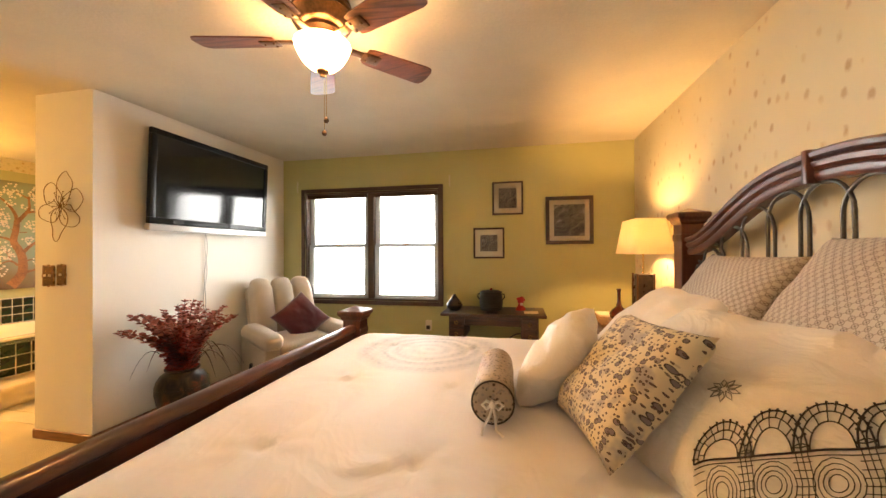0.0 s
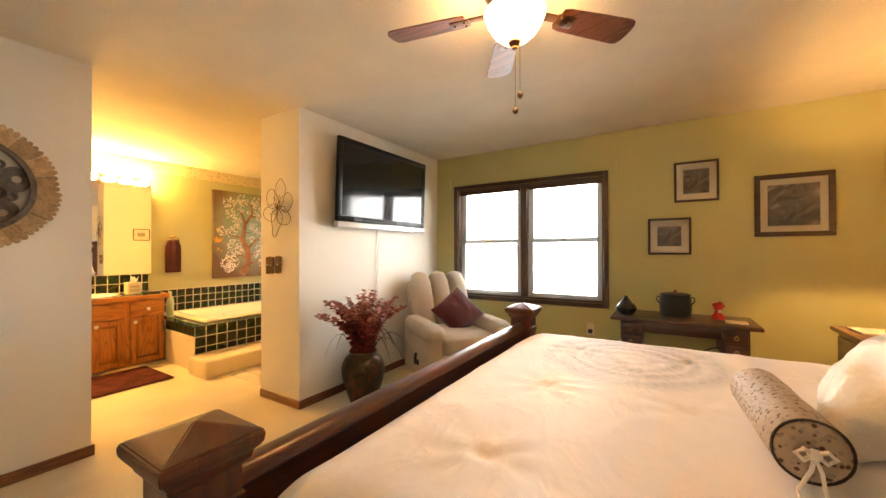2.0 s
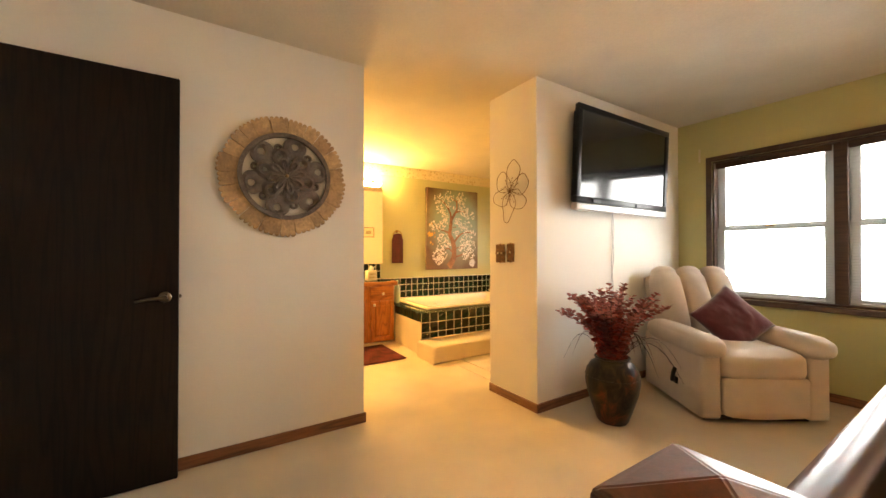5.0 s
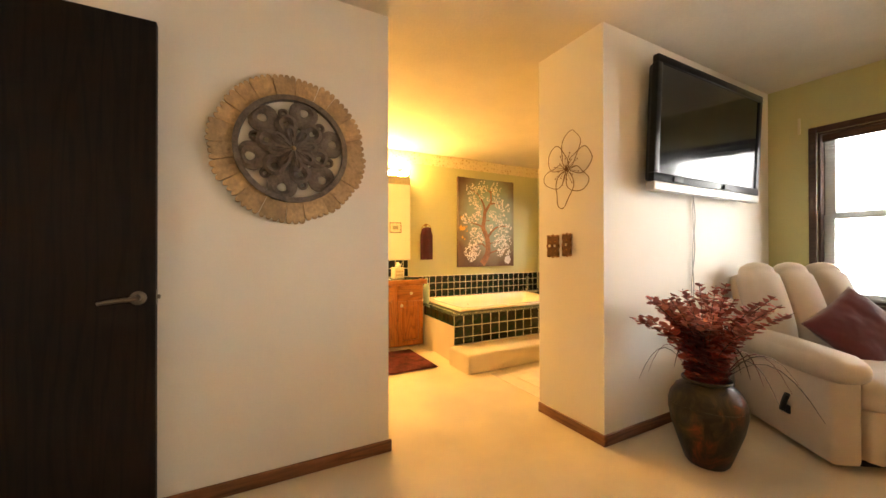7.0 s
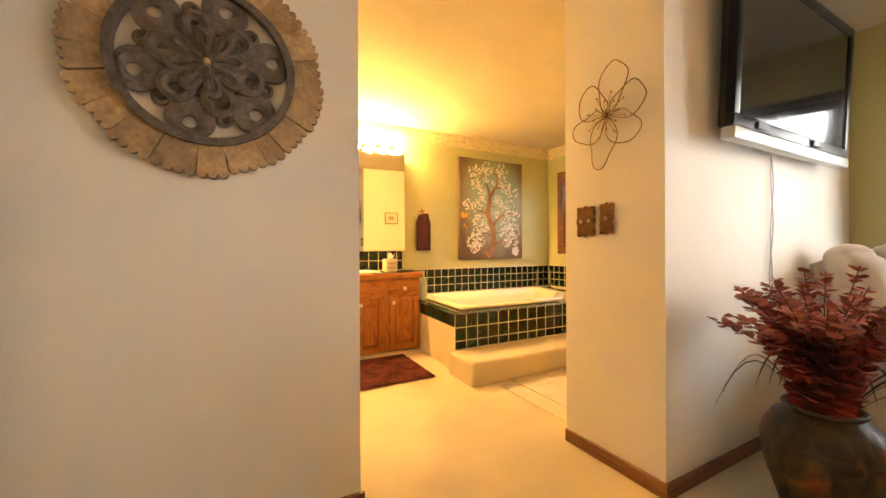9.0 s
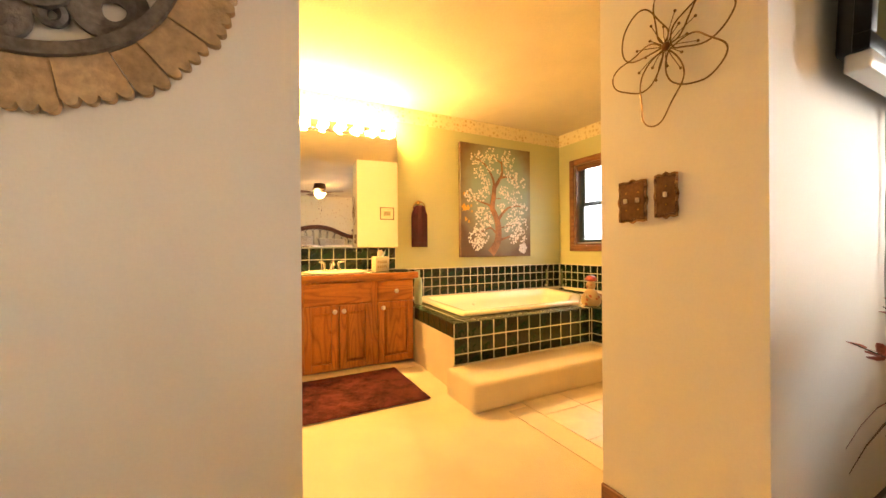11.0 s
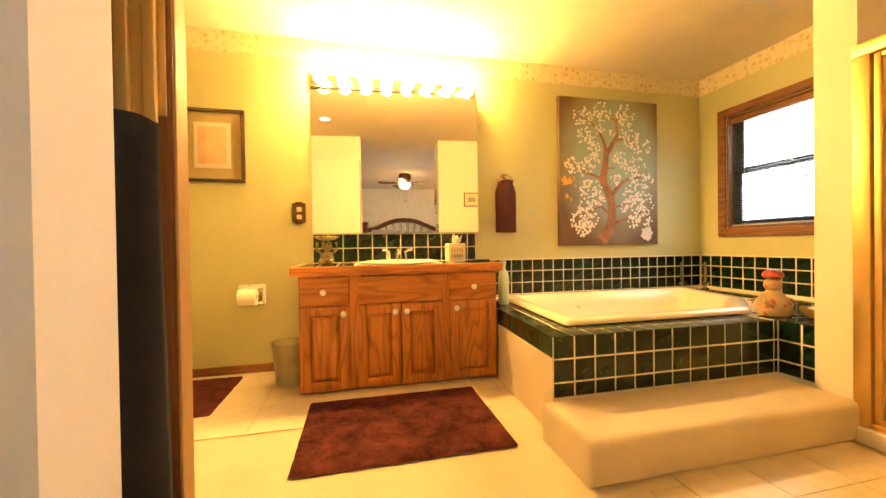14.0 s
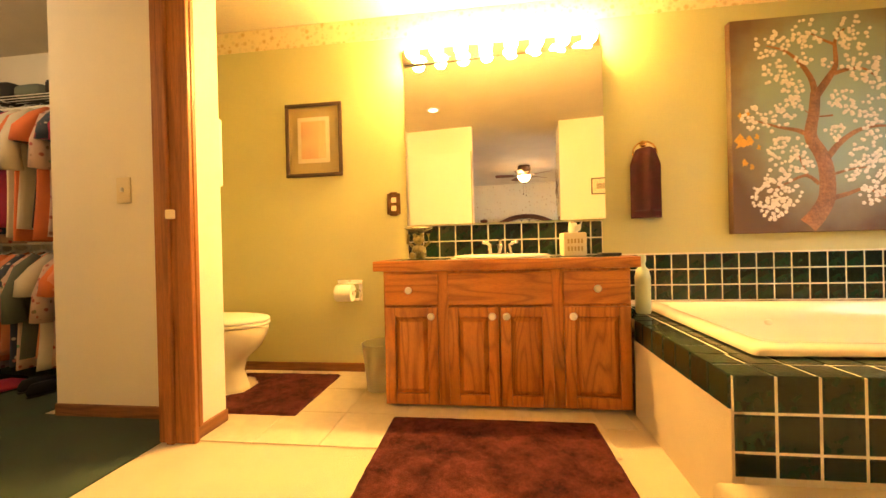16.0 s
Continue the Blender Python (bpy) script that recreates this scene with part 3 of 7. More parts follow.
window("window_1", WX0, WX1, WZ0, WZ1, 4.48, 2, "dark-cased double window with open slatted blinds", 0.021, WINWOOD, 4, VINYL, "pale grey sash frame")
window("window_2", BX0, BX1, BZ0, BZ1, 4.73, 1, "brown-cased bathroom window with lowered slatted blind", 0.021, TRIMX, 34, DARKSASH, "dark grey-green sash frame")
structure("backdrop", boxes((-9, 5, 6.6, 6.65, -2.0, 6.0)), OUTSIDE, "bright white overcast distance outside the windows")
structure("ground", one(-60, 60, 5.0, 120, -0.7, -0.6), surface("pale_ground", (0.4, 0.4, 0.36), 0.9), "pale ground outside the windows")

# leftover curtain bracket marks beside the bedroom window
for bx in (-0.055, -1.915):
    solid("curtain_bracket", one(bx - 0.008, bx + 0.008, 4.466, 4.479, 1.995, 2.12, 0.003), surface("yellowed_bracket", (0.62, 0.58, 0.36), 0.6), "yellowed old curtain bracket on the green wall", "bracket", "curtain brackets")

# ---------------------------------------------------------------- bedroom door, opened against the wall
door = thing("door_1", (-2.557, -0.42, 0), label="dark-stained flush door standing open against the wall", category="door", kind="structure")
part("leaf", one(-2.575, -2.54, -0.42, 0.378, 0.012, 2.005, 0.003), DOORWOOD, door, world=True)
bm = lathe([(0.0, 0.0), (0.026, 0.0), (0.027, 0.006), (0.02, 0.012), (0.012, 0.014), (0.012, 0.045), (0, 0.045)], 24)
bm.transform(Matrix.Translation((-2.54, 0.325, 0.915)) @ Matrix.Rotation(radians(90), 4, "Y"))
rose = part("rosette", bm, NICKEL, door, "brushed steel rosette", True, True)
part("lever", tube([(-2.50, 0.325, 0.915), (-2.493, 0.30, 0.914), (-2.492, 0.26, 0.911), (-2.494, 0.215, 0.904)], lambda f: 0.0095 - 0.003 * f, 10), NICKEL, rose, "steel lever handle", True, True)
part("latch", one(-2.57, -2.545, 0.376, 0.3795, 0.885, 0.945), NICKEL, door, world=True)
bm = one(-2.564, -2.551, 0.378, 0.39, 0.907, 0.924, 0.003)
part("latch_bolt", bm, NICKEL, door, world=True)

# closet door leaf opened along the wall, with a dark robe on over-door hooks
cd = thing("door_2", (-2.862, 0.56, 0), label="cream closet door standing open along the wall", category="door", kind="structure")
part("leaf", one(-2.878, -2.846, 0.56, 1.378, 0.012, 2.03, 0.003), CREAM, cd, world=True)
part("edge_band", one(-2.878, -2.846, 1.379, 1.386, 0.012, 2.03, 0.001, 1), surface("amber_birch_edge", (0.50, 0.30, 0.10), 0.5), cd, "pale veneer door edge", world=True)
part("inner_face", one(-2.845, -2.842, 0.57, 1.384, 0.02, 2.02), TRIMZ, cd, "brown oak inner face", world=True)
hooks = thing("over_door_hook", (-2.83, 1.30, 1.13), label="polished metal hook strips with a bar on the door", category="hook")
part("back_plate", one(-2.8415, -2.839, 1.29, 1.378, 1.05, 1.215, 0.0008, 1), BRASSDULL, hooks, "dull gold back plate", world=True)
for hy in (1.332, 1.362):
    part("strap", one(-2.8385, -2.832, hy - 0.008, hy + 0.008, 1.04, 1.21, 0.002), BRASSDULL, hooks, "polished strap", world=True)
part("bar", tube([(-2.826, 1.06, 1.205), (-2.826, 1.31, 1.205)], 0.006, 10), CHROME, hooks, "polished bar", True, True)


def cloth(y0, y1, z0, z1, depth, seed):
    """Hanging cloth with soft upright folds and a rounded top."""
    bm = bmesh.new()
    rows, n, k = [], 16, 22
    for i in range(k + 1):
        f = i / k
        z = z1 - (z1 - z0) * f
        flare = 0.94 + 0.06 * f
        row = []
        for j in range(2 * n):
            a = math.pi * j / n
            c, q = math.cos(a), math.sin(a)
            y = (y0 + y1) / 2 + (y1 - y0) / 2 * flare * math.copysign(abs(q) ** 0.6, q)
            fold = 0.006 * math.sin(y * 70 + seed + f) + 0.004 * math.sin(y * 133 + seed * 2)
            x = -2.829 + depth * (0.5 + 0.5 * math.copysign(abs(c) ** 0.5, c)) * min(1.0, 0.35 + i / 3.0) + (fold if c > 0 else 0)
            drop = 0.02 * abs(q) ** 4 if i < 2 else 0
            row.append(bm.verts.new((x, y, z - drop)))
        rows.append(row)
    for a, b in zip(rows, rows[1:]):
        for j in range(2 * n):
            m = (j + 1) % (2 * n)
            bm.faces.new((a[j], a[m], b[m], b[j]))
    bm.faces.new(rows[0])
    bm.faces.new(rows[-1][::-1])
    return bm


FLEECE = surface("black_brown_fleece", (0.018, 0.013, 0.009), 0.95, var=0.3, fine=300, relief=0.3, sheen=0.1)
robe = thing("bathrobe", (-2.80, 1.20, 0.10), label="dark brown fleece robe hanging from the over-door hooks", category="robe")
part("skirt", cloth(0.98, 1.388, 0.10, 1.055, 0.015, 1.0), FLEECE, robe, "", "all", True)
part("collar", cloth(1.02, 1.312, 0.90, 1.185, 0.024, 2.3), FLEECE, robe, "", "all", True)

# ---------------------------------------------------------------- bedroom: the bed
BEDY, FOOTX, HEADX, TOP = 1.985, -0.47, 1.68, 0.745
NEARY, FARY = 0.985, 2.985
bed = thing("bed", (0.6, BEDY, 0), label="king bed in polished mahogany with arched iron-filled headboard", category="bed")


def post_shape(h, half, bm=None):
    """A square bed post with moulded cap and shallow pyramid top, foot at 0."""
    bm = bmesh.new()
    prof = [(half, 0.0), (half, 0.12), (half * 0.93, 0.125), (half * 0.93, h - 0.17), (half * 1.02, h - 0.16), (half * 1.02, h - 0.13), (half * 0.95, h - 0.125),
            (half * 0.95, h - 0.07), (half * 1.12, h - 0.058), (half * 1.16, h - 0.045), (half * 1.38, h - 0.030), (half * 1.42, h - 0.020), (half * 1.42, h - 0.006), (half * 1.36, h), (half * 1.22, h + 0.002), (0.0, h + 0.030)]
    last = None
    for r, z in prof:
        ring = [bm.verts.new((sx * r, sy * r, z)) for sx, sy in ((-1, -1), (1, -1), (1, 1), (-1, 1))] if r else [bm.verts.new((0, 0, z))]
        if last is None:
            bm.faces.new(ring[::-1])
        elif len(ring) == 1:
            for i in range(4):
                bm.faces.new((last[i], last[(i + 1) % 4], ring[0]))
        else:
            for i in range(4):
                j = (i + 1) % 4
                bm.faces.new((last[i], last[j], ring[j], ring[i]))
        last = ring
    bmesh.ops.bevel(bm, geom=[e for e in bm.edges if abs(e.verts[0].co.z - e.verts[1].co.z) > 0.02 or e.verts[0].co.z > h - 0.05], offset=0.003, segments=2, affect="EDGES")
    return bm


for y in (NEARY, FARY):
    bm = post_shape(0.862, 0.068)
    bmesh.ops.translate(bm, verts=bm.verts[:], vec=(FOOTX, y, 0))
    part("foot_post", bm, BEDWOODZ, bed, "square post with a shallow pyramid cap", "crisp", True)
    bm = post_shape(1.50, 0.062)
    bmesh.ops.translate(bm, verts=bm.verts[:], vec=(HEADX, y, 0))
    part("head_post", bm, BEDWOODZ, bed, "square post with a moulded cap", "crisp", True)
# footboard: a moulded top rail over a framed panel
prof = [(-0.022, 0.0), (-0.022, 0.03), (-0.034, 0.042), (-0.034, 0.060), (-0.026, 0.074), (-0.012, 0.080), (0.012, 0.080), (0.026, 0.074), (0.034, 0.060), (0.034, 0.042), (0.022, 0.03), (0.022, 0.0)]
bm = bmesh.new()
a = [bm.verts.new((FOOTX + u, NEARY + 0.062, 0.685 + v)) for u, v in prof]
b = [bm.verts.new((FOOTX + u, FARY - 0.062, 0.685 + v)) for u, v in prof]
for i in range(len(prof)):
    j = (i + 1) % len(prof)
    bm.faces.new((a[i], a[j], b[j], b[i]))
bm.faces.new(a)
bm.faces.new(b[::-1])
part("foot_rail", bm, BEDWOOD, bed, "glossy moulded top rail", True, True)
part("footboard_panel", boxes((FOOTX - 0.014, FOOTX + 0.014, NEARY + 0.06, FARY - 0.06, 0.24, 0.69)), BEDWOOD, bed, world=True)
part("foot_lower_rail", one(FOOTX - 0.028, FOOTX + 0.028, NEARY + 0.06, FARY - 0.06, 0.16, 0.28, 0.006), BEDWOOD, bed, world=True)
for y in (NEARY - 0.01, FARY - 0.03):
    part("side_rail", one(FOOTX + 0.06, HEADX - 0.06, y, y + 0.04, 0.22, 0.44, 0.006), TABLEWOOD, bed, world=True)


# headboard: arched moulded crest, iron scrollwork, lower panel
def arch_z(y):
    f = (y - BEDY) / (FARY - BEDY - 0.05)
    return 1.335 + 0.255 * (0.5 + 0.5 * math.cos(math.pi * min(1.0, abs(f)) ** 1.25))


section = [(0.028, -0.085), (-0.022, -0.085), (-0.030, -0.072), (-0.030, -0.055), (-0.022, -0.048), (-0.036, -0.038), (-0.040, -0.022), (-0.030, -0.012), (-0.044, -0.004), (-0.048, 0.010), (-0.036, 0.018), (0.030, 0.018)]
bm = bmesh.new()
last = None
N = 48
for i in range(N + 1):
    y = NEARY + 0.055 + (FARY - NEARY - 0.11) * i / N
    z = arch_z(y)
    sl = (arch_z(y + 0.01) - arch_z(y - 0.01)) / 0.02
    k = 1 / math.sqrt(1 + sl * sl)
    ring = [bm.verts.new((HEADX + u, y - v * sl * k, z + v * k)) for u, v in section]
    if last:
        for p in range(len(section)):
            q = (p + 1) % len(section)
            bm.faces.new((last[p], last[q], ring[q], ring[p]))
    else:
        bm.faces.new(ring[::-1])
    last = ring
bm.faces.new(last)
part("crest_rail", bm, BEDWOOD, bed, "arched crest rail with reeded mouldings", True, True)
for s in (-1, 1):
    y = BEDY + 0.02 + s * 0.20 - 0.20
    z = arch_z(y)
    part("crest_block", one(HEADX - 0.052, HEADX + 0.03, y - 0.014, y + 0.014, z - 0.092, z + 0.024, 0.006), BEDWOODZ, bed, "raised moulding block", True, True)
part("head_panel", one(HEADX - 0.012, HEADX + 0.012, NEARY + 0.055, FARY - 0.055, 0.35, 0.98), BEDWOOD, bed, world=True)
part("head_mid_rail", one(HEADX - 0.03, HEADX + 0.03, NEARY + 0.055, FARY - 0.055, 0.96, 1.05, 0.008), BEDWOOD, bed, world=True)
for k in range(-4, 5):
    yc = BEDY + k * 0.175
    top = arch_z(yc) - 0.085
    r = 0.108
    pts = [(HEADX - 0.004, yc - r, 1.04), (HEADX - 0.004, yc - r, top - r)] + arc((HEADX - 0.004, yc, top - r), r, 180, 0, 14) + [(HEADX - 0.004, yc + r, 1.04)]
    part("iron_arch", tube(pts, 0.0068, 8), IRON, bed, "overlapping pewter-coloured iron arch", True, True)
for s in (-1, 1):
    for yy, rr in ((0.86, 0.048), (0.70, 0.062)):
        c = (HEADX - 0.004, BEDY + s * yy, arch_z(BEDY + s * yy) - 0.175)
        pts = []
        for i in range(30):
            a = radians(90 + s * i * 18)
            r = rr * (1 - i / 38)
            pts.append((c[0], c[1] + r * math.cos(a), c[2] + r * math.sin(a)))
        part("iron_scroll", tube(pts, 0.0075, 8), IRON, bed, "curled iron scroll", True, True)

# bedding
mattress = solid("mattress", one(FOOTX + 0.06, HEADX - 0.035, NEARY + 0.055, FARY - 0.055, 0.36, 0.66, 0.05, 3), LINEN, "white mattress under the comforter", "mattress", smooth=True)
solid("box_spring", one(FOOTX + 0.07, HEADX - 0.04, NEARY + 0.06, FARY - 0.06, 0.16, 0.355, 0.02), LINEN, "pale box spring under the mattress", "box spring", smooth=True)
CX, CY, CR = 0.21, 2.46, 0.36
COMF, t_, b_ = nodes_of("white_comforter_with_printed_rosette")
v_ = coords(t_)
sub = t_.nodes.new("ShaderNodeVectorMath")
sub.operation = "SUBTRACT"
MIDX, MIDY = 0.605, BEDY
sub.inputs[1].default_value = (CX - MIDX, CY - MIDY, 0)
t_.links.new(v_, sub.inputs[0])
flat_ = t_.nodes.new("ShaderNodeVectorMath")
flat_.operation = "MULTIPLY"
flat_.inputs[1].default_value = (1, 1, 0)
t_.links.new(sub.outputs[0], flat_.inputs[0])
ln = t_.nodes.new("ShaderNodeVectorMath")
ln.operation = "LENGTH"
t_.links.new(flat_.outputs[0], ln.inputs[0])
W0, G0 = (0.0, 0.0, 0.0), (1.0, 1.0, 1.0)
ring_ = ramp(t_, ln.outputs["Value"], [(0.0, (0.7,) * 3), (0.05, (0.1,) * 3), (0.09, (0.55,) * 3), (0.13, (0.15,) * 3), (0.18, (0.75,) * 3), (0.215, (0.12,) * 3), (0.24, (0.8,) * 3), (0.285, (0.25,) * 3), (0.33, (0.7,) * 3), (0.40, W0)])
lace = add(t_, "ShaderNodeTexVoronoi", Scale=34.0, Randomness=0.5)
t_.links.new(v_, lace.inputs["Vector"])
lc = ramp(t_, lace.outputs["Distance"], [(0.18, (1, 1, 1)), (0.55, (0.6, 0.6, 0.6))])
wob_ = add(t_, "ShaderNodeTexNoise", Scale=3.0, Detail=5.0)
t_.links.new(v_, wob_.inputs["Vector"])
base_ = ramp(t_, wob_.outputs[0], [(0.3, scaled(COMFORTER_BASE, 0.96)), (0.7, COMFORTER_BASE)])
f_ = mixc(t_, 1.0, ring_, lc, "MULTIPLY")
t_.links.new(mixc(t_, f_, base_, (0.27, 0.30, 0.36)), b_.inputs["Base Color"])
b_.inputs["Roughness"].default_value = 0.6
b_.inputs["Sheen Weight"].default_value = 0.3
weave = add(t_, "ShaderNodeTexNoise", Scale=28.0, Detail=6.0)
t_.links.new(v_, weave.inputs["Vector"])
bump(t_, b_, weave.outputs[0], 0.15, 0.004)
crumple(COMF, 2.4, 0.10, 0.014, (1.8, 1.0, 1.0))
TUFTS = [(x, y) for x in (-0.02, 0.42, 0.86) for y in (1.42, 1.95, 2.52)]


def comforter_height(x, y):
    z = TOP
    for tx, ty in TUFTS:
        d = math.hypot(x - tx, y - ty)
        z -= 0.016 * math.exp(-(d / 0.022) ** 2)
        a = math.atan2(y - ty, x - tx)
        z += 0.005 * math.exp(-(d / 0.13) ** 2) * math.sin(7 * a + tx * 9)
        z += 0.003 * math.exp(-((d - 0.2) / 0.13) ** 2)
    z += 0.004 * noise.noise(Vector((x * 1.6, y * 1.6, 0.3))) + 0.0015 * noise.noise(Vector((x * 7 + y * 3, y * 7 - x * 2, 2.3)))
    ridge = noise.noise(Vector((x * 2.0 + y * 1.5, y * 1.2 - x * 4.5, 5.1)))
    z += 0.0045 * (1 - abs(ridge)) ** 8
    return z


bm = bmesh.new()
NX, NY = 96, 110
grid = []
for i in range(NX + 1):
    row = []
    for j in range(NY + 1):
        u, w = i / NX, j / NY
        x = FOOTX + 0.07 + (HEADX - 0.05 - FOOTX - 0.07) * u
        s = -1.30 + 2.60 * w
        if abs(s) <= 0.93:
            y, z = BEDY + s, comforter_height(x, BEDY + s)
            e = max(0.0, abs(s) - 0.78) / 0.15
            z -= 0.045 * e * e
        else:
            d = abs(s) - 0.93
            y = BEDY + math.copysign(0.945 + 0.006 * math.sin(x * 23) + 0.003 * math.sin(x * 51), s)
            z = comforter_height(x, y) - 0.05 - d * 1.05
        ex = max(0.0, (0.16 - u * (NX / 96.0) * 2.06) / 0.16)
        z -= 0.055 * ex * ex if abs(s) <= 0.94 else 0
        row.append(bm.verts.new((x, y, z)))
    grid.append(row)
for i in range(NX):
    for j in range(NY):
        bm.faces.new((grid[i][j], grid[i + 1][j], grid[i + 1][j + 1], grid[i][j + 1]))
bmesh.ops.translate(bm, verts=bm.verts[:], vec=(-MIDX, -MIDY, 0))
me = finish("comforter", bm, COMF, "all")
com = new("comforter", me)
com.location = (MIDX, MIDY, 0)
md = com.modifiers.new("thickness", "SOLIDIFY")
md.thickness, md.offset = 0.03, -1
tagged(com, "white tufted comforter with a faded grey-blue rosette print", "comforter")

# pillows
DOTS, t_, b_ = nodes_of("cream_fabric_with_brown_blue_bubbles")
v_ = coords(t_)
wob_ = add(t_, "ShaderNodeTexNoise", Scale=60.0, Detail=2.0)
t_.links.new(v_, wob_.inputs["Vector"])
at_ = mixc(t_, 0.006, v_, wob_.outputs["Color"], "ADD")
cloud_ = add(t_, "ShaderNodeTexNoise", Scale=13.0, Detail=3.0)
t_.links.new(v_, cloud_.inputs["Vector"])
print_ = mixc(t_, ramp(t_, cloud_.outputs[0], [(0.54, (0.0, 0.0, 0.0)), (0.66, (0.75, 0.75, 0.75))]), (0.74, 0.61, 0.40), (0.30, 0.26, 0.27))
for scale_, rim_, fill_ in ((44.0, 0.31, (0.24, 0.18, 0.18)), (100.0, 0.28, (0.15, 0.09, 0.08))):
    cell_ = add(t_, "ShaderNodeTexVoronoi", Scale=scale_, Randomness=0.9)
    cell_.voronoi_dimensions = "2D"
    t_.links.new(at_, cell_.inputs["Vector"])
    keep_ = ramp(t_, cell_.outputs["Color"], [(0.46, (0.0, 0.0, 0.0)), (0.50, (1.0, 1.0, 1.0))])
    disc_ = ramp(t_, cell_.outputs["Distance"], [(rim_, (1.0, 1.0, 1.0)), (rim_ + 0.03, (0.0, 0.0, 0.0))])
    ring_ = ramp(t_, cell_.outputs["Distance"], [(rim_ - 0.10, fill_), (rim_ - 0.03, (0.045, 0.028, 0.025))])
    print_ = mixc(t_, mixc(t_, 1.0, disc_, keep_, "MULTIPLY"), print_, ring_)
t_.links.new(print_, b_.inputs["Base Color"])
b_.inputs["Roughness"].default_value, b_.inputs["Sheen Weight"].default_value = 0.8, 0.2
bump(t_, b_, cloud_.outputs[0], 0.3, 0.01)
GEO, t_, b_ = nodes_of("grey_geometric_print_cotton")
v_ = coords(t_, (1, 1, 1), (0, 0, radians(45)))
def lattice(scale, shift, lo, hi):
    sep = t_.nodes.new("ShaderNodeSeparateXYZ")
    t_.links.new(v_, sep.inputs[0])
    outs = []
    for k in (0, 1):
        mul = t_.nodes.new("ShaderNodeMath")
        mul.operation, mul.inputs[1].default_value = "MULTIPLY_ADD", scale
        mul.inputs[2].default_value = shift
        t_.links.new(sep.outputs[k], mul.inputs[0])
        pp = t_.nodes.new("ShaderNodeMath")
        pp.operation, pp.inputs[1].default_value = "PINGPONG", 0.5
        t_.links.new(mul.outputs[0], pp.inputs[0])
        outs.append(pp.outputs[0])
    mn = t_.nodes.new("ShaderNodeMath")
    mn.operation = "MINIMUM"
    t_.links.new(outs[0], mn.inputs[0])
    t_.links.new(outs[1], mn.inputs[1])
    return ramp(t_, mn.outputs[0], [(lo, (1, 1, 1)), (hi, (0, 0, 0))])
net = mixc(t_, 0.55, (0.0, 0.0, 0.0), lattice(46.0, 0.0, 0.03, 0.09))
vv = add(t_, "ShaderNodeTexVoronoi", Scale=46.0, Randomness=0.0)
vv.voronoi_dimensions = "2D"
t_.links.new(v_, vv.inputs["Vector"])
rings = ramp(t_, vv.outputs["Distance"], [(0.07, (1, 1, 1)), (0.12, (0, 0, 0)), (0.24, (0, 0, 0)), (0.28, (0.8, 0.8, 0.8)), (0.33, (0.8, 0.8, 0.8)), (0.38, (0, 0, 0))])
pat = mixc(t_, 1.0, net, rings, "LIGHTEN")
t_.links.new(mixc(t_, pat, (0.52, 0.46, 0.40), (0.15, 0.10, 0.085)), b_.inputs["Base Color"])
b_.inputs["Roughness"].default_value = 0.75
b_.inputs["Sheen Weight"].default_value = 0.2

BOLST = spotted("woven_grey_brown_floral_bolster", (0.42, 0.33, 0.25), (0.08, 0.045, 0.03), 85.0, 0.30, 0.15, 1.0, mark2=(0.30, 0.25, 0.22))


def pillow(name, m, w, h, thick, material, label, seed, wrinkle=0.006, group="", pinch=0.07):
    bm = cushion(w, h, thick, 24, pinch, seed, wrinkle)
    ob = new(name, finish(name, bm, material, "all"))
    ob.matrix_basis = m
    FRAMES[ob] = m
    return tagged(ob, label, "pillow", group)


pillow("patterned_pillow", facing((1.545, 2.36, 1.045), (-0.84, 0.0, 0.54)), 0.70, 0.50, 0.16, GEO, "grey geometric print pillow leaning on the headboard", 1.0, group="headboard pillows")
pillow("patterned_pillow", facing((1.475, 1.53, 1.075), (-0.82, 0.0, 0.57)), 0.76, 0.58, 0.17, GEO, "large grey geometric print pillow leaning on the headboard", 2.0, group="headboard pillows")
pillow("pillow_sham", facing((1.34, 2.50, 0.90), (-0.62, 0.0, 0.78)), 0.80, 0.52, 0.20, LINEN, "plain white satin pillow sham behind the cushions", 3.3, 0.012, group="white shams")
SW, SV = 0.92, 0.60
sham = pillow("pillow_sham", facing((1.225, 1.54, 0.89), (-0.54, -0.20, 0.82)), SW, SV, 0.23, LINEN, "white satin pillow sham with black lace embroidery", 4.4, 0.012, group="white shams")
THREAD = surface("black_embroidery_thread", (0.045, 0.032, 0.025), 0.8, var=0.2, relief=0.3)


def on_sham(u, v, lift=0.0035):
    """A place on the sham's front, u along its width and v up its height, in metres from its middle."""
    a, b = 2 * u / SW, 2 * v / SV
    e = max(0.0, (1 - abs(a) ** 2.6) * (1 - abs(b) ** 2.6))
    z = 0.115 * e ** 0.42
    f = noise.noise(Vector((a * 2.3 + 4.4, b * 2.3, 4.4 * 1.7 + 1)))
    f2 = noise.noise(Vector((a * 6 + 4.4, b * 4, 4.4 + 3)))
    z += (f * 0.012 * 1.6 + f2 * 0.012) * e ** 0.3
    return (u * (1 - 0.07 * (1 - b * b)), v * (1 - 0.07 * (1 - a * a)), z + lift)


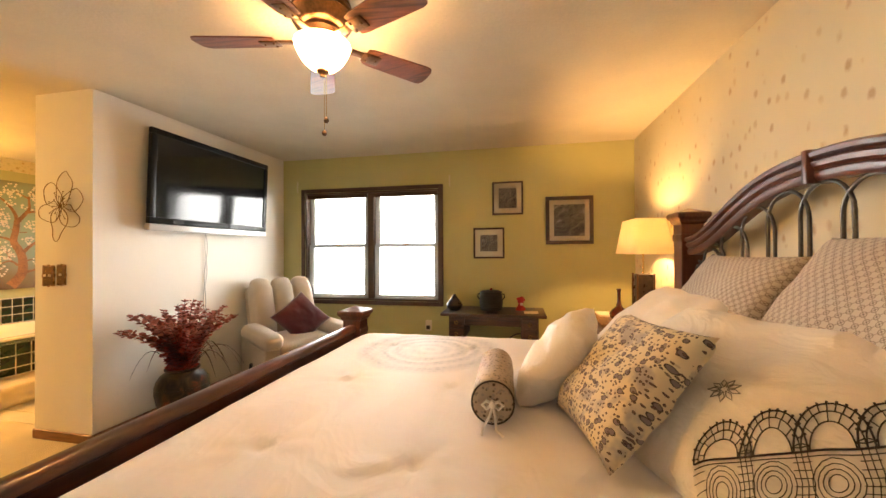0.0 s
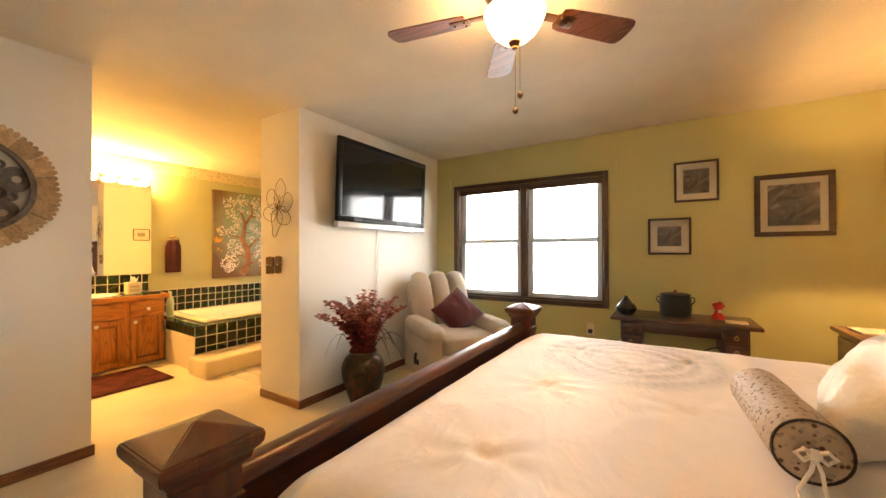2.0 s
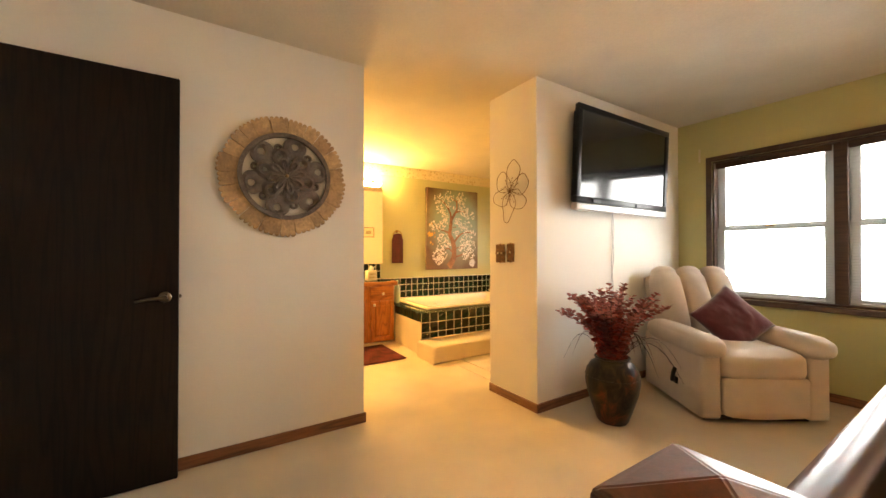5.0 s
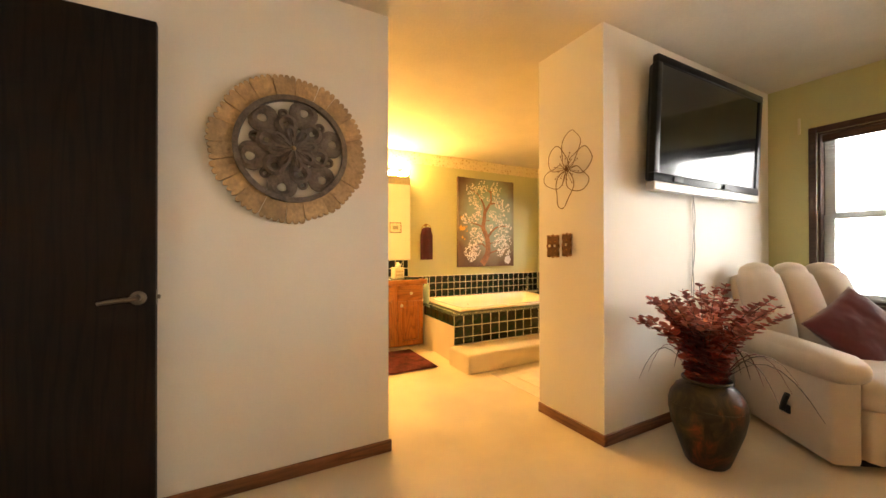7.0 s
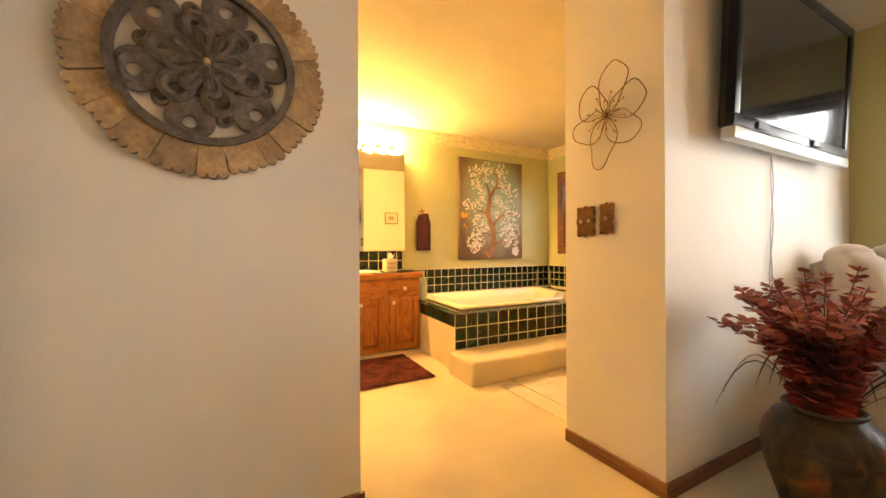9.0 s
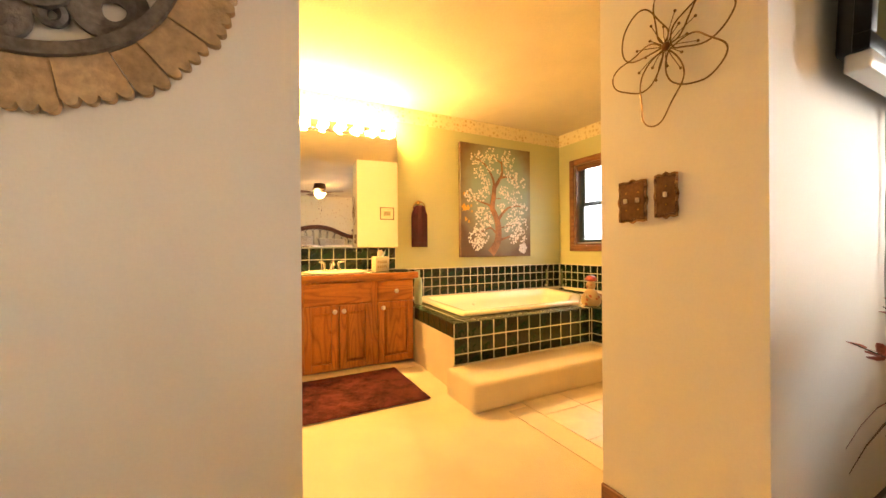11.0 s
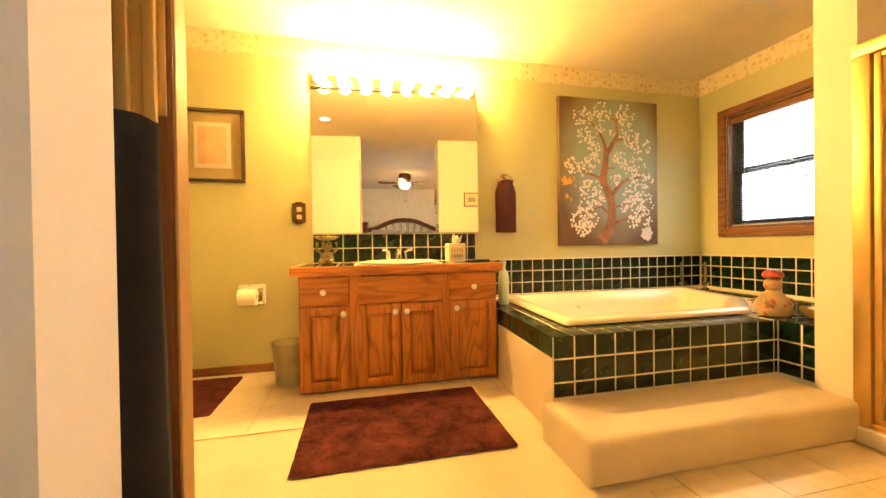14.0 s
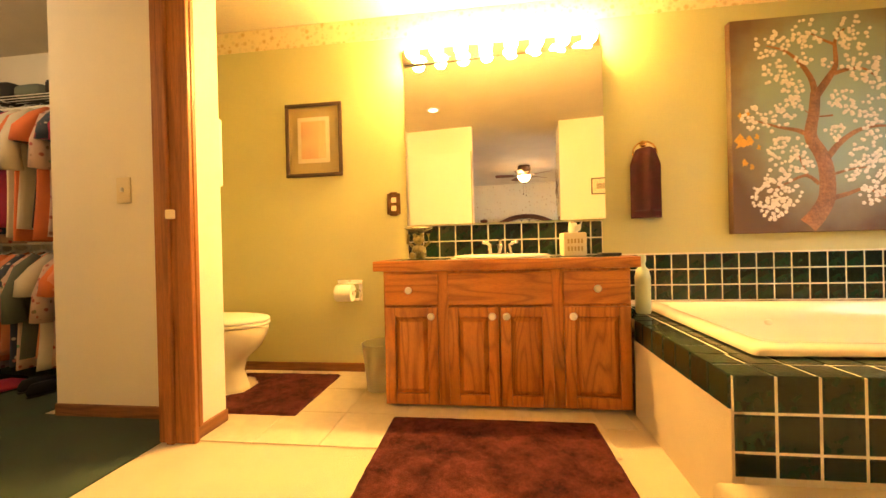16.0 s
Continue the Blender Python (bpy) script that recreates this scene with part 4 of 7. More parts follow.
# lace scallops run slantwise over the sham's lower corner, p scallops along and q scallop heights up
bm = bmesh.new()
def stitch(path, r=0.002):
    spots = [(0.115 + 0.064 * p - 0.046 * q, -0.200 + 0.066 * p + 0.078 * q) for p, q in path]
    if all(abs(u) < 0.44 and abs(v) < 0.285 for u, v in spots):
        tube([on_sham(u, v, 0.002) for u, v in spots], r * 0.62, 5, bm=bm)
for c in range(0, 6):
    for rad in (0.56, 0.80, 1.0):
        span = [(c + 0.62 * rad * math.cos(radians(a)), rad * math.sin(radians(a))) for a in range(0, 181, 9)]
        for a, b in zip(span, span[1:]):
            stitch([a, b], 0.0026 if rad == 1.0 else 0.002)
    for a in range(6, 181, 14):
        k, s_ = 0.62 * math.cos(radians(a)), math.sin(radians(a))
        stitch([(c + 0.80 * k, 0.80 * s_), (c + 1.0 * k, 1.0 * s_)], 0.0018)
        stitch([(c + 1.0 * k, 1.0 * s_), (c + 1.06 * k, 1.06 * s_)], 0.0032)
    for a in range(12, 181, 26):
        k, s_ = 0.62 * math.cos(radians(a)), math.sin(radians(a))
        stitch([(c + 0.56 * k, 0.56 * s_), (c + 0.80 * k, 0.80 * s_)], 0.0016)
    for rad in (0.14, 0.22, 0.30, 0.38):
        ring = [(c + rad * math.cos(radians(a)), -0.62 + 1.25 * rad * math.sin(radians(a))) for a in range(0, 361, 24)]
        for a, b in zip(ring, ring[1:]):
            stitch([a, b], 0.0013)
for q, r in ((0.0, 0.0032), (-0.1, 0.0016), (-1.2, 0.0026)):
    for i in range(48):
        p = -0.6 + 0.125 * i
        stitch([(p, q), (p + 0.125, q)], r)
for i in range(60):
    p = -0.6 + 0.1 * i
    if abs(p - round(p)) > 0.33:
        stitch([(p, 0.0), (p + 0.06, -0.6), (p, -1.2)], 0.0013)
        for q in (-0.2, -0.35, -0.5, -0.65, -0.8, -0.95):
            stitch([(p - 0.05, q), (p + 0.05, q)], 0.0012)
part("lace_embroidery", bm, THREAD, sham, "black lace scallop embroidery", True)
bm = bmesh.new()
fu, fv = 0.028, -0.052
for k in range(9):
    a = radians(k * 40 + 10)
    c, s_ = math.cos(a), math.sin(a)
    tube([on_sham(fu + 0.007 * c, fv + 0.007 * s_, 0.001), on_sham(fu + 0.022 * c - 0.006 * s_, fv + 0.022 * s_ + 0.006 * c, 0.001), on_sham(fu + 0.036 * c, fv + 0.036 * s_, 0.001), on_sham(fu + 0.022 * c + 0.006 * s_, fv + 0.022 * s_ - 0.006 * c, 0.001), on_sham(fu + 0.007 * c, fv + 0.007 * s_, 0.001)], 0.0012, 5, bm=bm)
part("flower_embroidery", bm, surface("grey_embroidery_thread", (0.22, 0.2, 0.18), 0.8), sham, "grey stitched daisy", True)

pillow("dotted_cushion", facing((0.965, 1.665, 0.915), (-0.76, -0.11, 0.64), spin=3), 0.42, 0.40, 0.15, DOTS, "cream square cushion printed with brown and blue dots", 6.1, 0.010)
pillow("satin_cushion", facing((0.825, 1.96, 0.895), (-0.72, 0.12, 0.60), spin=-8), 0.40, 0.34, 0.17, LINEN, "white satin throw cushion leaning on another cushion", 7.7, 0.010)
# bolster
bol = thing("bolster_pillow", (0.595, 1.86, 0.821), turn=2, label="small woven floral bolster with tied cream ribbon", category="pillow", tilt=(-2.5, 0))
prof = [(0.0, -0.232), (0.016, -0.236), (0.05, -0.238), (0.074, -0.232), (0.082, -0.215), (0.084, -0.1), (0.082, 0.0), (0.085, 0.1), (0.083, 0.205), (0.07, 0.23), (0.0, 0.235)]
bm = lathe([(r * 0.78, h) for r, h in prof], 32)
for v in bm.verts:
    v.co += Vector((1, 1, 0)).normalized() * 0
    k = 1 + 0.03 * noise.noise(v.co * 14)
    v.co.x *= k
    v.co.y *= k
bm.transform(Matrix.Rotation(radians(-90), 4, "X"))
part("body", bm, BOLST, bol, smooth="all")
bm = tube(arc((0, -0.229, 0), 0.062, 0, 360, 36, "xz")[:-1], 0.003, 6, True)
part("piping", bm, THREAD, bol, "dark piping round the end", True)
bm = bmesh.new()
for s in (-1, 1):
    tube([(0, -0.242, 0), (s * 0.018, -0.252, 0.012), (s * 0.03, -0.25, 0.0), (s * 0.018, -0.248, -0.012), (0, -0.242, 0)], 0.005, 6, bm=bm)
    tube([(0, -0.244, -0.002), (s * 0.008, -0.252, -0.03), (s * 0.02 - 0.01, -0.262, -0.065), (s * 0.03, -0.275, -0.075)], 0.004, 6, bm=bm)
ball((0, -0.244, 0), 0.012, 10, bm=bm)
part("ribbon", bm, LINEN, bol, "cream ribbon tied in a bow", True)

# ---------------------------------------------------------------- ceiling fan
fan = thing("ceiling_fan", (-0.155, 2.0, CEIL), label="bronze ceiling fan with five walnut blades and lit bowl", category="ceiling fan")
def f_lathe(profile, name, mat, label="", sm=True, parent=fan, seg=40):
    return part(name, lathe(profile, seg), mat, parent, label, sm)
f_lathe([(0.0, -0.001), (0.115, -0.001), (0.12, -0.012), (0.125, -0.03), (0.118, -0.036), (0.128, -0.042), (0.130, -0.058), (0.122, -0.064), (0.13, -0.072), (0.128, -0.105), (0.115, -0.125), (0.10, -0.135), (0.0, -0.135)], "motor_housing", BRONZE, "ribbed bronze housing against the ceiling")
f_lathe([(0.0, -0.135), (0.082, -0.135), (0.085, -0.15), (0.075, -0.162), (0.07, -0.19), (0.078, -0.20), (0.06, -0.21), (0.0, -0.21)], "switch_housing", BRONZE)
f_lathe([(0.115, -0.196), (0.120, -0.20), (0.117, -0.212), (0.108, -0.235), (0.088, -0.27), (0.059, -0.298), (0.027, -0.31), (0.000, -0.312), (0.000, -0.308), (0.027, -0.306), (0.057, -0.294), (0.085, -0.267), (0.104, -0.234), (0.112, -0.212), (0.112, -0.196), (0.115, -0.196)], "bowl", BOWL, "lit frosted glass bowl")
f_lathe([(0.0, -0.31), (0.026, -0.31), (0.028, -0.318), (0.018, -0.326), (0.012, -0.332), (0.014, -0.34), (0.0, -0.346)], "finial", BRONZE, "bronze finial under the bowl", seg=20)
for k in range(5):
    a = 48 + 72 * k
    turn = Matrix.Rotation(radians(a), 4, "Z")
    bm = bmesh.new()
    out = [(0.20, -0.048), (0.23, -0.056), (0.36, -0.062), (0.515, -0.068), (0.537, -0.062), (0.549, -0.04), (0.552, 0.0), (0.549, 0.04), (0.537, 0.062), (0.515, 0.068), (0.36, 0.062), (0.23, 0.056), (0.20, 0.048)]
    top = [bm.verts.new((x, y, 0.003)) for x, y in out]
    bot = [bm.verts.new((x, y, -0.003)) for x, y in out]
    bm.faces.new(top)
    bm.faces.new(bot[::-1])
    for i in range(len(out)):
        j = (i + 1) % len(out)
        bm.faces.new((top[i], bot[i], bot[j], top[j]))
    bm.transform(turn @ Matrix.Translation((0, 0, -0.186)) @ Matrix.Rotation(radians(-11), 4, "X"))
    blade = part("blade", bm, BLADE, fan, "reddish walnut blade with rounded tip")
    bm = bmesh.new()
    box(bm, 0.085, 0.20, -0.018, 0.018, -0.005, 0.003, 0.003)
    box(bm, 0.185, 0.27, -0.030, 0.030, -0.010, -0.0035, 0.003)
    for sx, sy in ((0.205, -0.018), (0.205, 0.018), (0.25, 0.0)):
        ball((sx, sy, -0.011), 0.006, 8, bm=bm)
    bm.transform(turn @ Matrix.Translation((0, 0, -0.186)) @ Matrix.Rotation(radians(-11), 4, "X"))
    part("blade_iron", bm, BRONZE, blade, "bronze blade bracket", True)
for dx, dy, end in ((0.028, -0.02, -0.525), (-0.01, 0.03, -0.562)):
    part("pull_chain", tube([(dx, dy, -0.20), (dx, dy, -0.30), (dx, dy, end)], 0.0016, 6), BRASS, fan, "thin pull chain")
    bm = lathe([(0.0, 0.0), (0.005, -0.002), (0.010, -0.009), (0.012, -0.017), (0.006, -0.026), (0.0, -0.028)], 14, (dx, dy, end))
    part("pull_knob", bm, BRONZE, fan, "small turned pull knob", True)

# ---------------------------------------------------------------- television on the wall
tv = thing("television", (-2.055, 3.40, 1.452), label="large black flat television tilted on a wall bracket", category="television")
TVM = Matrix.Translation((-2.01, 3.385, 1.447)) @ Matrix.Rotation(radians(2.5), 4, "Y") @ Matrix.Diagonal((1, 0.972, 0.965, 1))


def tvpart(name, bm, mat, label="", smooth=False, parent=tv):
    bm.transform(TVM)
    return part(name, bm, mat, parent, label, smooth, True)


W2 = 0.655
BEZEL = surface("satin_black_bezel", (0.003, 0.003, 0.003), 0.32, var=0.1, relief=0.0)
BEZEL.node_tree.nodes["Principled BSDF"].inputs["Specular IOR Level"].default_value = 0.2
LCD = surface("dark_lcd_glass", (0.004, 0.004, 0.005), 0.09, var=0.05, relief=0.0)
LCD.node_tree.nodes["Principled BSDF"].inputs["Specular IOR Level"].default_value = 0.8
tvpart("body", one(-0.075, -0.012, -W2 + 0.03, W2 - 0.03, 0.06, 0.77, 0.02, 3), BLACKMATT, "black plastic back", True)
tvpart("bezel", boxes((-0.03, 0.006, -W2, W2, 0.055, 0.105), (-0.03, 0.006, -W2, W2, 0.755, 0.80), (-0.03, 0.006, -W2, -W2 + 0.048, 0.105, 0.755), (-0.03, 0.006, W2 - 0.048, W2, 0.105, 0.755), bevel=0.004), BEZEL, "black bezel", True)
tvpart("screen", one(-0.02, -0.002, -W2 + 0.048, W2 - 0.048, 0.105, 0.755), LCD, "dark reflective screen")
tvpart("speaker_bar", one(-0.045, 0.010, -W2 + 0.002, W2 - 0.002, 0.0, 0.054, 0.008, 3), SILVER, "silver speaker strip along the lower edge", True)
tvpart("wall_bracket", boxes((-0.12, -0.075, -0.25, 0.25, 0.25, 0.60)), BLACKMATT, "black wall bracket")
for yy in (-0.42, 0.18):
    tvpart("sensor_box", one(0.006, 0.018, yy - 0.05, yy + 0.05, 0.062, 0.094, 0.004), BLACKMATT, "small black box on the bezel")
tvpart("badge", one(0.0102, 0.0112, -0.03, 0.03, 0.02, 0.034), CHROME)
cords = thing("hanging_cable", (-2.09, 3.36, 0.9), label="two thin twisted white cords hanging below the television", category="cord")
for s in (-1, 1):
    pts = []
    for i in range(40):
        z = 1.46 - 1.0 * i / 39
        tw = 0.014 * math.sin(i * 0.33) * s * (1 if i < 30 else 0.4)
        pts.append((-2.098, 3.34 + tw + 0.01 * math.sin(i * 0.2), z))
    part("cord", tube(pts, 0.0028, 6), surface("grey_white_cord", (0.45, 0.43, 0.40), 0.5), cords, smooth=True, world=True)

# ---------------------------------------------------------------- framed photographs
def picture(name, x0, x1, z0, z1, y, fw, mw, label, group, frame_mat=FRAMEWOOD):
    p = thing(name, ((x0 + x1) / 2, y, z0), label=label, category="picture", group=group)
    bm = bmesh.new()
    d = 0.02
    y1 = y - 0.002
    for r in ((x0, x1, z1 - fw, z1), (x0, x1, z0, z0 + fw), (x0, x0 + fw, z0 + fw, z1 - fw), (x1 - fw, x1, z0 + fw, z1 - fw)):
        box(bm, r[0], r[1], y1 - d, y1, r[2], r[3], 0.004, 2)
    part("frame", bm, frame_mat, p, "dark wooden frame", True, True)
    part("mat", boxes((x0 + fw, x1 - fw, y1 - 0.008, y1, z0 + fw, z1 - fw)), MATBOARD, p, "cream mat board", world=True)
    mx, mz = mw, mw * 1.05
    part("photograph", boxes((x0 + fw + mx, x1 - fw - mx, y1 - 0.010, y1 - 0.0082, z0 + fw + mz, z1 - fw - mz)), PHOTO, p, "sepia photograph", world=True)
    g = part("glass", boxes((x0 + fw, x1 - fw, y1 - 0.0145, y1 - 0.013, z0 + fw, z1 - fw)), PANE, p, world=True)
    g.visible_shadow = False
    return p


picture("framed_photograph", 0.411, 0.735, 1.664, 2.018, 4.48, 0.019, 0.05, "small dark-framed sepia photograph with cream mat", "photographs on the green wall")
picture("framed_photograph", 0.206, 0.537, 1.20, 1.530, 4.48, 0.019, 0.055, "small dark-framed sepia landscape photograph", "photographs on the green wall")
picture("framed_photograph", 0.961, 1.43, 1.345, 1.840, 4.48, 0.038, 0.045, "larger dark-framed sepia photograph of blossoms", "photographs on the green wall")

# ---------------------------------------------------------------- sewing table and what stands on it
TZ = 0.69
tb = thing("sewing_table", (0.42, 4.20, 0), label="dark walnut sewing table with a curved iron treadle base", category="table")
part("top", one(-0.055, 0.93, 3.945, 4.44, TZ - 0.028, TZ, 0.008, 3), TABLEWOOD, tb, "overhanging dark top", True, True)
for x0, x1 in ((0.02, 0.17), (0.70, 0.86)):
    body = part("drawer_case", one(x0, x1, 3.99, 4.42, TZ - 0.26, TZ - 0.03, 0.005), TABLEWOOD, tb, "bank of two small drawers", True, True)
    for z in (TZ - 0.245, TZ - 0.135):
        front = part("drawer_front", one(x0 + 0.012, x1 - 0.012, 3.978, 3.9895, z, z + 0.095, 0.006), TABLEWOOD, body, smooth=True, world=True)
        part("ring_pull", tube(arc(((x0 + x1) / 2, 3.973, z + 0.045), 0.014, 0, 360, 16, "xz")[:-1], 0.003, 6, True), BRASS, body, "small ring pull", True, True)
part("apron", one(0.17, 0.70, 4.0, 4.03, TZ - 0.12, TZ - 0.03, 0.006), TABLEWOOD, tb, smooth=True, world=True)
for x in (0.09, 0.79):
    for s in (-1, 1):
        pts = [(x, 4.20 + s * 0.03, TZ - 0.27), (x, 4.20 + s * 0.09, 0.36), (x, 4.20 + s * 0.04, 0.22), (x, 4.20 + s * 0.16, 0.06), (x, 4.20 + s * 0.19, 0.008)]
        part("iron_leg", tube(pts, 0.011, 8), IRON, tb, "curved black iron leg", True, True)
bm = bmesh.new()
for s in (-1, 1):
    tube([(0.09, 4.2, 0.40 if s > 0 else 0.12), (0.25, 4.2, 0.28), (0.44, 4.2, 0.22), (0.63, 4.2, 0.28), (0.79, 4.2, 0.40 if s > 0 else 0.12)], 0.009, 8, bm=bm)
tube(arc((0.70, 4.19, 0.33), 0.14, 0, 360, 32, "xz")[:-1], 0.007, 6, True, bm=bm)
part("iron_stretcher", bm, IRON, tb, "curved iron braces with flywheel", True, True)
part("treadle", one(0.28, 0.60, 4.08, 4.32, 0.075, 0.09, 0.004), IRON, tb, "iron foot treadle", True, True)

solid("teardrop_vase", lathe([(0.0, 0.0), (0.05, 0.0), (0.078, 0.03), (0.082, 0.055), (0.06, 0.09), (0.03, 0.125), (0.014, 0.15), (0.016, 0.158), (0.0, 0.158)], 28, (0.05, 4.15, TZ + 0.0005)), surface("dark_burnished_pottery", (0.03, 0.028, 0.03), 0.3, var=0.4, big=20), "dark burnished teardrop pot on the sewing table", "vase", smooth=True)
bk = thing("lidded_basket", (0.41, 4.22, TZ + 0.001), label="round black woven basket with a lid and knob", category="basket")
prof = [(0.0, 0.0), (0.10, 0.0)]
for i in range(9):
    prof += [(0.112 + 0.006 * math.sin(i / 8 * math.pi), 0.006 + i * 0.018), (0.106 + 0.006 * math.sin(i / 8 * math.pi), 0.015 + i * 0.018)]
prof += [(0.10, 0.17), (0.0, 0.17)]
part("body", lathe(prof, 32), BLACKMATT, bk, "ribbed woven sides", True)
part("lid", lathe([(0.0, 0.171), (0.108, 0.171), (0.11, 0.182), (0.09, 0.19), (0.0, 0.194)], 32), BLACKMATT, bk, "", True)
part("knob", ball((0, 0, 0.205), 0.014, 12), surface("red_bead", (0.3, 0.03, 0.02), 0.4), bk, "small red bead knob", True)
for s in (-1, 1):
    part("handle", tube([(s * 0.112, 0, 0.10), (s * 0.135, 0, 0.13), (s * 0.132, 0, 0.155), (s * 0.108, 0, 0.16)], 0.006, 8), BLACKMATT, bk, "", True)
# rag doll as one plain shape
bm = bmesh.new()
ball((0.70, 4.25, TZ + 0.125), 0.045, 14, bm=bm)
lathe([(0.0, 0.0), (0.07, 0.0), (0.065, 0.02), (0.04, 0.06), (0.028, 0.09), (0.0, 0.095)], 18, (0.70, 4.25, TZ + 0.001), bm)
for k in range(26):
    a = k * 2.4
    b = 0.25 + 0.9 * ((k * 0.37) % 1)
    ball((0.70 + 0.048 * math.cos(a) * math.cos(b), 4.262 + 0.04 * math.sin(a) * math.cos(b), TZ + 0.13 + 0.045 * math.sin(b)), 0.018, 6, bm=bm)
bmesh.ops.scale(bm, verts=bm.verts[:], vec=(0.72, 0.72, 0.72), space=Matrix.Translation((-0.70, -4.25, -(TZ + 0.001))))
solid("rag_doll", bm, spotted("red_and_white_doll_cloth", (0.42, 0.02, 0.025), (0.7, 0.6, 0.55), 16.0, 0.2, 0.1, 1.0), "small red and white cloth doll sitting on the table", "doll", smooth=True)
solid("notepad", one(0.73, 0.86, 4.05, 4.14, TZ + 0.0005, TZ + 0.012, 0.002), MATBOARD, "small pale card lying on the sewing table", "card")

# ---------------------------------------------------------------- nightstand, lamp, bottle
ns = thing("nightstand", (1.54, 3.70, 0), label="honey-brown wooden nightstand beside the bed", category="nightstand")
NZ = 0.735
part("top", one(1.275, 1.80, 3.40, 4.04, NZ - 0.028, NZ, 0.008, 3), STANDWOOD, ns, smooth=True, world=True)
part("body", one(1.31, 1.79, 3.43, 4.01, 0.06, NZ - 0.03, 0.004), STANDWOOD, ns, smooth=True, world=True)
for z in (0.10, 0.30, 0.50):
    dr = part("drawer", one(1.295, 1.309, 3.46, 3.98, z, z + 0.18, 0.006), STANDWOOD, ns, smooth=True, world=True)
    part("pull", tube([(1.292, 3.66, z + 0.1), (1.275, 3.68, z + 0.085), (1.275, 3.76, z + 0.085), (1.292, 3.78, z + 0.1)], 0.005, 8), BRONZE, dr, "dark bail pull", True, True)
for x in (1.32, 1.75):
    for y in (3.44, 3.97):
        part("foot", one(x, x + 0.03, y, y + 0.03, 0.0, 0.06), STANDWOOD, ns, world=True)
lp = thing("table_lamp", (1.62, 3.60, NZ + 0.001), label="lit table lamp with ivory shade and dark block base", category="lamp")
part("base", one(-0.085, 0.085, -0.085, 0.085, 0.0, 0.022, 0.005), BRONZE, lp, "", True)
part("column", boxes((-0.055, 0.055, -0.055, 0.055, 0.022, 0.36), bevel=0.006), surface("dark_mosaic_column", (0.05, 0.03, 0.02), 0.3, var=0.5, big=30), lp, "dark square column", True)
for sx in (-1, 1):
    for sy in (-1, 1):
        part("edge_bar", one(sx * 0.058 - 0.006, sx * 0.058 + 0.006, sy * 0.058 - 0.006, sy * 0.058 + 0.006, 0.022, 0.365, 0.002), BRONZE, lp)
part("stem", tube([(0, 0, 0.36), (0, 0, 0.565)], 0.007, 10), BRASS, lp, "brass stem", True)
bm = bmesh.new()
lo = [(-0.15, -0.23), (0.15, -0.23), (0.15, 0.23), (-0.15, 0.23)]
hi = [(-0.11, -0.185), (0.11, -0.185), (0.11, 0.185), (-0.11, 0.185)]
a = [bm.verts.new((x, y, 0.515)) for x, y in lo]
b = [bm.verts.new((x, y, 0.775)) for x, y in hi]
for i in range(4):
    j = (i + 1) % 4
    bm.faces.new((a[i], a[j], b[j], b[i]))
bmesh.ops.bevel(bm, geom=[e for e in bm.edges if abs(e.verts[0].co.z - e.verts[1].co.z) > 0.1], offset=0.045, segments=5, affect="EDGES", profile=0.5)
sh = part("shade", bm, SHADE, lp, "ivory fabric shade lit from inside", True)
md = sh.modifiers.new("thickness", "SOLIDIFY")
md.thickness = 0.002
part("bulb", ball((0, 0, 0.60), 0.022, 12), DOWNLIGHT, lp, "", True)
solid("bottle_vase", lathe([(0.0, 0.0), (0.04, 0.0), (0.066, 0.03), (0.07, 0.055), (0.05, 0.085), (0.022, 0.11), (0.013, 0.15), (0.012, 0.22), (0.018, 0.245), (0.015, 0.246), (0.0, 0.20)], 28, (1.44, 3.58, NZ + 0.0005)), REDGLASS, "dark red glazed bottle vase on the nightstand", "vase", smooth=True)
solid("magazine", one(1.33, 1.50, 3.74, 3.95, NZ + 0.0005, NZ + 0.012, 0.002), MATBOARD, "pale magazine lying on the nightstand", "magazine")

# ---------------------------------------------------------------- recliner
rc = thing("recliner", (-1.50, 3.80, 0), turn=54.5, label="cream upholstered recliner armchair with tufted channel back", category="armchair")


def soft(x0, x1, y0, y1, z0, z1, r, seed, puff=0.012, n=3):
    bm = one(x0, x1, y0, y1, z0, z1)
    bmesh.ops.subdivide_edges(bm, edges=bm.edges[:], cuts=9, use_grid_fill=True)
    c = Vector(((x0 + x1) / 2, (y0 + y1) / 2, (z0 + z1) / 2))
    h = Vector(((x1 - x0) / 2, (y1 - y0) / 2, (z1 - z0) / 2))
    for v in bm.verts:
        d = v.co - c
        q = Vector((max(-h.x + r, min(h.x - r, d.x)), max(-h.y + r, min(h.y - r, d.y)), max(-h.z + r, min(h.z - r, d.z))))
        o = d - q
        if o.length > 1e-6:
            o = o.normalized() * r
        p = q + o
        f = noise.noise(Vector((d.x * 4 + seed, d.y * 4, d.z * 4)))
        bulge = puff * (1 - (d.x / h.x) ** 2) * (1 - (d.z / h.z) ** 2) if abs(d.y) > 0.9 * h.y else puff * (1 - (d.x / h.x) ** 2) * (1 - (d.y / h.y) ** 2) * (abs(d.z) > 0.9 * h.z)
        p += (o.normalized() if o.length > 1e-6 else Vector((0, 0, 0))) * (bulge + 0.006 * f)
        v.co = c + p
    return bm


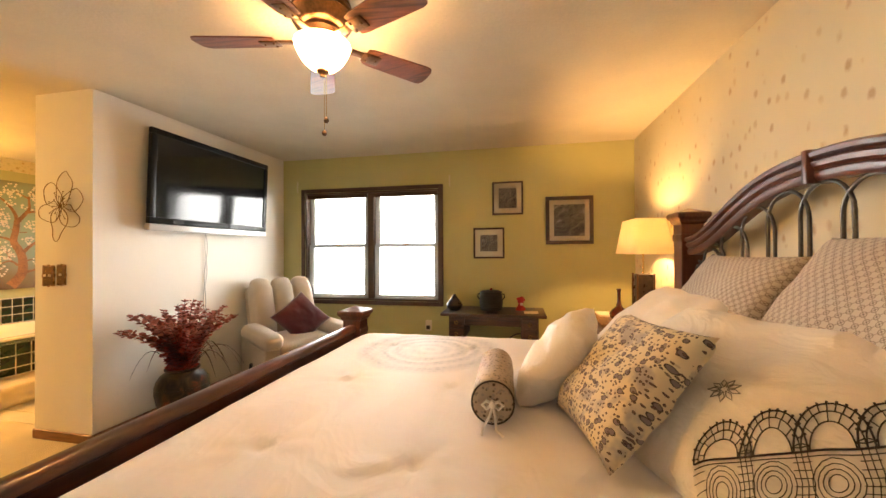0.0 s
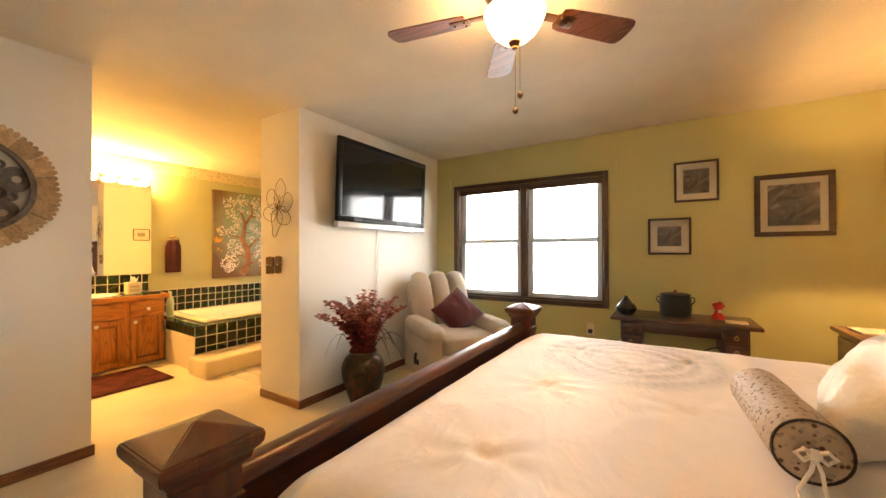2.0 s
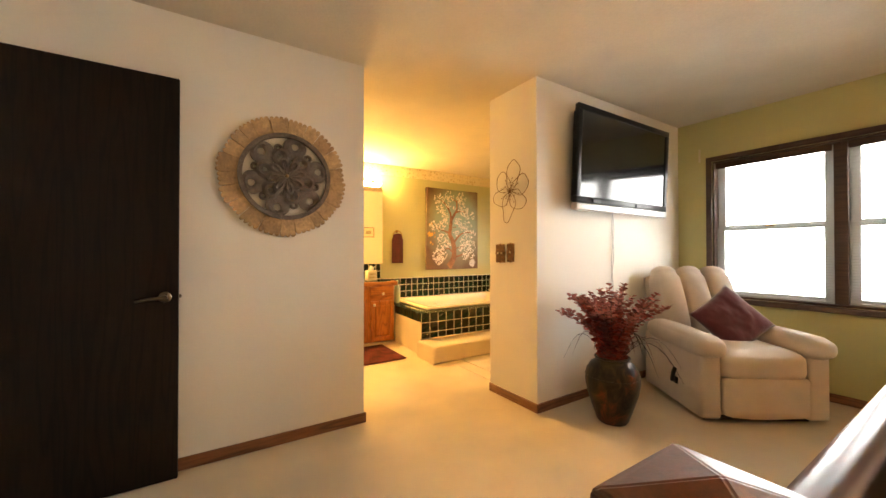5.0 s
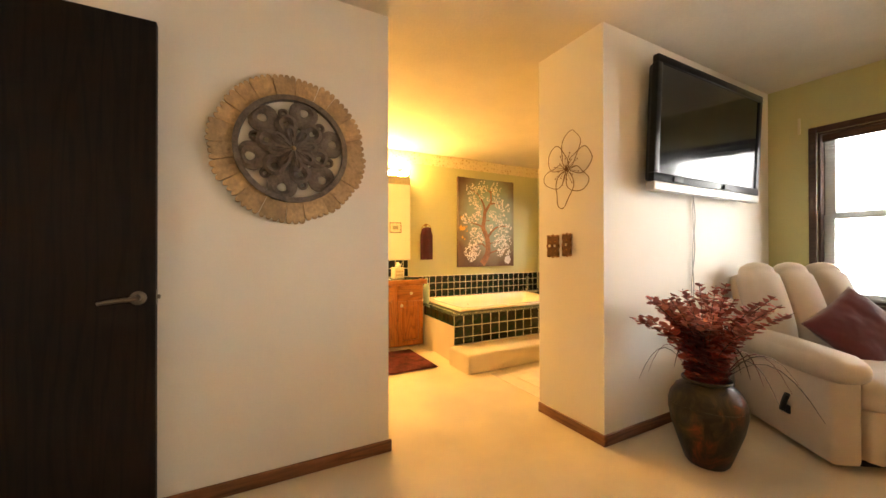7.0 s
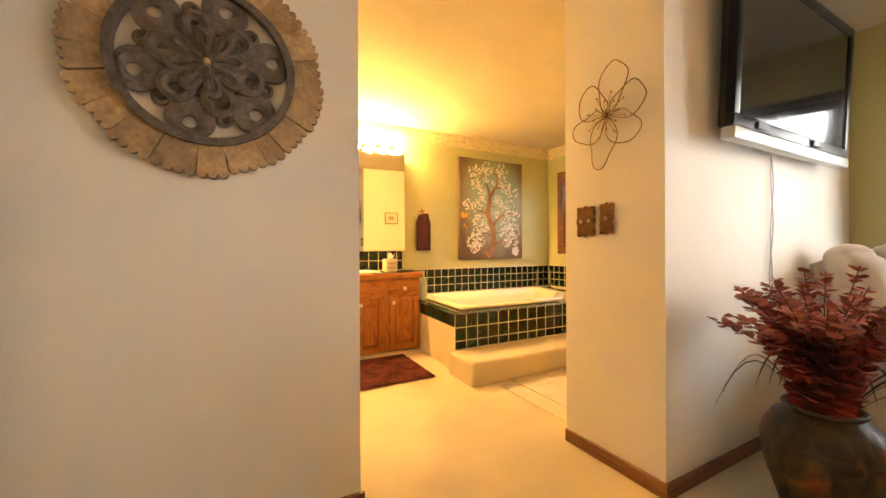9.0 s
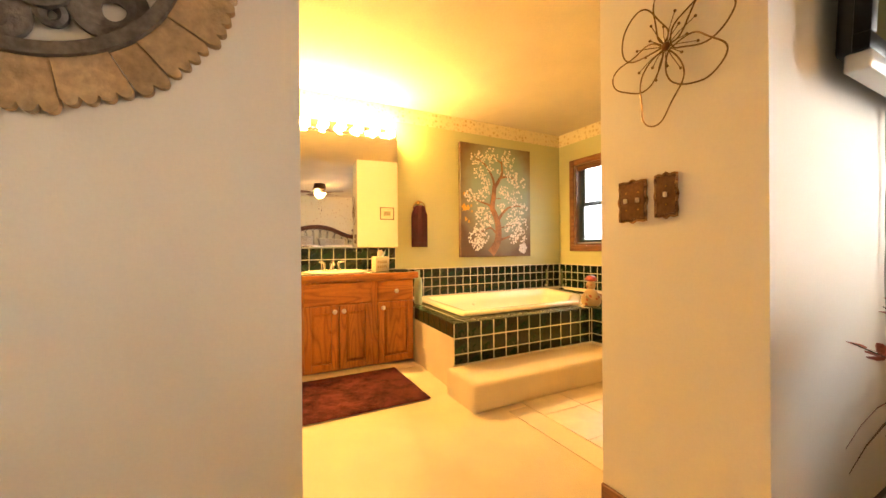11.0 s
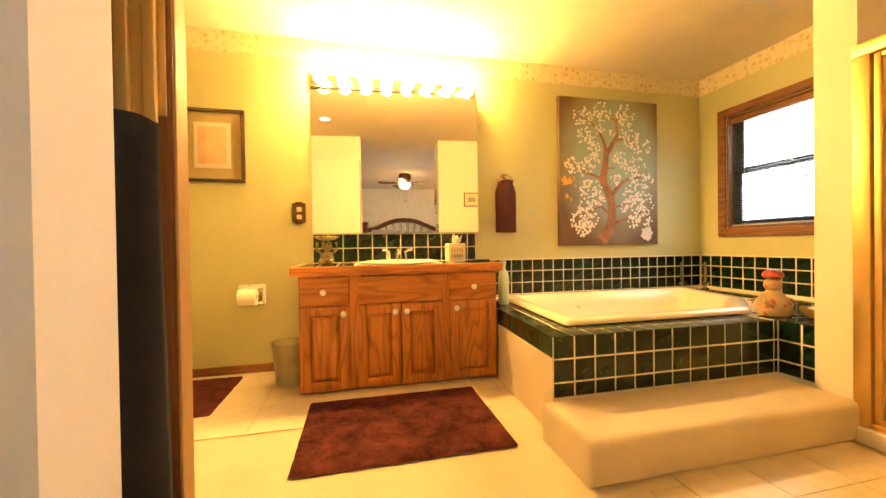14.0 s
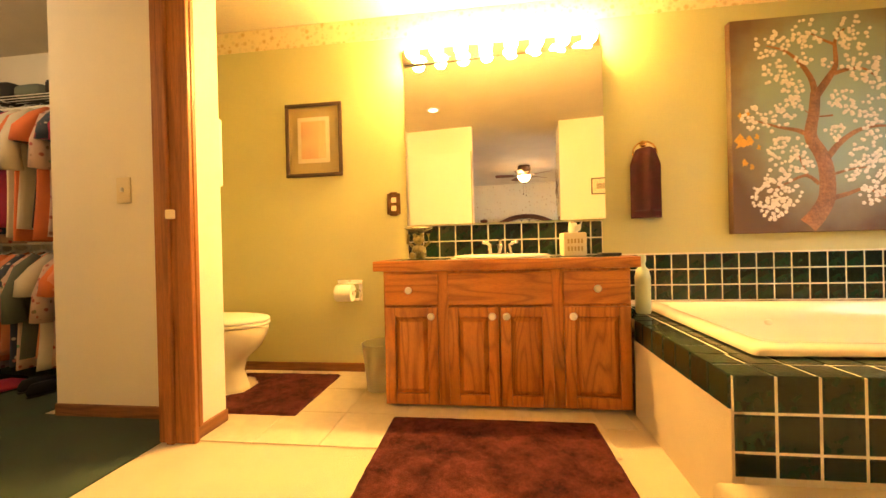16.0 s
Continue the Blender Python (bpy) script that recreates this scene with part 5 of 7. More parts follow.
RW = 0.80
part("base", one(-RW / 2 + 0.02, RW / 2 - 0.02, -0.36, 0.36, 0.045, 0.34, 0.02, 3), LEATHER, rc, "", True)
part("plinth", one(-RW / 2 + 0.06, RW / 2 - 0.06, -0.32, 0.32, 0.0, 0.045), BLACKMATT, rc, "dark plinth under the seat")
part("footrest", soft(-0.265, 0.265, -0.43, -0.35, 0.055, 0.315, 0.03, 1), LEATHER, rc, "padded front panel", "all")
part("seat", soft(-0.265, 0.265, -0.43, 0.20, 0.29, 0.475, 0.06, 2, 0.02), LEATHER, rc, "plump seat cushion", "all")
for s in (-1, 1):
    x0, x1 = (s * 0.26, s * 0.42) if s > 0 else (-0.42, -0.26)
    part("arm_side", one(x0 + 0.012, x1 - 0.012, -0.40, 0.34, 0.03, 0.47, 0.025, 3), LEATHER, rc, "", True)
    part("arm_pad", soft(x0 - 0.015, x1 + 0.015, -0.45, 0.30, 0.43, 0.575, 0.068, 3 + s, 0.012), LEATHER, rc, "padded rolled arm", "all")
for k in (-1, 0, 1):
    bm = soft(k * 0.205 - 0.118, k * 0.205 + 0.118, -0.10, 0.09, -0.02, 0.572, 0.085, 7 + k, 0.05)
    bm.transform(Matrix.Translation((0, 0.24, 0.42)) @ Matrix.Rotation(radians(-20), 4, "X"))
    part("back_channel", bm, LEATHER, rc, "puffed vertical back channel", "all")
bm = soft(-0.33, 0.33, 0.02, 0.12, -0.20, 0.55, 0.045, 12, 0.02)
bm.transform(Matrix.Translation((0, 0.26, 0.42)) @ Matrix.Rotation(radians(-20), 4, "X"))
part("back_shell", bm, LEATHER, rc, "", "all")
part("lever", tube([(-0.425, -0.12, 0.20), (-0.44, -0.13, 0.20), (-0.45, -0.16, 0.26), (-0.45, -0.18, 0.30)], 0.014, 8), BLACKMATT, rc, "black reclining lever", True)
part("lever_plate", one(-0.420, -0.408, -0.15, -0.10, 0.175, 0.225, 0.006), BLACKMATT, rc, "", True)
pillow("burgundy_cushion", pose(-1.50, 3.80, 0, 0, 0, 54.5) @ facing((0.05, -0.03, 0.625), (-0.10, -1, 0.55), spin=38), 0.41, 0.41, 0.14, BURGUNDY, "burgundy velvet cushion set diagonally on the recliner", 9.0, 0.008)

# ---------------------------------------------------------------- floor vase with dried stems
random.seed(5)
vase = thing("floor_vase", (-1.76, 2.80, 0.0005), label="large mottled bronze-red pottery floor vase", category="vase")
part("body", lathe([(r * 0.94, z) for r, z in [(0.0, 0.0), (0.095, 0.0), (0.105, 0.012), (0.13, 0.08), (0.168, 0.19), (0.183, 0.265), (0.182, 0.30), (0.178, 0.305), (0.181, 0.31), (0.172, 0.345), (0.145, 0.385), (0.115, 0.405), (0.105, 0.415), (0.116, 0.428), (0.112, 0.434), (0.095, 0.425), (0.09, 0.40), (0.0, 0.39)]], 44), RUSTVASE, vase, smooth=True)
part("rim", tube(arc((0, 0, 0.428), 0.106, 0, 360, 44, "xy")[:-1], 0.0065, 8, True), RUSTVASE, vase, "rolled lip round the mouth", True)
part("shoulder_band", tube(arc((0, 0, 0.307), 0.1695, 0, 360, 56, "xy")[:-1], 0.003, 6, True), RUSTVASE, vase, "thin raised band on the shoulder", True)
LEAFTIP = surface("pale_pink_dried_leaf", (0.46, 0.14, 0.10), 0.7, var=0.3, big=12, fine=60, relief=0.1)
dried = thing("dried_arrangement", (-1.76, 2.80, 0.40), label="dried red eucalyptus stems with grasses in the floor vase", category="dried flowers")


def leaf_at(bm, p, d, w, l, curl=0.2):
    """A round cupped coin leaf from p along d."""
    d = Vector(d).normalized()
    s = d.cross(Vector((0.2, 0.1, 1))).normalized()
    u = s.cross(d)
    rim = [p]
    for k in range(1, 7):
        b = math.pi - 2 * math.pi * k / 7
        rim.append(p + d * l * (0.5 + 0.5 * math.cos(b)) + s * w * 0.5 * math.sin(b) + u * curl * w * abs(math.sin(b)))
    vs = [bm.verts.new(q) for q in rim]
    mid = bm.verts.new(p + d * l * 0.5 - u * curl * w * 0.3)
    for a in range(7):
        bm.faces.new((vs[a], vs[(a + 1) % 7], mid))


for k in range(34):
    a = k * 2.399 + random.uniform(-0.3, 0.3)
    spread = 0.05 + 0.32 * math.sqrt((k + 0.5) / 34)
    h = random.uniform(0.38, 0.52) - 0.28 * max(0.0, spread - 0.14) + (0.05 if k % 5 == 0 else 0.0)
    tip = Vector((math.cos(a) * spread, math.sin(a) * spread * 1.1, h))
    if tip.x < -0.21:
        tip.x = -0.21
    base = Vector((math.cos(a) * 0.04, math.sin(a) * 0.04, -0.02))
    pts = []
    for i in range(10):
        f = i / 9
        q = base.lerp(tip, f)
        q += Vector((tip.x, tip.y, 0)) * (-0.22 * math.sin(f * math.pi)) + Vector((0, 0, 0.03 * math.sin(f * math.pi)))
        pts.append(q)
    red = k % 4 != 3
    stem = part("stem", tube(pts, lambda f: 0.003 - 0.0015 * f, 5), GRASSLEAF, dried)
    bm = bmesh.new()
    pale = bmesh.new()
    axis = (pts[9] - pts[4]).normalized()
    for i in range(44):
        f = 0.07 + 0.93 * (i // 2) / 21
        g = f * 9
        q = pts[min(8, int(g))].lerp(pts[min(9, int(g) + 1)], g - int(g))
        b = (i // 2) * 1.3 + k + math.pi * (i % 2)
        w = (0.062 - 0.030 * f ** 1.5) * random.uniform(0.8, 1.2)
        out = Vector((math.cos(b), math.sin(b), 0.0))
        out = out - axis * out.dot(axis) * 0.6 + axis * random.uniform(0.1, 0.7)
        leaf_at(bm if f < 0.58 + 0.12 * (k % 3) else pale, q, out, w, w * 0.9, random.uniform(-0.15, 0.35))
    part("leaf_spray", bm, LEAFRED if red else LEAFDARK, stem, "round rust-red leaves" if red else "dark maroon leaves")
    if len(pale.verts):
        part("leaf_tip", pale, LEAFTIP, stem, "paler pinkish tip leaves")
    else:
        pale.free()
for k in range(24):
    a = random.uniform(0, 6.283)
    reach = random.uniform(0.22, 0.40)
    if -2.5 < (a + math.pi) % (2 * math.pi) - math.pi < -0.5:
        continue
    if math.cos(a) * reach < -0.26:
        reach = 0.24
    pts = []
    for i in range(9):
        f = i / 8
        pts.append(Vector((math.cos(a) * (0.06 + reach * f), math.sin(a) * (0.06 + reach * f), 0.02 + 0.20 * math.sin(f * 2.5) - 0.16 * f * f)))
    bm = bmesh.new()
    s = Vector((-math.sin(a), math.cos(a), 0))
    last = None
    for i, q in enumerate(pts):
        w = 0.007 * math.sin(math.pi * (0.12 + 0.86 * i / 8))
        ring = (bm.verts.new(q - s * w), bm.verts.new(q + Vector((0, 0, 0.003))), bm.verts.new(q + s * w))
        if last:
            bm.faces.new((last[0], last[1], ring[1], ring[0]))
            bm.faces.new((last[1], last[2], ring[2], ring[1]))
        last = ring
    part("grass_blade", bm, GRASSLEAF if k % 3 else LEAFDARK, dried, "drooping dry grass blade" if k % 3 else "", "all")

# ---------------------------------------------------------------- round carved wall medallion
MC = Vector((-2.64, 0.890, 1.584))
med = thing("wall_medallion", tuple(MC), label="round carved wood wall medallion with scalloped fringe", category="wall decoration")


def disc_piece(outline, x0, x1):
    """An outline in y and z given thickness along x, in world coordinates about the medallion's middle."""
    bm = bmesh.new()
    a = [bm.verts.new((MC.x + x0, MC.y + y, MC.z + z)) for y, z in outline]
    b = [bm.verts.new((MC.x + x1, MC.y + y, MC.z + z)) for y, z in outline]
    bm.faces.new(a)
    bm.faces.new(b[::-1])
    for i in range(len(a)):
        j = (i + 1) % len(a)
        bm.faces.new((a[i], b[i], b[j], a[j]))
    return bm


def ringbar(r0, r1, x0, x1, seg=72):
    bm = bmesh.new()
    rows = [[bm.verts.new((MC.x + x, MC.y + r * math.cos(2 * math.pi * i / seg), MC.z + r * math.sin(2 * math.pi * i / seg))) for i in range(seg)] for r, x in ((r0, x0), (r1, x0), (r1, x1), (r0, x1))]
    for p in range(4):
        q = (p + 1) % 4
        for i in range(seg):
            j = (i + 1) % seg
            bm.faces.new((rows[p][i], rows[p][j], rows[q][j], rows[q][i]))
    return bm


FRINGE_CUTS = [0.0]
random.seed(17)
while FRINGE_CUTS[-1] < 6.02:
    FRINGE_CUTS.append(FRINGE_CUTS[-1] + random.uniform(0.20, 0.36))
FRINGE_CUTS[-1] = 2 * math.pi
for k, (a0, a1) in enumerate(zip(FRINGE_CUTS, FRINGE_CUTS[1:])):
    R = 0.352 + random.uniform(-0.006, 0.008)
    lobes = max(2, round((a1 - a0) / 0.085))
    steps = lobes * 6
    out = []
    for i in range(steps + 1):
        f = i / steps
        a = a0 + 0.004 + (a1 - a0 - 0.008) * f
        r = R - 0.016 + 0.016 * abs(math.sin(f * lobes * math.pi)) ** 0.6
        out.append((r * math.cos(a), r * math.sin(a)))
    for i in range(9):
        a = a1 - 0.002 + (a0 - a1 + 0.004) * i / 8
        out.append((0.246 * math.cos(a), 0.246 * math.sin(a)))
    bm = disc_piece(out, 0.004 + 0.002 * (k % 2), 0.018 + 0.003 * (k % 3))
    part("fringe_piece", bm, BARKFRINGE, med, "pale scalloped fringe piece" if k == 0 else "", world=True)
part("outer_ring", ringbar(0.232, 0.256, 0.006, 0.036), GREYCARVED, med, "thin grey carved ring", True, True)


def petal(a, r0, r1, w, x0, x1, hole, lift):
    """A rounded carved petal along angle a with a cupped face and, where hole is set, an open eye in it."""
    bm = bmesh.new()
    ca, sa = math.cos(a), math.sin(a)
    n = 24
    rows = []
    inner = hole if hole else 0.10
    for shrink, x in ((1.0, x0), (1.0, x1), ((1 + inner) / 2, x1 + lift), (inner, x1 - 0.004), (inner, x0)):
        row = []
        for i in range(n):
            b = 2 * math.pi * i / n
            off = 0.18 * (1 - shrink) * (r1 - r0)
            u = (r0 + r1) / 2 + off + (r1 - r0) / 2 * shrink * math.cos(b)
            v = w * shrink * math.sin(b) * (0.82 + 0.18 * math.cos(b))
            row.append(bm.verts.new((MC.x + x, MC.y + u * ca - v * sa, MC.z + u * sa + v * ca)))
        rows.append(row)
    for p in range(5):
        q = (p + 1) % 5
        for i in range(n):
            j = (i + 1) % n
            bm.faces.new((rows[p][i], rows[p][j], rows[q][j], rows[q][i]))
    if not hole:
        bm.faces.new(rows[3])
    return bm


for k in range(6):
    a = 2 * math.pi * (k + 0.25) / 6
    part("outer_petal", petal(a, 0.105, 0.240, 0.080, 0.008, 0.020, 0.30, 0.006), GREYCARVED, med, "round outer petal with a pierced eye" if k == 0 else "", True, True)
    part("side_curl", petal(a + 0.52, 0.130, 0.196, 0.030, 0.008, 0.018, 0.30, 0.004), GREYCARVED, med, "", True, True)
for k in range(6):
    part("middle_petal", petal(2 * math.pi * (k + 0.75) / 6, 0.045, 0.165, 0.060, 0.016, 0.030, 0.26, 0.008), GREYCARVED, med, "", True, True)
for k in range(8):
    a = 2 * math.pi * k / 8 + 0.2
    part("inner_petal", petal(a, 0.010, 0.112, 0.030, 0.026, 0.040, 0, 0.005), GREYCARVED, med, "", True, True)
    part("petal_vein", tube([(MC.x + 0.050, MC.y + r * math.cos(a), MC.z + r * math.sin(a)) for r in (0.016, 0.05, 0.09)], lambda f: 0.0042 - 0.002 * f, 6), GREYCARVED, med, "", True, True)
part("centre_bead", ball((MC.x + 0.048, MC.y, MC.z), 0.011, 12), BARKFRINGE, med, "pale bead", True, True)

# ---------------------------------------------------------------- wire flower and switch plates on the short wall
wf = thing("wire_flower", (-2.36, 2.45, 1.60), label="bronze wire flower hung on the wall", category="wall decoration")
WIRE = surface("dull_bronze_wire", (0.20, 0.12, 0.05), 0.4, 0.8, var=0.2, relief=0.1)
for k in range(6):
    a = radians(90 + 60 * k - 12)
    L = 0.225 if k % 3 == 0 else 0.18
    pts = []
    for i in range(49):
        f = i / 48
        b = 2 * math.pi * f
        r = L * (0.5 - 0.5 * math.cos(b)) * (1 + 0.04 * math.sin(3 * b + k * 1.7)) + 0.01
        wv = 0.085 * math.sin(b) * (1.0 + 0.16 * math.cos(3 * b + k)) * (0.6 + 0.4 * (0.5 - 0.5 * math.cos(b)))
        pts.append((-2.36 + r * math.cos(a) - wv * math.sin(a), 2.440 - 0.010 * math.sin(b * 2 + k), 1.60 + r * math.sin(a) + wv * math.cos(a)))
    part("petal", tube(pts, 0.0026, 6), WIRE, wf, "", True, True)
for k in range(16):
    a = radians(22.5 * k + 5)
    r = 0.10 if k % 2 else 0.065
    pts = [(-2.36, 2.438, 1.60), (-2.36 + r * 0.5 * math.cos(a), 2.428, 1.60 + r * 0.5 * math.sin(a)), (-2.36 + r * math.cos(a), 2.432, 1.60 + r * math.sin(a))]
    bm = tube(pts, 0.0015, 5)
    ball(pts[-1], 0.0045, 8, bm=bm)
    part("stamen", bm, WIRE, wf, "", True, True)
part("centre", ball((-2.36, 2.434, 1.60), 0.014, 12, (1, 0.7, 1)), BRONZE, wf, "", True, True)


# lighter bronze: the gold rim with its edge highlights put into the colour
RIM = surface("highlit_bronze_rim", (0.34, 0.19, 0.09), 0.28, 0.9, var=0.3, big=40, relief=0.1)


def switch_plate(name, x0, x1, z0, z1, toggles, label):
    p = thing(name, ((x0 + x1) / 2, 2.456, z0), label=label, category="switch plate", group="ornate switch plates")
    cx, cz, hw, hh = (x0 + x1) / 2, (z0 + z1) / 2, (x1 - x0) / 2, (z1 - z0) / 2
    for grow, d, nm in ((1.0, 0.006, "plate"), (0.86, 0.009, "raised_field")):
        out = []
        for i in range(40):
            a = 2 * math.pi * i / 40
            c, s = math.cos(a), math.sin(a)
            k = 1 / max(abs(c), abs(s)) ** 0.86
            r = 1 + (0.045 * math.cos(8 * a) + 0.02 * math.cos(12 * a) if nm == "plate" else 0)
            out.append((cx + hw * grow * c * k * r * 0.93, cz + hh * grow * s * k * r * 0.90))
        bm = prism(out, -d)
        bmesh.ops.translate(bm, verts=bm.verts[:], vec=(0, 2.4565, 0))
        if nm == "plate":
            rim = tube([(x, 2.4505, z) for x, z in out], 0.0042, 6, True)
            part("rolled_rim", rim, RIM, p, "rolled bronze rim, gold tone and edge highlights in its colour", True, True)
        part(nm, bm, BRONZE, p, "scalloped antique bronze plate" if nm == "plate" else "", False, True)
    for tx in toggles:
        part("toggle", boxes((tx - 0.004, tx + 0.004, 2.435, 2.448, cz - 0.006, cz + 0.010), bevel=0.002), IVORY, p, "", True, True)
        for dz in (-0.03, 0.03):
            part("screw", ball((tx, 2.4475, cz + dz), 0.0035, 8), BRASS, p, "", True, True)


switch_plate("switch_plate", -2.543, -2.434, 1.047, 1.203, (-2.51, -2.465), "ornate bronze double switch plate on the wall")
switch_plate("switch_plate", -2.410, -2.334, 1.055, 1.208, (-2.37,), "ornate bronze single switch plate on the wall")
# wall outlet with a plug under the window
ol = thing("wall_outlet", (-0.30, 4.478, 0.42), label="ivory wall outlet with a black plug", category="outlet")
part("plate", one(-0.335, -0.265, 4.472, 4.479, 0.40, 0.515, 0.003), IVORY, ol, "", True, True)
part("plug", one(-0.32, -0.28, 4.44, 4.471, 0.42, 0.46, 0.006), BLACKMATT, ol, "", True, True)
DECK = 0.458   # height of the tub platform

# ---------------------------------------------------------------- bathroom: vanity
VX, VY0, VY1, VZ = -4.565, 1.262, 2.49, 0.765
van = thing("vanity_cabinet", (-4.82, 1.88, 0), label="golden oak bathroom vanity with raised panel doors", category="cabinet")
part("carcass", boxes((-5.085, VX - 0.022, VY0, VY1, 0.032, 0.712), (-5.085, VX - 0.07, VY0 + 0.01, VY1 - 0.01, 0.0, 0.032)), OAK, van, world=True)
part("toe_kick", one(VX - 0.07, VX - 0.062, VY0 + 0.01, VY1 - 0.01, 0.0, 0.032), surface("dark_toe_kick", (0.05, 0.02, 0.01), 0.6), van, "dark recessed toe kick", world=True)
part("face_frame", boxes((VX - 0.022, VX - 0.006, VY0, VY1, 0.69, 0.712), (VX - 0.022, VX - 0.006, VY0, VY1, 0.522, 0.54), (VX - 0.022, VX - 0.006, VY0, VY1, 0.018, 0.055),
     (VX - 0.022, VX - 0.0065, VY0, VY0 + 0.03, 0.055, 0.69), (VX - 0.022, VX - 0.0065, 1.535, 1.615, 0.055, 0.69), (VX - 0.022, VX - 0.0065, 2.105, 2.185, 0.055, 0.69), (VX - 0.022, VX - 0.0065, VY1 - 0.02, VY1, 0.055, 0.69)), OAK, van, world=True)


def knob(parent, y, z):
    bm = lathe([(0.0, 0.0), (0.007, 0.0), (0.007, 0.010), (0.012, 0.014), (0.018, 0.019), (0.019, 0.024), (0.014, 0.030), (0.0, 0.032)], 20)
    bm.transform(Matrix.Translation((VX + 0.014, y, z)) @ Matrix.Rotation(radians(90), 4, "Y"))
    part("knob", bm, PORCELAIN, parent, "round cream ceramic knob", True, True)


for y0, y1, kn in ((1.272, 1.55, (1.402,)), (1.60, 2.12, ()), (2.17, 2.482, (2.325,))):
    d = part("drawer_front", one(VX - 0.006, VX + 0.010, y0, y1, 0.535, 0.700, 0.007, 3), OAKY, van, "oak drawer front with bold grain", True, True)
    for k in kn:
        knob(d, k, 0.615)
for y0, y1, k in ((1.272, 1.545, 1.515), (1.60, 1.853, 1.822), (1.862, 2.118, 1.892), (2.172, 2.482, 2.21)):
    z0, z1, s = 0.030, 0.526, 0.052
    bm = bmesh.new()
    for r in ((y0, y0 + s, z0, z1), (y1 - s, y1, z0, z1), (y0 + s, y1 - s, z1 - s, z1), (y0 + s, y1 - s, z0, z0 + s)):
        box(bm, VX - 0.006, VX + 0.016, r[0], r[1], r[2], r[3], 0.005, 2)
    d = part("door", bm, OAK, van, "raised panel oak door", True, True)
    bm = bmesh.new()
    a = [(y0 + s, z0 + s), (y1 - s, z0 + s), (y1 - s, z1 - s), (y0 + s, z1 - s)]
    g = 0.024
    b = [(y0 + s + g, z0 + s + g), (y1 - s - g, z0 + s + g), (y1 - s - g, z1 - s - g), (y0 + s + g, z1 - s - g)]
    va = [bm.verts.new((VX - 0.004, y, z)) for y, z in a]
    vb = [bm.verts.new((VX + 0.012, y, z)) for y, z in b]
    vc = [bm.verts.new((VX - 0.006, y, z)) for y, z in a]
    bm.faces.new(vb)
    bm.faces.new(vc[::-1])
    for i in range(4):
        j = (i + 1) % 4
        bm.faces.new((va[i], va[j], vb[j], vb[i]))
        bm.faces.new((vc[i], vc[j], va[j], va[i]))
    part("panel", bm, OAK, d, "", False, True)
    knob(d, k, 0.482)
counter = thing("vanity_countertop", (-4.82, 1.87, 0.712), label="oak-edged vanity countertop set with dark green tiles", category="countertop")
part("edge", boxes((VX + 0.001, VX + 0.026, 1.213, 2.53, 0.713, VZ + 0.001), (-5.085, VX, 1.213, 1.235, 0.713, VZ + 0.001), (-5.085, VX, 2.508, 2.53, 0.713, VZ + 0.001), bevel=0.006), OAKY, counter, "rounded oak edge", True, True)
part("substrate", one(-5.085, VX, 1.236, 2.507, 0.713, VZ - 0.006), GROUT, counter, world=True)
sink = thing("washbasin", (-4.83, 1.885, VZ), label="oval white drop-in washbasin in the countertop", category="washbasin")
bm = lathe([(0.25, 0.0), (0.262, 0.004), (0.262, 0.012), (0.25, 0.018), (0.23, 0.016), (0.215, 0.004), (0.19, -0.0045), (0.0, -0.0045)], 44)
bm.transform(Matrix.Diagonal((0.76, 1.06, 1, 1)))
part("basin", bm, PORCELAIN, sink, "", True)
faucet = thing("faucet", (-5.0, 1.885, VZ + 0.001), label="polished metal faucet with two lever handles", category="faucet")
part("base", one(-0.025, 0.025, -0.085, 0.085, 0.0, 0.022, 0.008, 3), CHROME, faucet, "", True)
part("spout", tube([(0, 0, 0.02), (0.0, 0, 0.075), (0.03, 0, 0.095), (0.085, 0, 0.09), (0.115, 0, 0.065)], lambda f: 0.017 - 0.006 * f, 12), CHROME, faucet, "", True)
for s in (-1, 1):
    part("handle", tube([(0, s * 0.06, 0.02), (0, s * 0.062, 0.075), (0.005, s * 0.085, 0.088), (0.008, s * 0.11, 0.088)], lambda f: 0.015 - 0.007 * f, 12), CHROME, faucet, "", True)
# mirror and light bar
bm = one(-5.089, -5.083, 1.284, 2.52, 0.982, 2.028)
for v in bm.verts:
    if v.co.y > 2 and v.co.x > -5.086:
        v.co.x += 0.070   # this end of the face is skewed outwards to shift the reflection
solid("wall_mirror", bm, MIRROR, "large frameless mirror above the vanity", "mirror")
bar = thing("vanity_light", (-5.07, 1.90, 2.03), label="polished vanity light bar with eight lit globe bulbs", category="light fixture")
part("bar", one(-5.089, -5.055, 1.284, 2.524, 2.032, 2.126, 0.006), CHROME, bar, "mirror-bright strip", True, True)
for k in range(8):
    y = 1.284 + 1.24 * (k + 0.5) / 8
    bm = lathe([(0.0, 0.0), (0.024, 0.0), (0.026, 0.01), (0.018, 0.022), (0.0, 0.022)], 18)
    bm.transform(Matrix.Translation((-5.055, y, 2.078)) @ Matrix.Rotation(radians(90), 4, "Y"))
    s = part("socket", bm, CHROME, bar, "", True, True)
    part("globe_bulb", ball((-4.993, y, 2.078), 0.043, 20), GLOBE, s, "lit round bulb", True, True)
dl = thing("recessed_light", (-3.42, 1.05, CEIL), label="small round recessed ceiling light switched on", category="light fixture")
part("trim_ring", lathe([(0.052, -0.0005), (0.075, -0.0005), (0.075, -0.006), (0.052, -0.010)], 32), WHITE, dl, "", True)
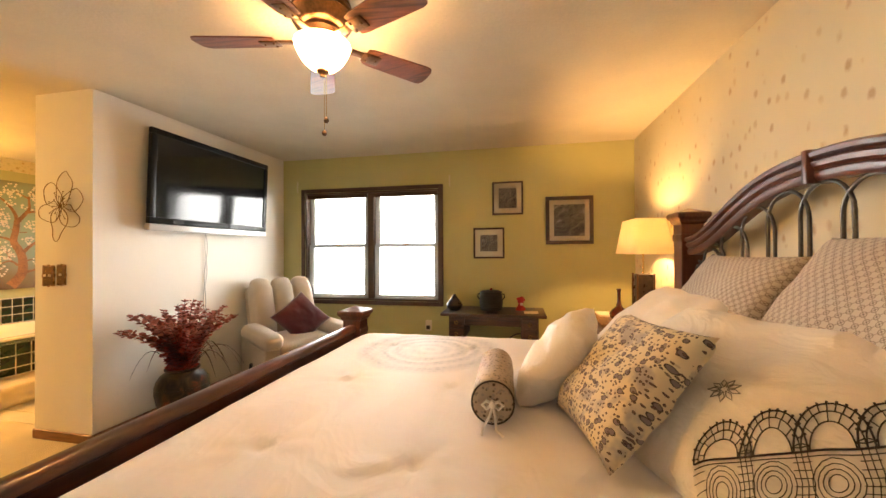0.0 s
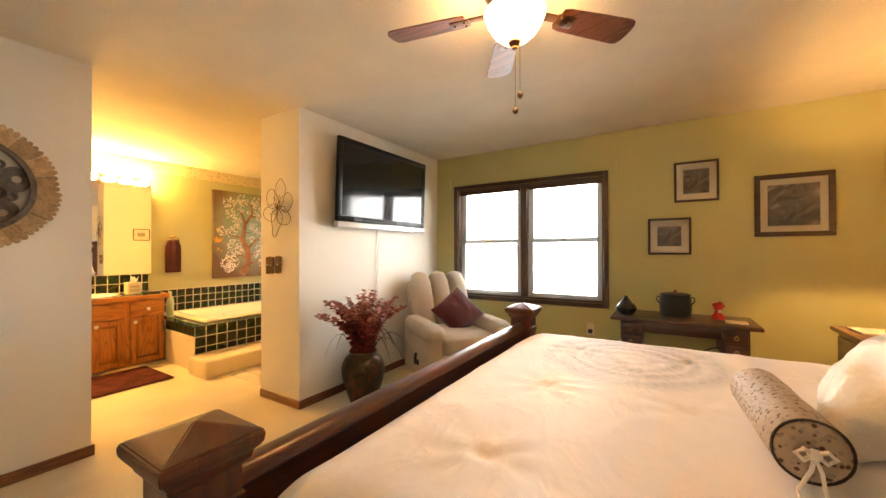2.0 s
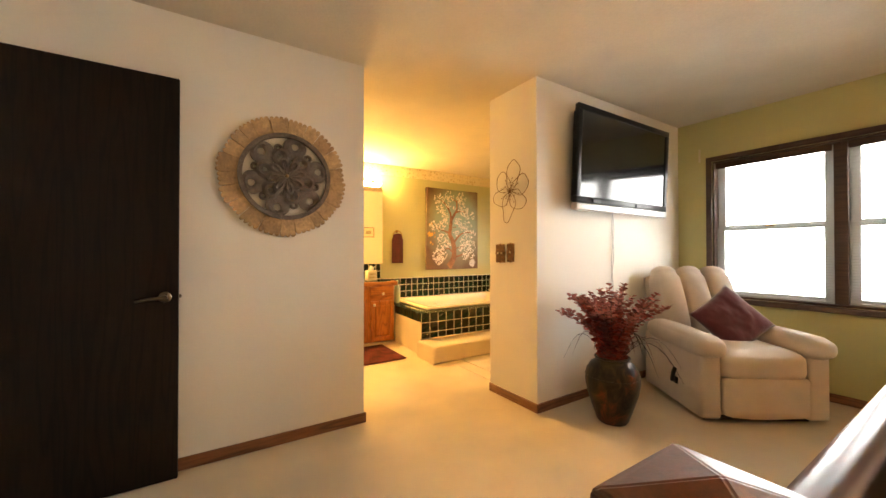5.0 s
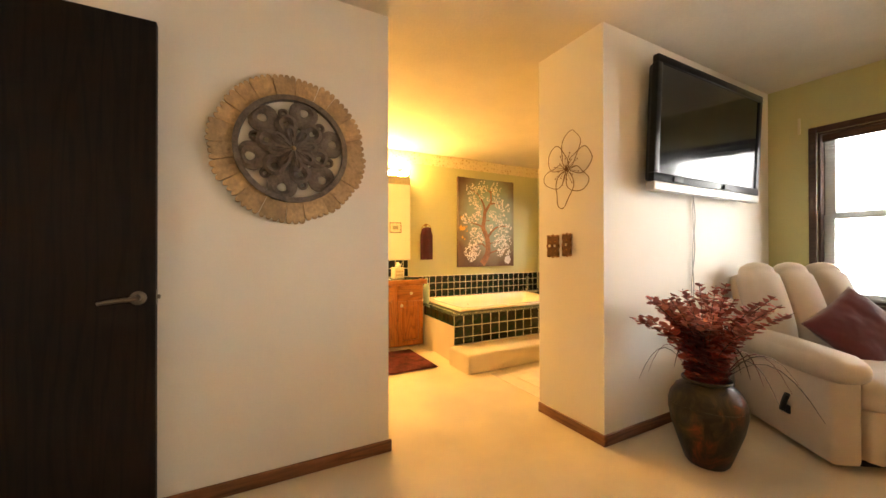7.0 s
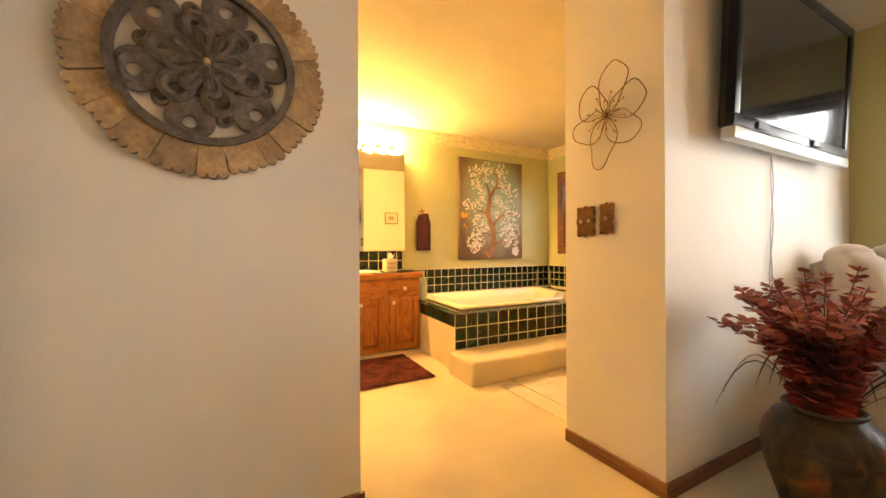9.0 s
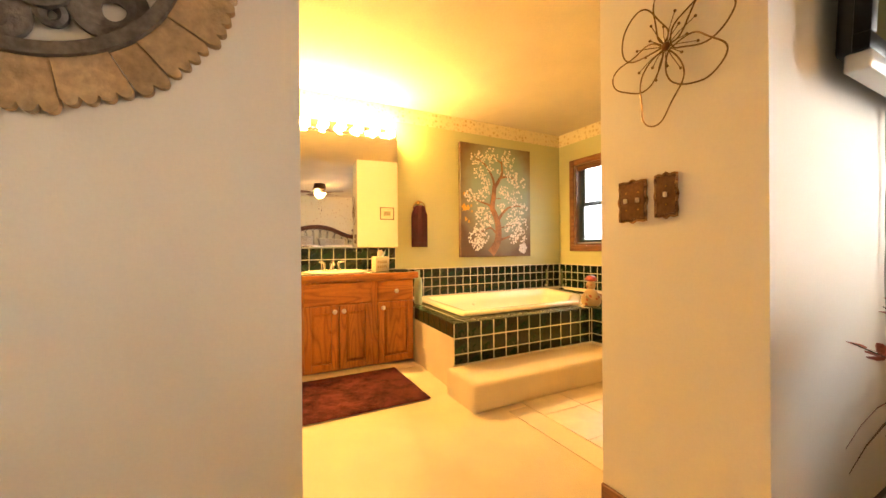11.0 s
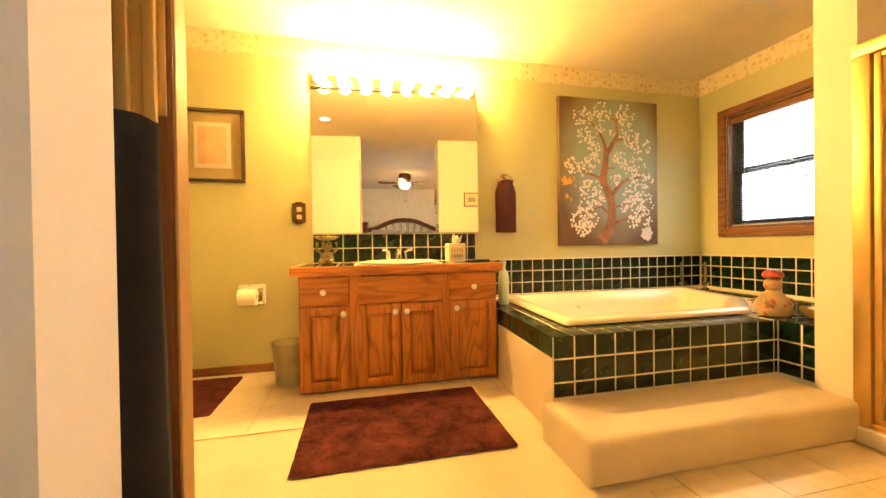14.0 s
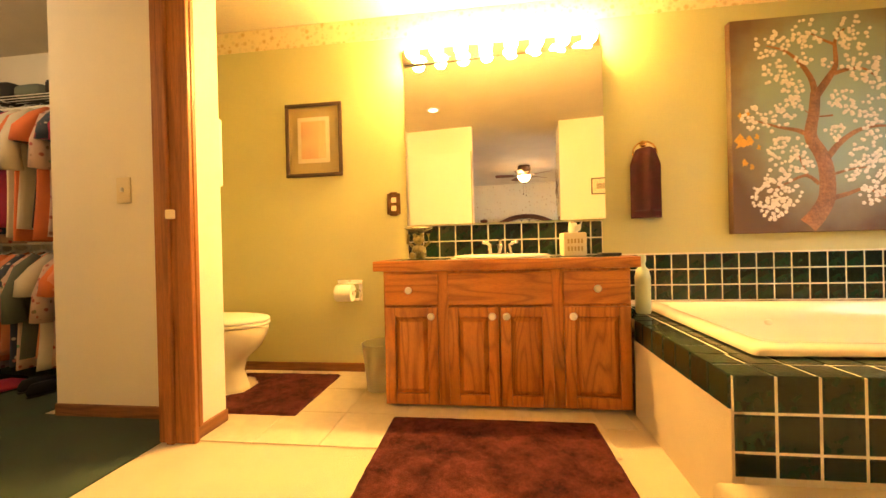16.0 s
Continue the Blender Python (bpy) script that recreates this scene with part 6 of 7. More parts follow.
part("lens", lathe([(0.0, -0.004), (0.05, -0.004), (0.05, -0.0055), (0.0, -0.0055)], 28), DOWNLIGHT, dl, "lit lens", True)

# things on the counter
tis = thing("tissue_box", (-4.86, 2.29, VZ + 0.001), label="cream boutique tissue box with lettering and a tissue", category="tissue box")
part("box", one(-0.062, 0.062, -0.062, 0.062, 0.0, 0.13, 0.006), MATBOARD, tis, "", True)
bm = bmesh.new()
for k in range(2):
    for i in range(5):
        box(bm, 0.0625, 0.064, -0.042 + i * 0.018, -0.032 + i * 0.018, 0.07 - k * 0.042, 0.095 - k * 0.042)
part("lettering", bm, surface("tan_print", (0.45, 0.33, 0.16), 0.7), tis, "two rows of tan lettering")
bm = bmesh.new()
lo = [(0.035 * math.cos(i * 0.785), 0.02 * math.sin(i * 0.785), 0.128) for i in range(8)]
hi = [(0.045 * math.cos(i * 0.785 + 0.4) + 0.01, 0.038 * math.sin(i * 0.785 + 0.4) + 0.012, 0.175 + 0.03 * math.sin(i * 2.3)) for i in range(8)]
a, b = [bm.verts.new(p) for p in lo], [bm.verts.new(p) for p in hi]
for i in range(8):
    j = (i + 1) % 8
    bm.faces.new((a[i], a[j], b[j], b[i]))
part("tissue", bm, WHITE, tis, "white tissue pulled up", "all")
bm = bmesh.new()
ball((-4.86, 1.40, VZ + 0.045), 0.045, 18, (0.9, 1.0, 1.0), bm)
ball((-4.855, 1.40, VZ + 0.115), 0.032, 16, (1, 1.15, 0.9), bm)
ball((-4.82, 1.37, VZ + 0.022), 0.022, 10, (1.2, 1, 1), bm)
ball((-4.82, 1.43, VZ + 0.022), 0.022, 10, (1.2, 1, 1), bm)
for s in (-1, 1):
    ball((-4.845, 1.40 + s * 0.022, VZ + 0.142), 0.012, 8, bm=bm)
    tube([(-4.86, 1.40 + s * 0.035, VZ + 0.075), (-4.85, 1.40 + s * 0.065, VZ + 0.10), (-4.85, 1.40 + s * 0.06, VZ + 0.15)], 0.010, 8, bm=bm)
lathe([(0.0, 0.155), (0.05, 0.165), (0.085, 0.185), (0.08, 0.19), (0.045, 0.172), (0.0, 0.164)], 20, (-4.86, 1.40, VZ), bm)
solid("ceramic_figurine", bm, surface("mottled_gold_green_glaze", (0.34, 0.28, 0.09), 0.3, var=0.5, big=30, coat=0.4), "mottled gold-green ceramic creature holding a dish", "figurine", smooth=True)
tray = solid("soap_dish", boxes((-4.80, -4.70, 2.40, 2.50, VZ + 0.001, VZ + 0.016), bevel=0.005), BLACKMATT, "small dark soap dish near the counter end", "soap dish", smooth=True)
solid("lotion_bottle", lathe([(0.0, 0.0), (0.034, 0.0), (0.037, 0.01), (0.037, 0.19), (0.030, 0.225), (0.015, 0.245), (0.014, 0.265), (0.018, 0.268), (0.018, 0.305), (0.0, 0.306)], 26, (-4.72, 2.605, DECK + 0.005)), SEAFOAM, "tall pale seafoam lotion bottle on the tub deck", "bottle", smooth=True)
bn = thing("waste_bin", (-4.80, 1.16, 0.008), label="translucent plastic waste bin beside the vanity", category="bin")
bm = lathe([(0.0, 0.0), (0.075, 0.0), (0.10, 0.27), (0.104, 0.272), (0.097, 0.272), (0.073, 0.004), (0.0, 0.004)], 28)
part("body", bm, CLEARPLASTIC, bn, "", True)

# wall fittings by the toilet
def y_picture(name, x, y0, y1, z0, z1, fw, mats, label, into):
    """A picture on a wall at x; into is +1 where the room lies towards +x."""
    p = thing(name, (x, (y0 + y1) / 2, z0), label=label, category="picture")
    d = 0.018
    xa = x + into * 0.002
    def slab(near, far, *r):
        xs = sorted((xa + into * near, xa + into * far))
        return (xs[0], xs[1], *r)
    bm = bmesh.new()
    for r in ((y0, y1, z1 - fw, z1), (y0, y1, z0, z0 + fw), (y0, y0 + fw, z0 + fw, z1 - fw), (y1 - fw, y1, z0 + fw, z1 - fw)):
        box(bm, *slab(0, d, *r), bevel=0.004)
    part("frame", bm, FRAMEWOOD, p, "dark wooden frame", True, True)
    k = 0.0
    for i, (inset, m, nm) in enumerate(mats):
        part(nm, boxes(slab(k, k + 0.006 - i * 0.002, y0 + fw + inset, y1 - fw - inset, z0 + fw + inset * 1.1, z1 - fw - inset * 1.1)), m, p, "", False, True)
        k += 0.0062 - i * 0.002
    g = part("glass", boxes(slab(0.0145, 0.016, y0 + fw, y1 - fw, z0 + fw, z1 - fw)), PANE, p, "", False, True)
    g.visible_shadow = False
    return p


y_picture("framed_print", -5.09, 0.444, 0.848, 1.336, 1.838, 0.024, [(0.0, surface("olive_gold_mat_board", (0.42, 0.33, 0.13), 0.9, var=0.04), "mat"), (0.065, MATBOARD, "inner_mat"), (0.09, ARTPRINT, "print")], "dark-framed abstract print with an olive gold mat", 1)
y_picture("framed_sign", -2.622, 2.82, 3.05, 1.44, 1.64, 0.012, [(0.0, MATBOARD, "mat"), (0.05, surface("grey_text_lines", (0.35, 0.3, 0.22), 0.8), "print")], "small framed sign with pale mat on the wall", -1)
og = thing("wall_outlet", (-5.088, 1.195, 1.13), label="ornate bronze outlet plate with ivory sockets", category="outlet")
part("plate", one(-5.089, -5.082, 1.158, 1.232, 1.058, 1.20, 0.004), BRONZE, og, "", True, True)
part("plate_rim", boxes((-5.0825, -5.079, 1.150, 1.166, 1.06, 1.198), (-5.0825, -5.079, 1.224, 1.24, 1.06, 1.198), (-5.0825, -5.079, 1.17, 1.22, 1.19, 1.208), (-5.0825, -5.079, 1.17, 1.22, 1.05, 1.068), bevel=0.003), BRONZE, og, "", True, True)
for z in (1.10, 1.155):
    part("socket", one(-5.082, -5.078, 1.178, 1.212, z - 0.017, z + 0.017, 0.003), IVORY, og, "ivory socket", True, True)
tp = thing("toilet_paper_holder", (-5.08, 0.90, 0.55), label="recessed polished holder with a white toilet roll", category="toilet roll holder")
part("plate", boxes((-5.089, -5.083, 0.79, 0.965, 0.60, 0.628), (-5.089, -5.083, 0.94, 0.965, 0.485, 0.60), (-5.089, -5.083, 0.79, 0.81, 0.485, 0.60), (-5.089, -5.083, 0.81, 0.94, 0.485, 0.505), bevel=0.002), CHROME, tp, "", True, True)
bm = lathe([(0.018, -0.055), (0.055, -0.055), (0.056, -0.05), (0.056, 0.05), (0.055, 0.055), (0.018, 0.055), (0.018, -0.055)], 30)
bm.transform(Matrix.Translation((-5.03, 0.862, 0.545)) @ Matrix.Rotation(radians(90), 4, "X"))
part("roll", bm, WHITE, tp, "white paper roll", True, True)
for y in (0.80, 0.925):
    part("arm", tube([(-5.084, y, 0.56), (-5.05, y, 0.555), (-5.03, y, 0.545)], 0.008, 8), CHROME, tp, "", True, True)

# towel ring
tr = thing("towel_ring", (-5.08, 2.768, 1.44), label="brass towel ring on the green wall", category="towel ring")
part("mount", ball((-5.078, 2.768, 1.435), 0.022, 14, (0.6, 1, 1)), BRASS, tr, "", True, True)
part("ring", tube(arc((-5.055, 2.768, 1.375), 0.068, 0, 360, 36, "yz")[:-1], 0.005, 8, True), BRASS, tr, "", True, True)
bm = bmesh.new()
last = None
for i in range(25):
    f = i / 24
    z = 1.385 - 0.405 * f
    w = 0.058 + 0.030 * min(1, f * 5)
    ring = []
    for j in range(28):
        a = 2 * math.pi * j / 28
        d = 0.026 * (1 + 0.22 * math.sin(a * 6 + 0.6))
        ring.append(bm.verts.new((-5.052 + d * math.cos(a) * (1.3 - 0.25 * f), 2.768 + w * math.sin(a), z + (0.018 * math.cos(a * 1.0) if i == 0 else 0))))
    if last:
        for j in range(28):
            k = (j + 1) % 28
            bm.faces.new((last[j], last[k], ring[k], ring[j]))
    else:
        bm.faces.new(ring)
    last = ring
bm.faces.new(last[::-1])
tw = solid("hand_towel", bm, TOWEL, "dark plum hand towel hanging through the ring", "towel", smooth="all")
part("border", boxes((-5.08, -5.022, 2.695, 2.84, 1.02, 1.028)), surface("dull_towel_band", (0.07, 0.02, 0.025), 0.8), tw, "woven band near the hem", False, True)

# ---------------------------------------------------------------- tree painting on canvas
PY0, PY1, PZ0, PZ1, PX = 3.248, 4.215, 0.868, 2.118, -5.045
paint = thing("tree_painting", (-5.07, 3.73, PZ0), label="large unframed canvas painting of a white-blossomed tree", category="painting")
CANV, t_, b_ = nodes_of("painted_canvas_ground")
v_ = coords(t_)
mp_ = t_.nodes.new("ShaderNodeMapping")
mp_.inputs["Location"].default_value = (0, -0.05, -0.63)
mp_.inputs["Scale"].default_value = (0, 1.05, 0.85)
t_.links.new(v_, mp_.inputs[0])
gr_ = t_.nodes.new("ShaderNodeTexGradient")
gr_.gradient_type = "SPHERICAL"
t_.links.new(mp_.outputs[0], gr_.inputs[0])
ns_ = add(t_, "ShaderNodeTexNoise", Scale=9.0, Detail=7.0)
t_.links.new(v_, ns_.inputs["Vector"])
mix_ = mixc(t_, 0.12, gr_.outputs[0], ns_.outputs[0])
t_.links.new(ramp(t_, mix_, [(0.36, (0.115, 0.065, 0.036)), (0.48, (0.21, 0.18, 0.115)), (0.60, (0.28, 0.36, 0.29)), (1.0, (0.34, 0.52, 0.47))]), b_.inputs["Base Color"])
b_.inputs["Roughness"].default_value = 0.6
wv_ = add(t_, "ShaderNodeTexNoise", Scale=260.0, Detail=2.0)
t_.links.new(v_, wv_.inputs["Vector"])
bump(t_, b_, wv_.outputs[0], 0.3, 0.002)
part("canvas", one(-5.089, PX, PY0, PY1, PZ0, PZ1, 0.004), CANV, paint, "stretched canvas with brown vignette", False, True)


def P(u, v, lift=0.0015):
    """A place on the canvas from fractions across and up."""
    return Vector((PX + lift, PY0 + (PY1 - PY0) * u, PZ0 + (PZ1 - PZ0) * v))


def stroke(bm, pts, w0, w1):
    ps = [P(*p) for p in pts]
    fine = []
    for i in range(len(ps) - 1):
        a, b = ps[max(0, i - 1)], ps[i]
        c, d = ps[i + 1], ps[min(len(ps) - 1, i + 2)]
        for k in range(6):
            f = k / 6
            fine.append(0.5 * ((2 * b) + (c - a) * f + (2 * a - 5 * b + 4 * c - d) * f * f + (3 * b - a - 3 * c + d) * f ** 3))
    fine.append(ps[-1])
    last = None
    for i, q in enumerate(fine):
        d = (fine[min(len(fine) - 1, i + 1)] - fine[max(0, i - 1)]).normalized()
        s = Vector((0, -d.z, d.y))
        w = w0 + (w1 - w0) * i / (len(fine) - 1)
        ring = [bm.verts.new(q - s * w), bm.verts.new(q + Vector((w * 0.16, 0, 0))), bm.verts.new(q + s * w)]
        if last:
            bm.faces.new((last[0], last[1], ring[1], ring[0]))
            bm.faces.new((last[1], last[2], ring[2], ring[1]))
        last = ring


bm = bmesh.new()
stroke(bm, [(0.405, 0.03), (0.46, 0.08), (0.51, 0.16), (0.51, 0.28), (0.48, 0.36), (0.43, 0.44), (0.45, 0.55), (0.46, 0.64)], 0.052, 0.026)
stroke(bm, [(0.46, 0.62), (0.53, 0.70), (0.57, 0.76), (0.57, 0.87), (0.62, 0.92)], 0.024, 0.004)
stroke(bm, [(0.46, 0.62), (0.44, 0.70), (0.38, 0.78), (0.30, 0.84), (0.20, 0.87)], 0.020, 0.003)
stroke(bm, [(0.56, 0.72), (0.64, 0.735), (0.72, 0.73), (0.78, 0.69)], 0.013, 0.003)
stroke(bm, [(0.57, 0.85), (0.50, 0.88), (0.42, 0.92)], 0.010, 0.002)
stroke(bm, [(0.51, 0.33), (0.58, 0.40), (0.68, 0.455), (0.80, 0.47), (0.96, 0.45)], 0.020, 0.003)
stroke(bm, [(0.43, 0.44), (0.36, 0.47), (0.26, 0.49), (0.12, 0.53)], 0.016, 0.003)
stroke(bm, [(0.53, 0.15), (0.62, 0.17), (0.72, 0.19), (0.82, 0.14)], 0.016, 0.003)
stroke(bm, [(0.47, 0.22), (0.40, 0.26), (0.30, 0.23), (0.20, 0.19)], 0.012, 0.003)
stroke(bm, [(0.41, 0.255), (0.38, 0.32), (0.35, 0.38)], 0.008, 0.003)
stroke(bm, [(0.54, 0.26), (0.64, 0.28), (0.76, 0.29)], 0.009, 0.002)
stroke(bm, [(0.55, 0.53), (0.46, 0.53), (0.40, 0.56)], 0.006, 0.002)
part("painted_trunk", bm, surface("raw_sienna_paint", (0.38, 0.18, 0.075), 0.55, var=0.45, big=9, fine=80, relief=0.4), paint, "brown painted trunk and boughs", "all", True)
random.seed(11)
CLUMPS = [(0.22, 0.865, 0.09, 16), (0.42, 0.91, 0.08, 15), (0.66, 0.90, 0.09, 18), (0.26, 0.74, 0.08, 14), (0.70, 0.75, 0.09, 16), (0.82, 0.69, 0.09, 16), (0.34, 0.66, 0.06, 9), (0.33, 0.58, 0.06, 9), (0.40, 0.79, 0.04, 5), (0.52, 0.77, 0.03, 4), (0.60, 0.59, 0.07, 13),
          (0.76, 0.53, 0.10, 18), (0.13, 0.54, 0.07, 12), (0.25, 0.53, 0.08, 10), (0.56, 0.45, 0.05, 8), (0.90, 0.45, 0.07, 9), (0.30, 0.36, 0.11, 24), (0.38, 0.32, 0.06, 8), (0.74, 0.37, 0.10, 20), (0.86, 0.30, 0.09, 16), (0.20, 0.17, 0.09, 22), (0.30, 0.16, 0.08, 14), (0.24, 0.25, 0.07, 10), (0.70, 0.24, 0.09, 14), (0.84, 0.19, 0.09, 14), (0.72, 0.16, 0.05, 6), (0.22, 0.10, 0.05, 6)]
bm = bmesh.new()
for u, v, r, n in CLUMPS:
    for _ in range(int(n * 2.4)):
        a, q = random.uniform(0, 6.28), 1.12 * r * math.sqrt(random.random())
        uu, vv = u + q * math.cos(a), v + q * 0.75 * math.sin(a)
        if not (0.03 < uu < 0.98 and 0.03 < vv < 0.98):
            continue
        c = P(uu, vv, 0.0025)
        s = random.uniform(0.0085, 0.0125)
        ring = [bm.verts.new(c + Vector((0, s * (1 + 0.2 * math.cos(5 * k * 0.628)) * math.cos(k * 0.628), s * math.sin(k * 0.628)))) for k in range(10)]
        top = bm.verts.new(c + Vector((0.003, 0, 0)))
        for k in range(10):
            bm.faces.new((ring[k], ring[(k + 1) % 10], top))
ob = part("painted_blossoms", bm, surface("cream_impasto_paint", (0.86, 0.82, 0.74), 0.5, var=0.1, big=30, relief=0.3), paint, "dabs of cream impasto blossom", "all", True)
ob["kind"] = "stuff"
bm = bmesh.new()
for u, v, s in ((0.05, 0.43, 0.05), (0.10, 0.43, 0.035), (0.05, 0.55, 0.022), (0.09, 0.56, 0.02), (0.07, 0.33, 0.025), (0.11, 0.31, 0.02), (0.14, 0.45, 0.02), (0.15, 0.40, 0.018)):
    c = P(u, v, 0.002)
    n = 11
    ring = [bm.verts.new(c + Vector((0, s * (0.75 + 0.35 * math.sin(k * 2.7 + u * 30)) * math.cos(2 * math.pi * k / n) * 0.8, s * (0.8 + 0.3 * math.cos(k * 1.9)) * math.sin(2 * math.pi * k / n)))) for k in range(n)]
    bm.faces.new(ring)
part("painted_gold_leaves", bm, surface("golden_ochre_paint", (0.75, 0.42, 0.06), 0.5, var=0.2, big=20), paint, "golden leaf splashes at the edge", False, True)
bm = bmesh.new()
for k in range(26):
    a = k * 2.4
    q = 0.045 * math.sqrt((k + 0.5) / 26)
    c = P(0.88, 0.075, 0.002) + Vector((0, q * 1.2 * math.cos(a), q * 1.3 * math.sin(a)))
    ball(c, 0.014, 6, (0.3, 1, 0.9), bm)
part("painted_white_bloom", bm, surface("titanium_white_paint", (0.78, 0.76, 0.74), 0.5, var=0.2, big=40), paint, "cluster of white petals in the corner", True, True)

# ---------------------------------------------------------------- tub, deck and step
def slab(points, z0, z1):
    bm = bmesh.new()
    a = [bm.verts.new((x, y, z0)) for x, y in points]
    b = [bm.verts.new((x, y, z1)) for x, y in points]
    bm.faces.new(a[::-1])
    bm.faces.new(b)
    for i in range(len(a)):
        j = (i + 1) % len(a)
        bm.faces.new((a[i], a[j], b[j], b[i]))
    return bm


tub = thing("bathtub", (-4.4, 3.3, 0.2), label="ivory drop-in bathtub set in a dark green tiled deck", category="bathtub")
OUT = [(-3.97, 2.635), (-3.97, 3.84), (-4.32, 4.25), (-5.0, 4.45), (-5.0, 2.69)]
def shrunk(pts, d):
    cx, cy = sum(p[0] for p in pts) / len(pts), sum(p[1] for p in pts) / len(pts)
    out = []
    n = len(pts)
    for i in range(n):
        p, q, r = Vector(pts[i - 1]), Vector(pts[i]), Vector(pts[(i + 1) % n])
        e1, e2 = (q - p).normalized(), (r - q).normalized()
        n1, n2 = Vector((-e1.y, e1.x)), Vector((-e2.y, e2.x))
        m = (n1 + n2).normalized()
        k = d / max(0.3, m.dot(n1))
        o = q + m * k
        out.append((o.x, o.y))
    return out
def smooth_poly(pts, r=0.09, seg=5):
    out = []
    n = len(pts)
    for i in range(n):
        p, q, s = Vector(pts[i - 1]), Vector(pts[i]), Vector(pts[(i + 1) % n])
        a, b = q + (p - q).normalized() * r, q + (s - q).normalized() * r
        for k in range(seg + 1):
            f = k / seg
            o = a.lerp(q, f).lerp(q.lerp(b, f), f)
            out.append((o.x, o.y))
    return out
bm = bmesh.new()
last = None
for inset, z, rr in ((0.0, DECK + 0.004, 0.03), (0.0, 0.475, 0.03), (0.012, 0.488, 0.035), (0.075, 0.488, 0.06), (0.10, 0.478, 0.08), (0.125, 0.40, 0.10), (0.18, 0.20, 0.12), (0.24, 0.15, 0.13), (0.36, 0.14, 0.05)):
    ring = [bm.verts.new((x, y, z)) for x, y in smooth_poly(shrunk(OUT, inset), rr)]
    if last:
        for i in range(len(ring)):
            j = (i + 1) % len(ring)
            bm.faces.new((last[i], last[j], ring[j], ring[i]))
    last = ring
bm.faces.new(last)
part("shell", bm, ACRYLIC, tub, "smooth ivory rim and basin", "all", True)
part("drain_overflow", ball((-4.872, 3.3, 0.38), 0.022, 14, (0.3, 1, 1)), ACRYLIC, tub, "", True, True)

plat = thing("tub_platform", (-4.4, 3.3, 0), label="built-in tub platform with green tiles over cream sides", category="platform", kind="structure")
FX, FY, RY = -3.80, 2.462, 3.79
part("surround", boxes((FX - 0.12, FX, FY + 0.03, RY, 0, DECK - 0.004), (FX - 0.12, -3.624, RY, 4.728, 0, DECK - 0.004), (-5.088, -4.98, 2.54, 4.728, 0, DECK - 0.004), (-4.98, FX - 0.12, 4.45, 4.728, 0, DECK - 0.004)), GROUT, plat, "", False, True)
part("deck_bed", slab([(FX - 0.12, RY), (FX - 0.12, 4.45), (-4.98, 4.45), (-4.98, 4.36), (-4.34, 4.17), (-4.04, 3.82)], 0.3, DECK - 0.005), GROUT, plat, "", False, True)
part("side_panel", slab([(FX - 0.003, FY - 0.002), (-4.563, 2.498), (-4.563, 2.60), (FX - 0.003, 2.56)], 0.0, DECK - 0.097), CARPET, plat, "cream carpeted side", False, True)
part("side_bed", slab([(FX - 0.003, FY + 0.004), (-4.563, 2.504), (-4.98, 2.545), (-4.98, 2.73), (FX - 0.10, 2.68), (FX - 0.003, 2.66)], DECK - 0.096, DECK - 0.004), GROUT, plat, "", False, True)
bm = one(FX + 0.006, -3.435, FY - 0.058, 3.745, 0.0, 0.178)
bmesh.ops.bevel(bm, geom=[e for e in bm.edges if all(v.co.z > 0.15 for v in e.verts) or all(v.co.x > -3.445 for v in e.verts)], offset=0.032, segments=5, affect="EDGES", profile=0.5)
solid("tub_step", bm, CARPET, "cream carpeted step in front of the tub", "step", kind="structure", smooth=True)

# candles and figures on the deck
CANDLE = surface("grey_green_wax", (0.16, 0.18, 0.11), 0.4, var=0.1)
for x, y in ((-5.035, 4.46), (-4.93, 4.60)):
    c = thing("taper_candle", (x, y, DECK + 0.002), label="pale taper candle in a silver holder on the deck", category="candle", group="candles on the tub deck")
    part("holder", lathe([(0.0, 0.0), (0.032, 0.0), (0.034, 0.006), (0.014, 0.016), (0.012, 0.03), (0.03, 0.05), (0.032, 0.062), (0.014, 0.066), (0.0, 0.066)], 22), CHROME, c, "", True)
    part("candle", lathe([(0.0, 0.06), (0.012, 0.06), (0.011, 0.235), (0.004, 0.245), (0.0, 0.245)], 14), CANDLE, c, "", True)
bm = bmesh.new()
fx, fy = -3.90, 3.90
lathe([(0.0, 0.0), (0.07, 0.0), (0.085, 0.03), (0.08, 0.075), (0.05, 0.12), (0.028, 0.14), (0.0, 0.145)], 22, (fx, fy, DECK + 0.003), bm)
ball((fx, fy, DECK + 0.175), 0.042, 16, bm=bm)
for s in (-1, 1):
    tube([(fx, fy + s * 0.055, DECK + 0.10), (fx + 0.03, fy + s * 0.09, DECK + 0.085), (fx + 0.05, fy + s * 0.06, DECK + 0.06)], 0.014, 8, bm=bm)
solid("ceramic_figurine", bm, spotted("painted_white_ceramic_with_flowers", (0.40, 0.28, 0.15), (0.30, 0.06, 0.03), 22.0, 0.22, 0.12, 1.0, 0.3), "round painted ceramic figure with red blotches", "figurine", smooth=True)
bm = bmesh.new()
lathe([(0.0, 0.0), (0.038, 0.0), (0.05, 0.012), (0.046, 0.03), (0.028, 0.046), (0.0, 0.05)], 20, (fx, fy, DECK + 0.212), bm)
solid("red_ceramic_cap", bm, surface("red_orange_glaze", (0.40, 0.05, 0.03), 0.35, var=0.4, big=30), "red glazed cap on the ceramic figure", "cap", smooth=True)
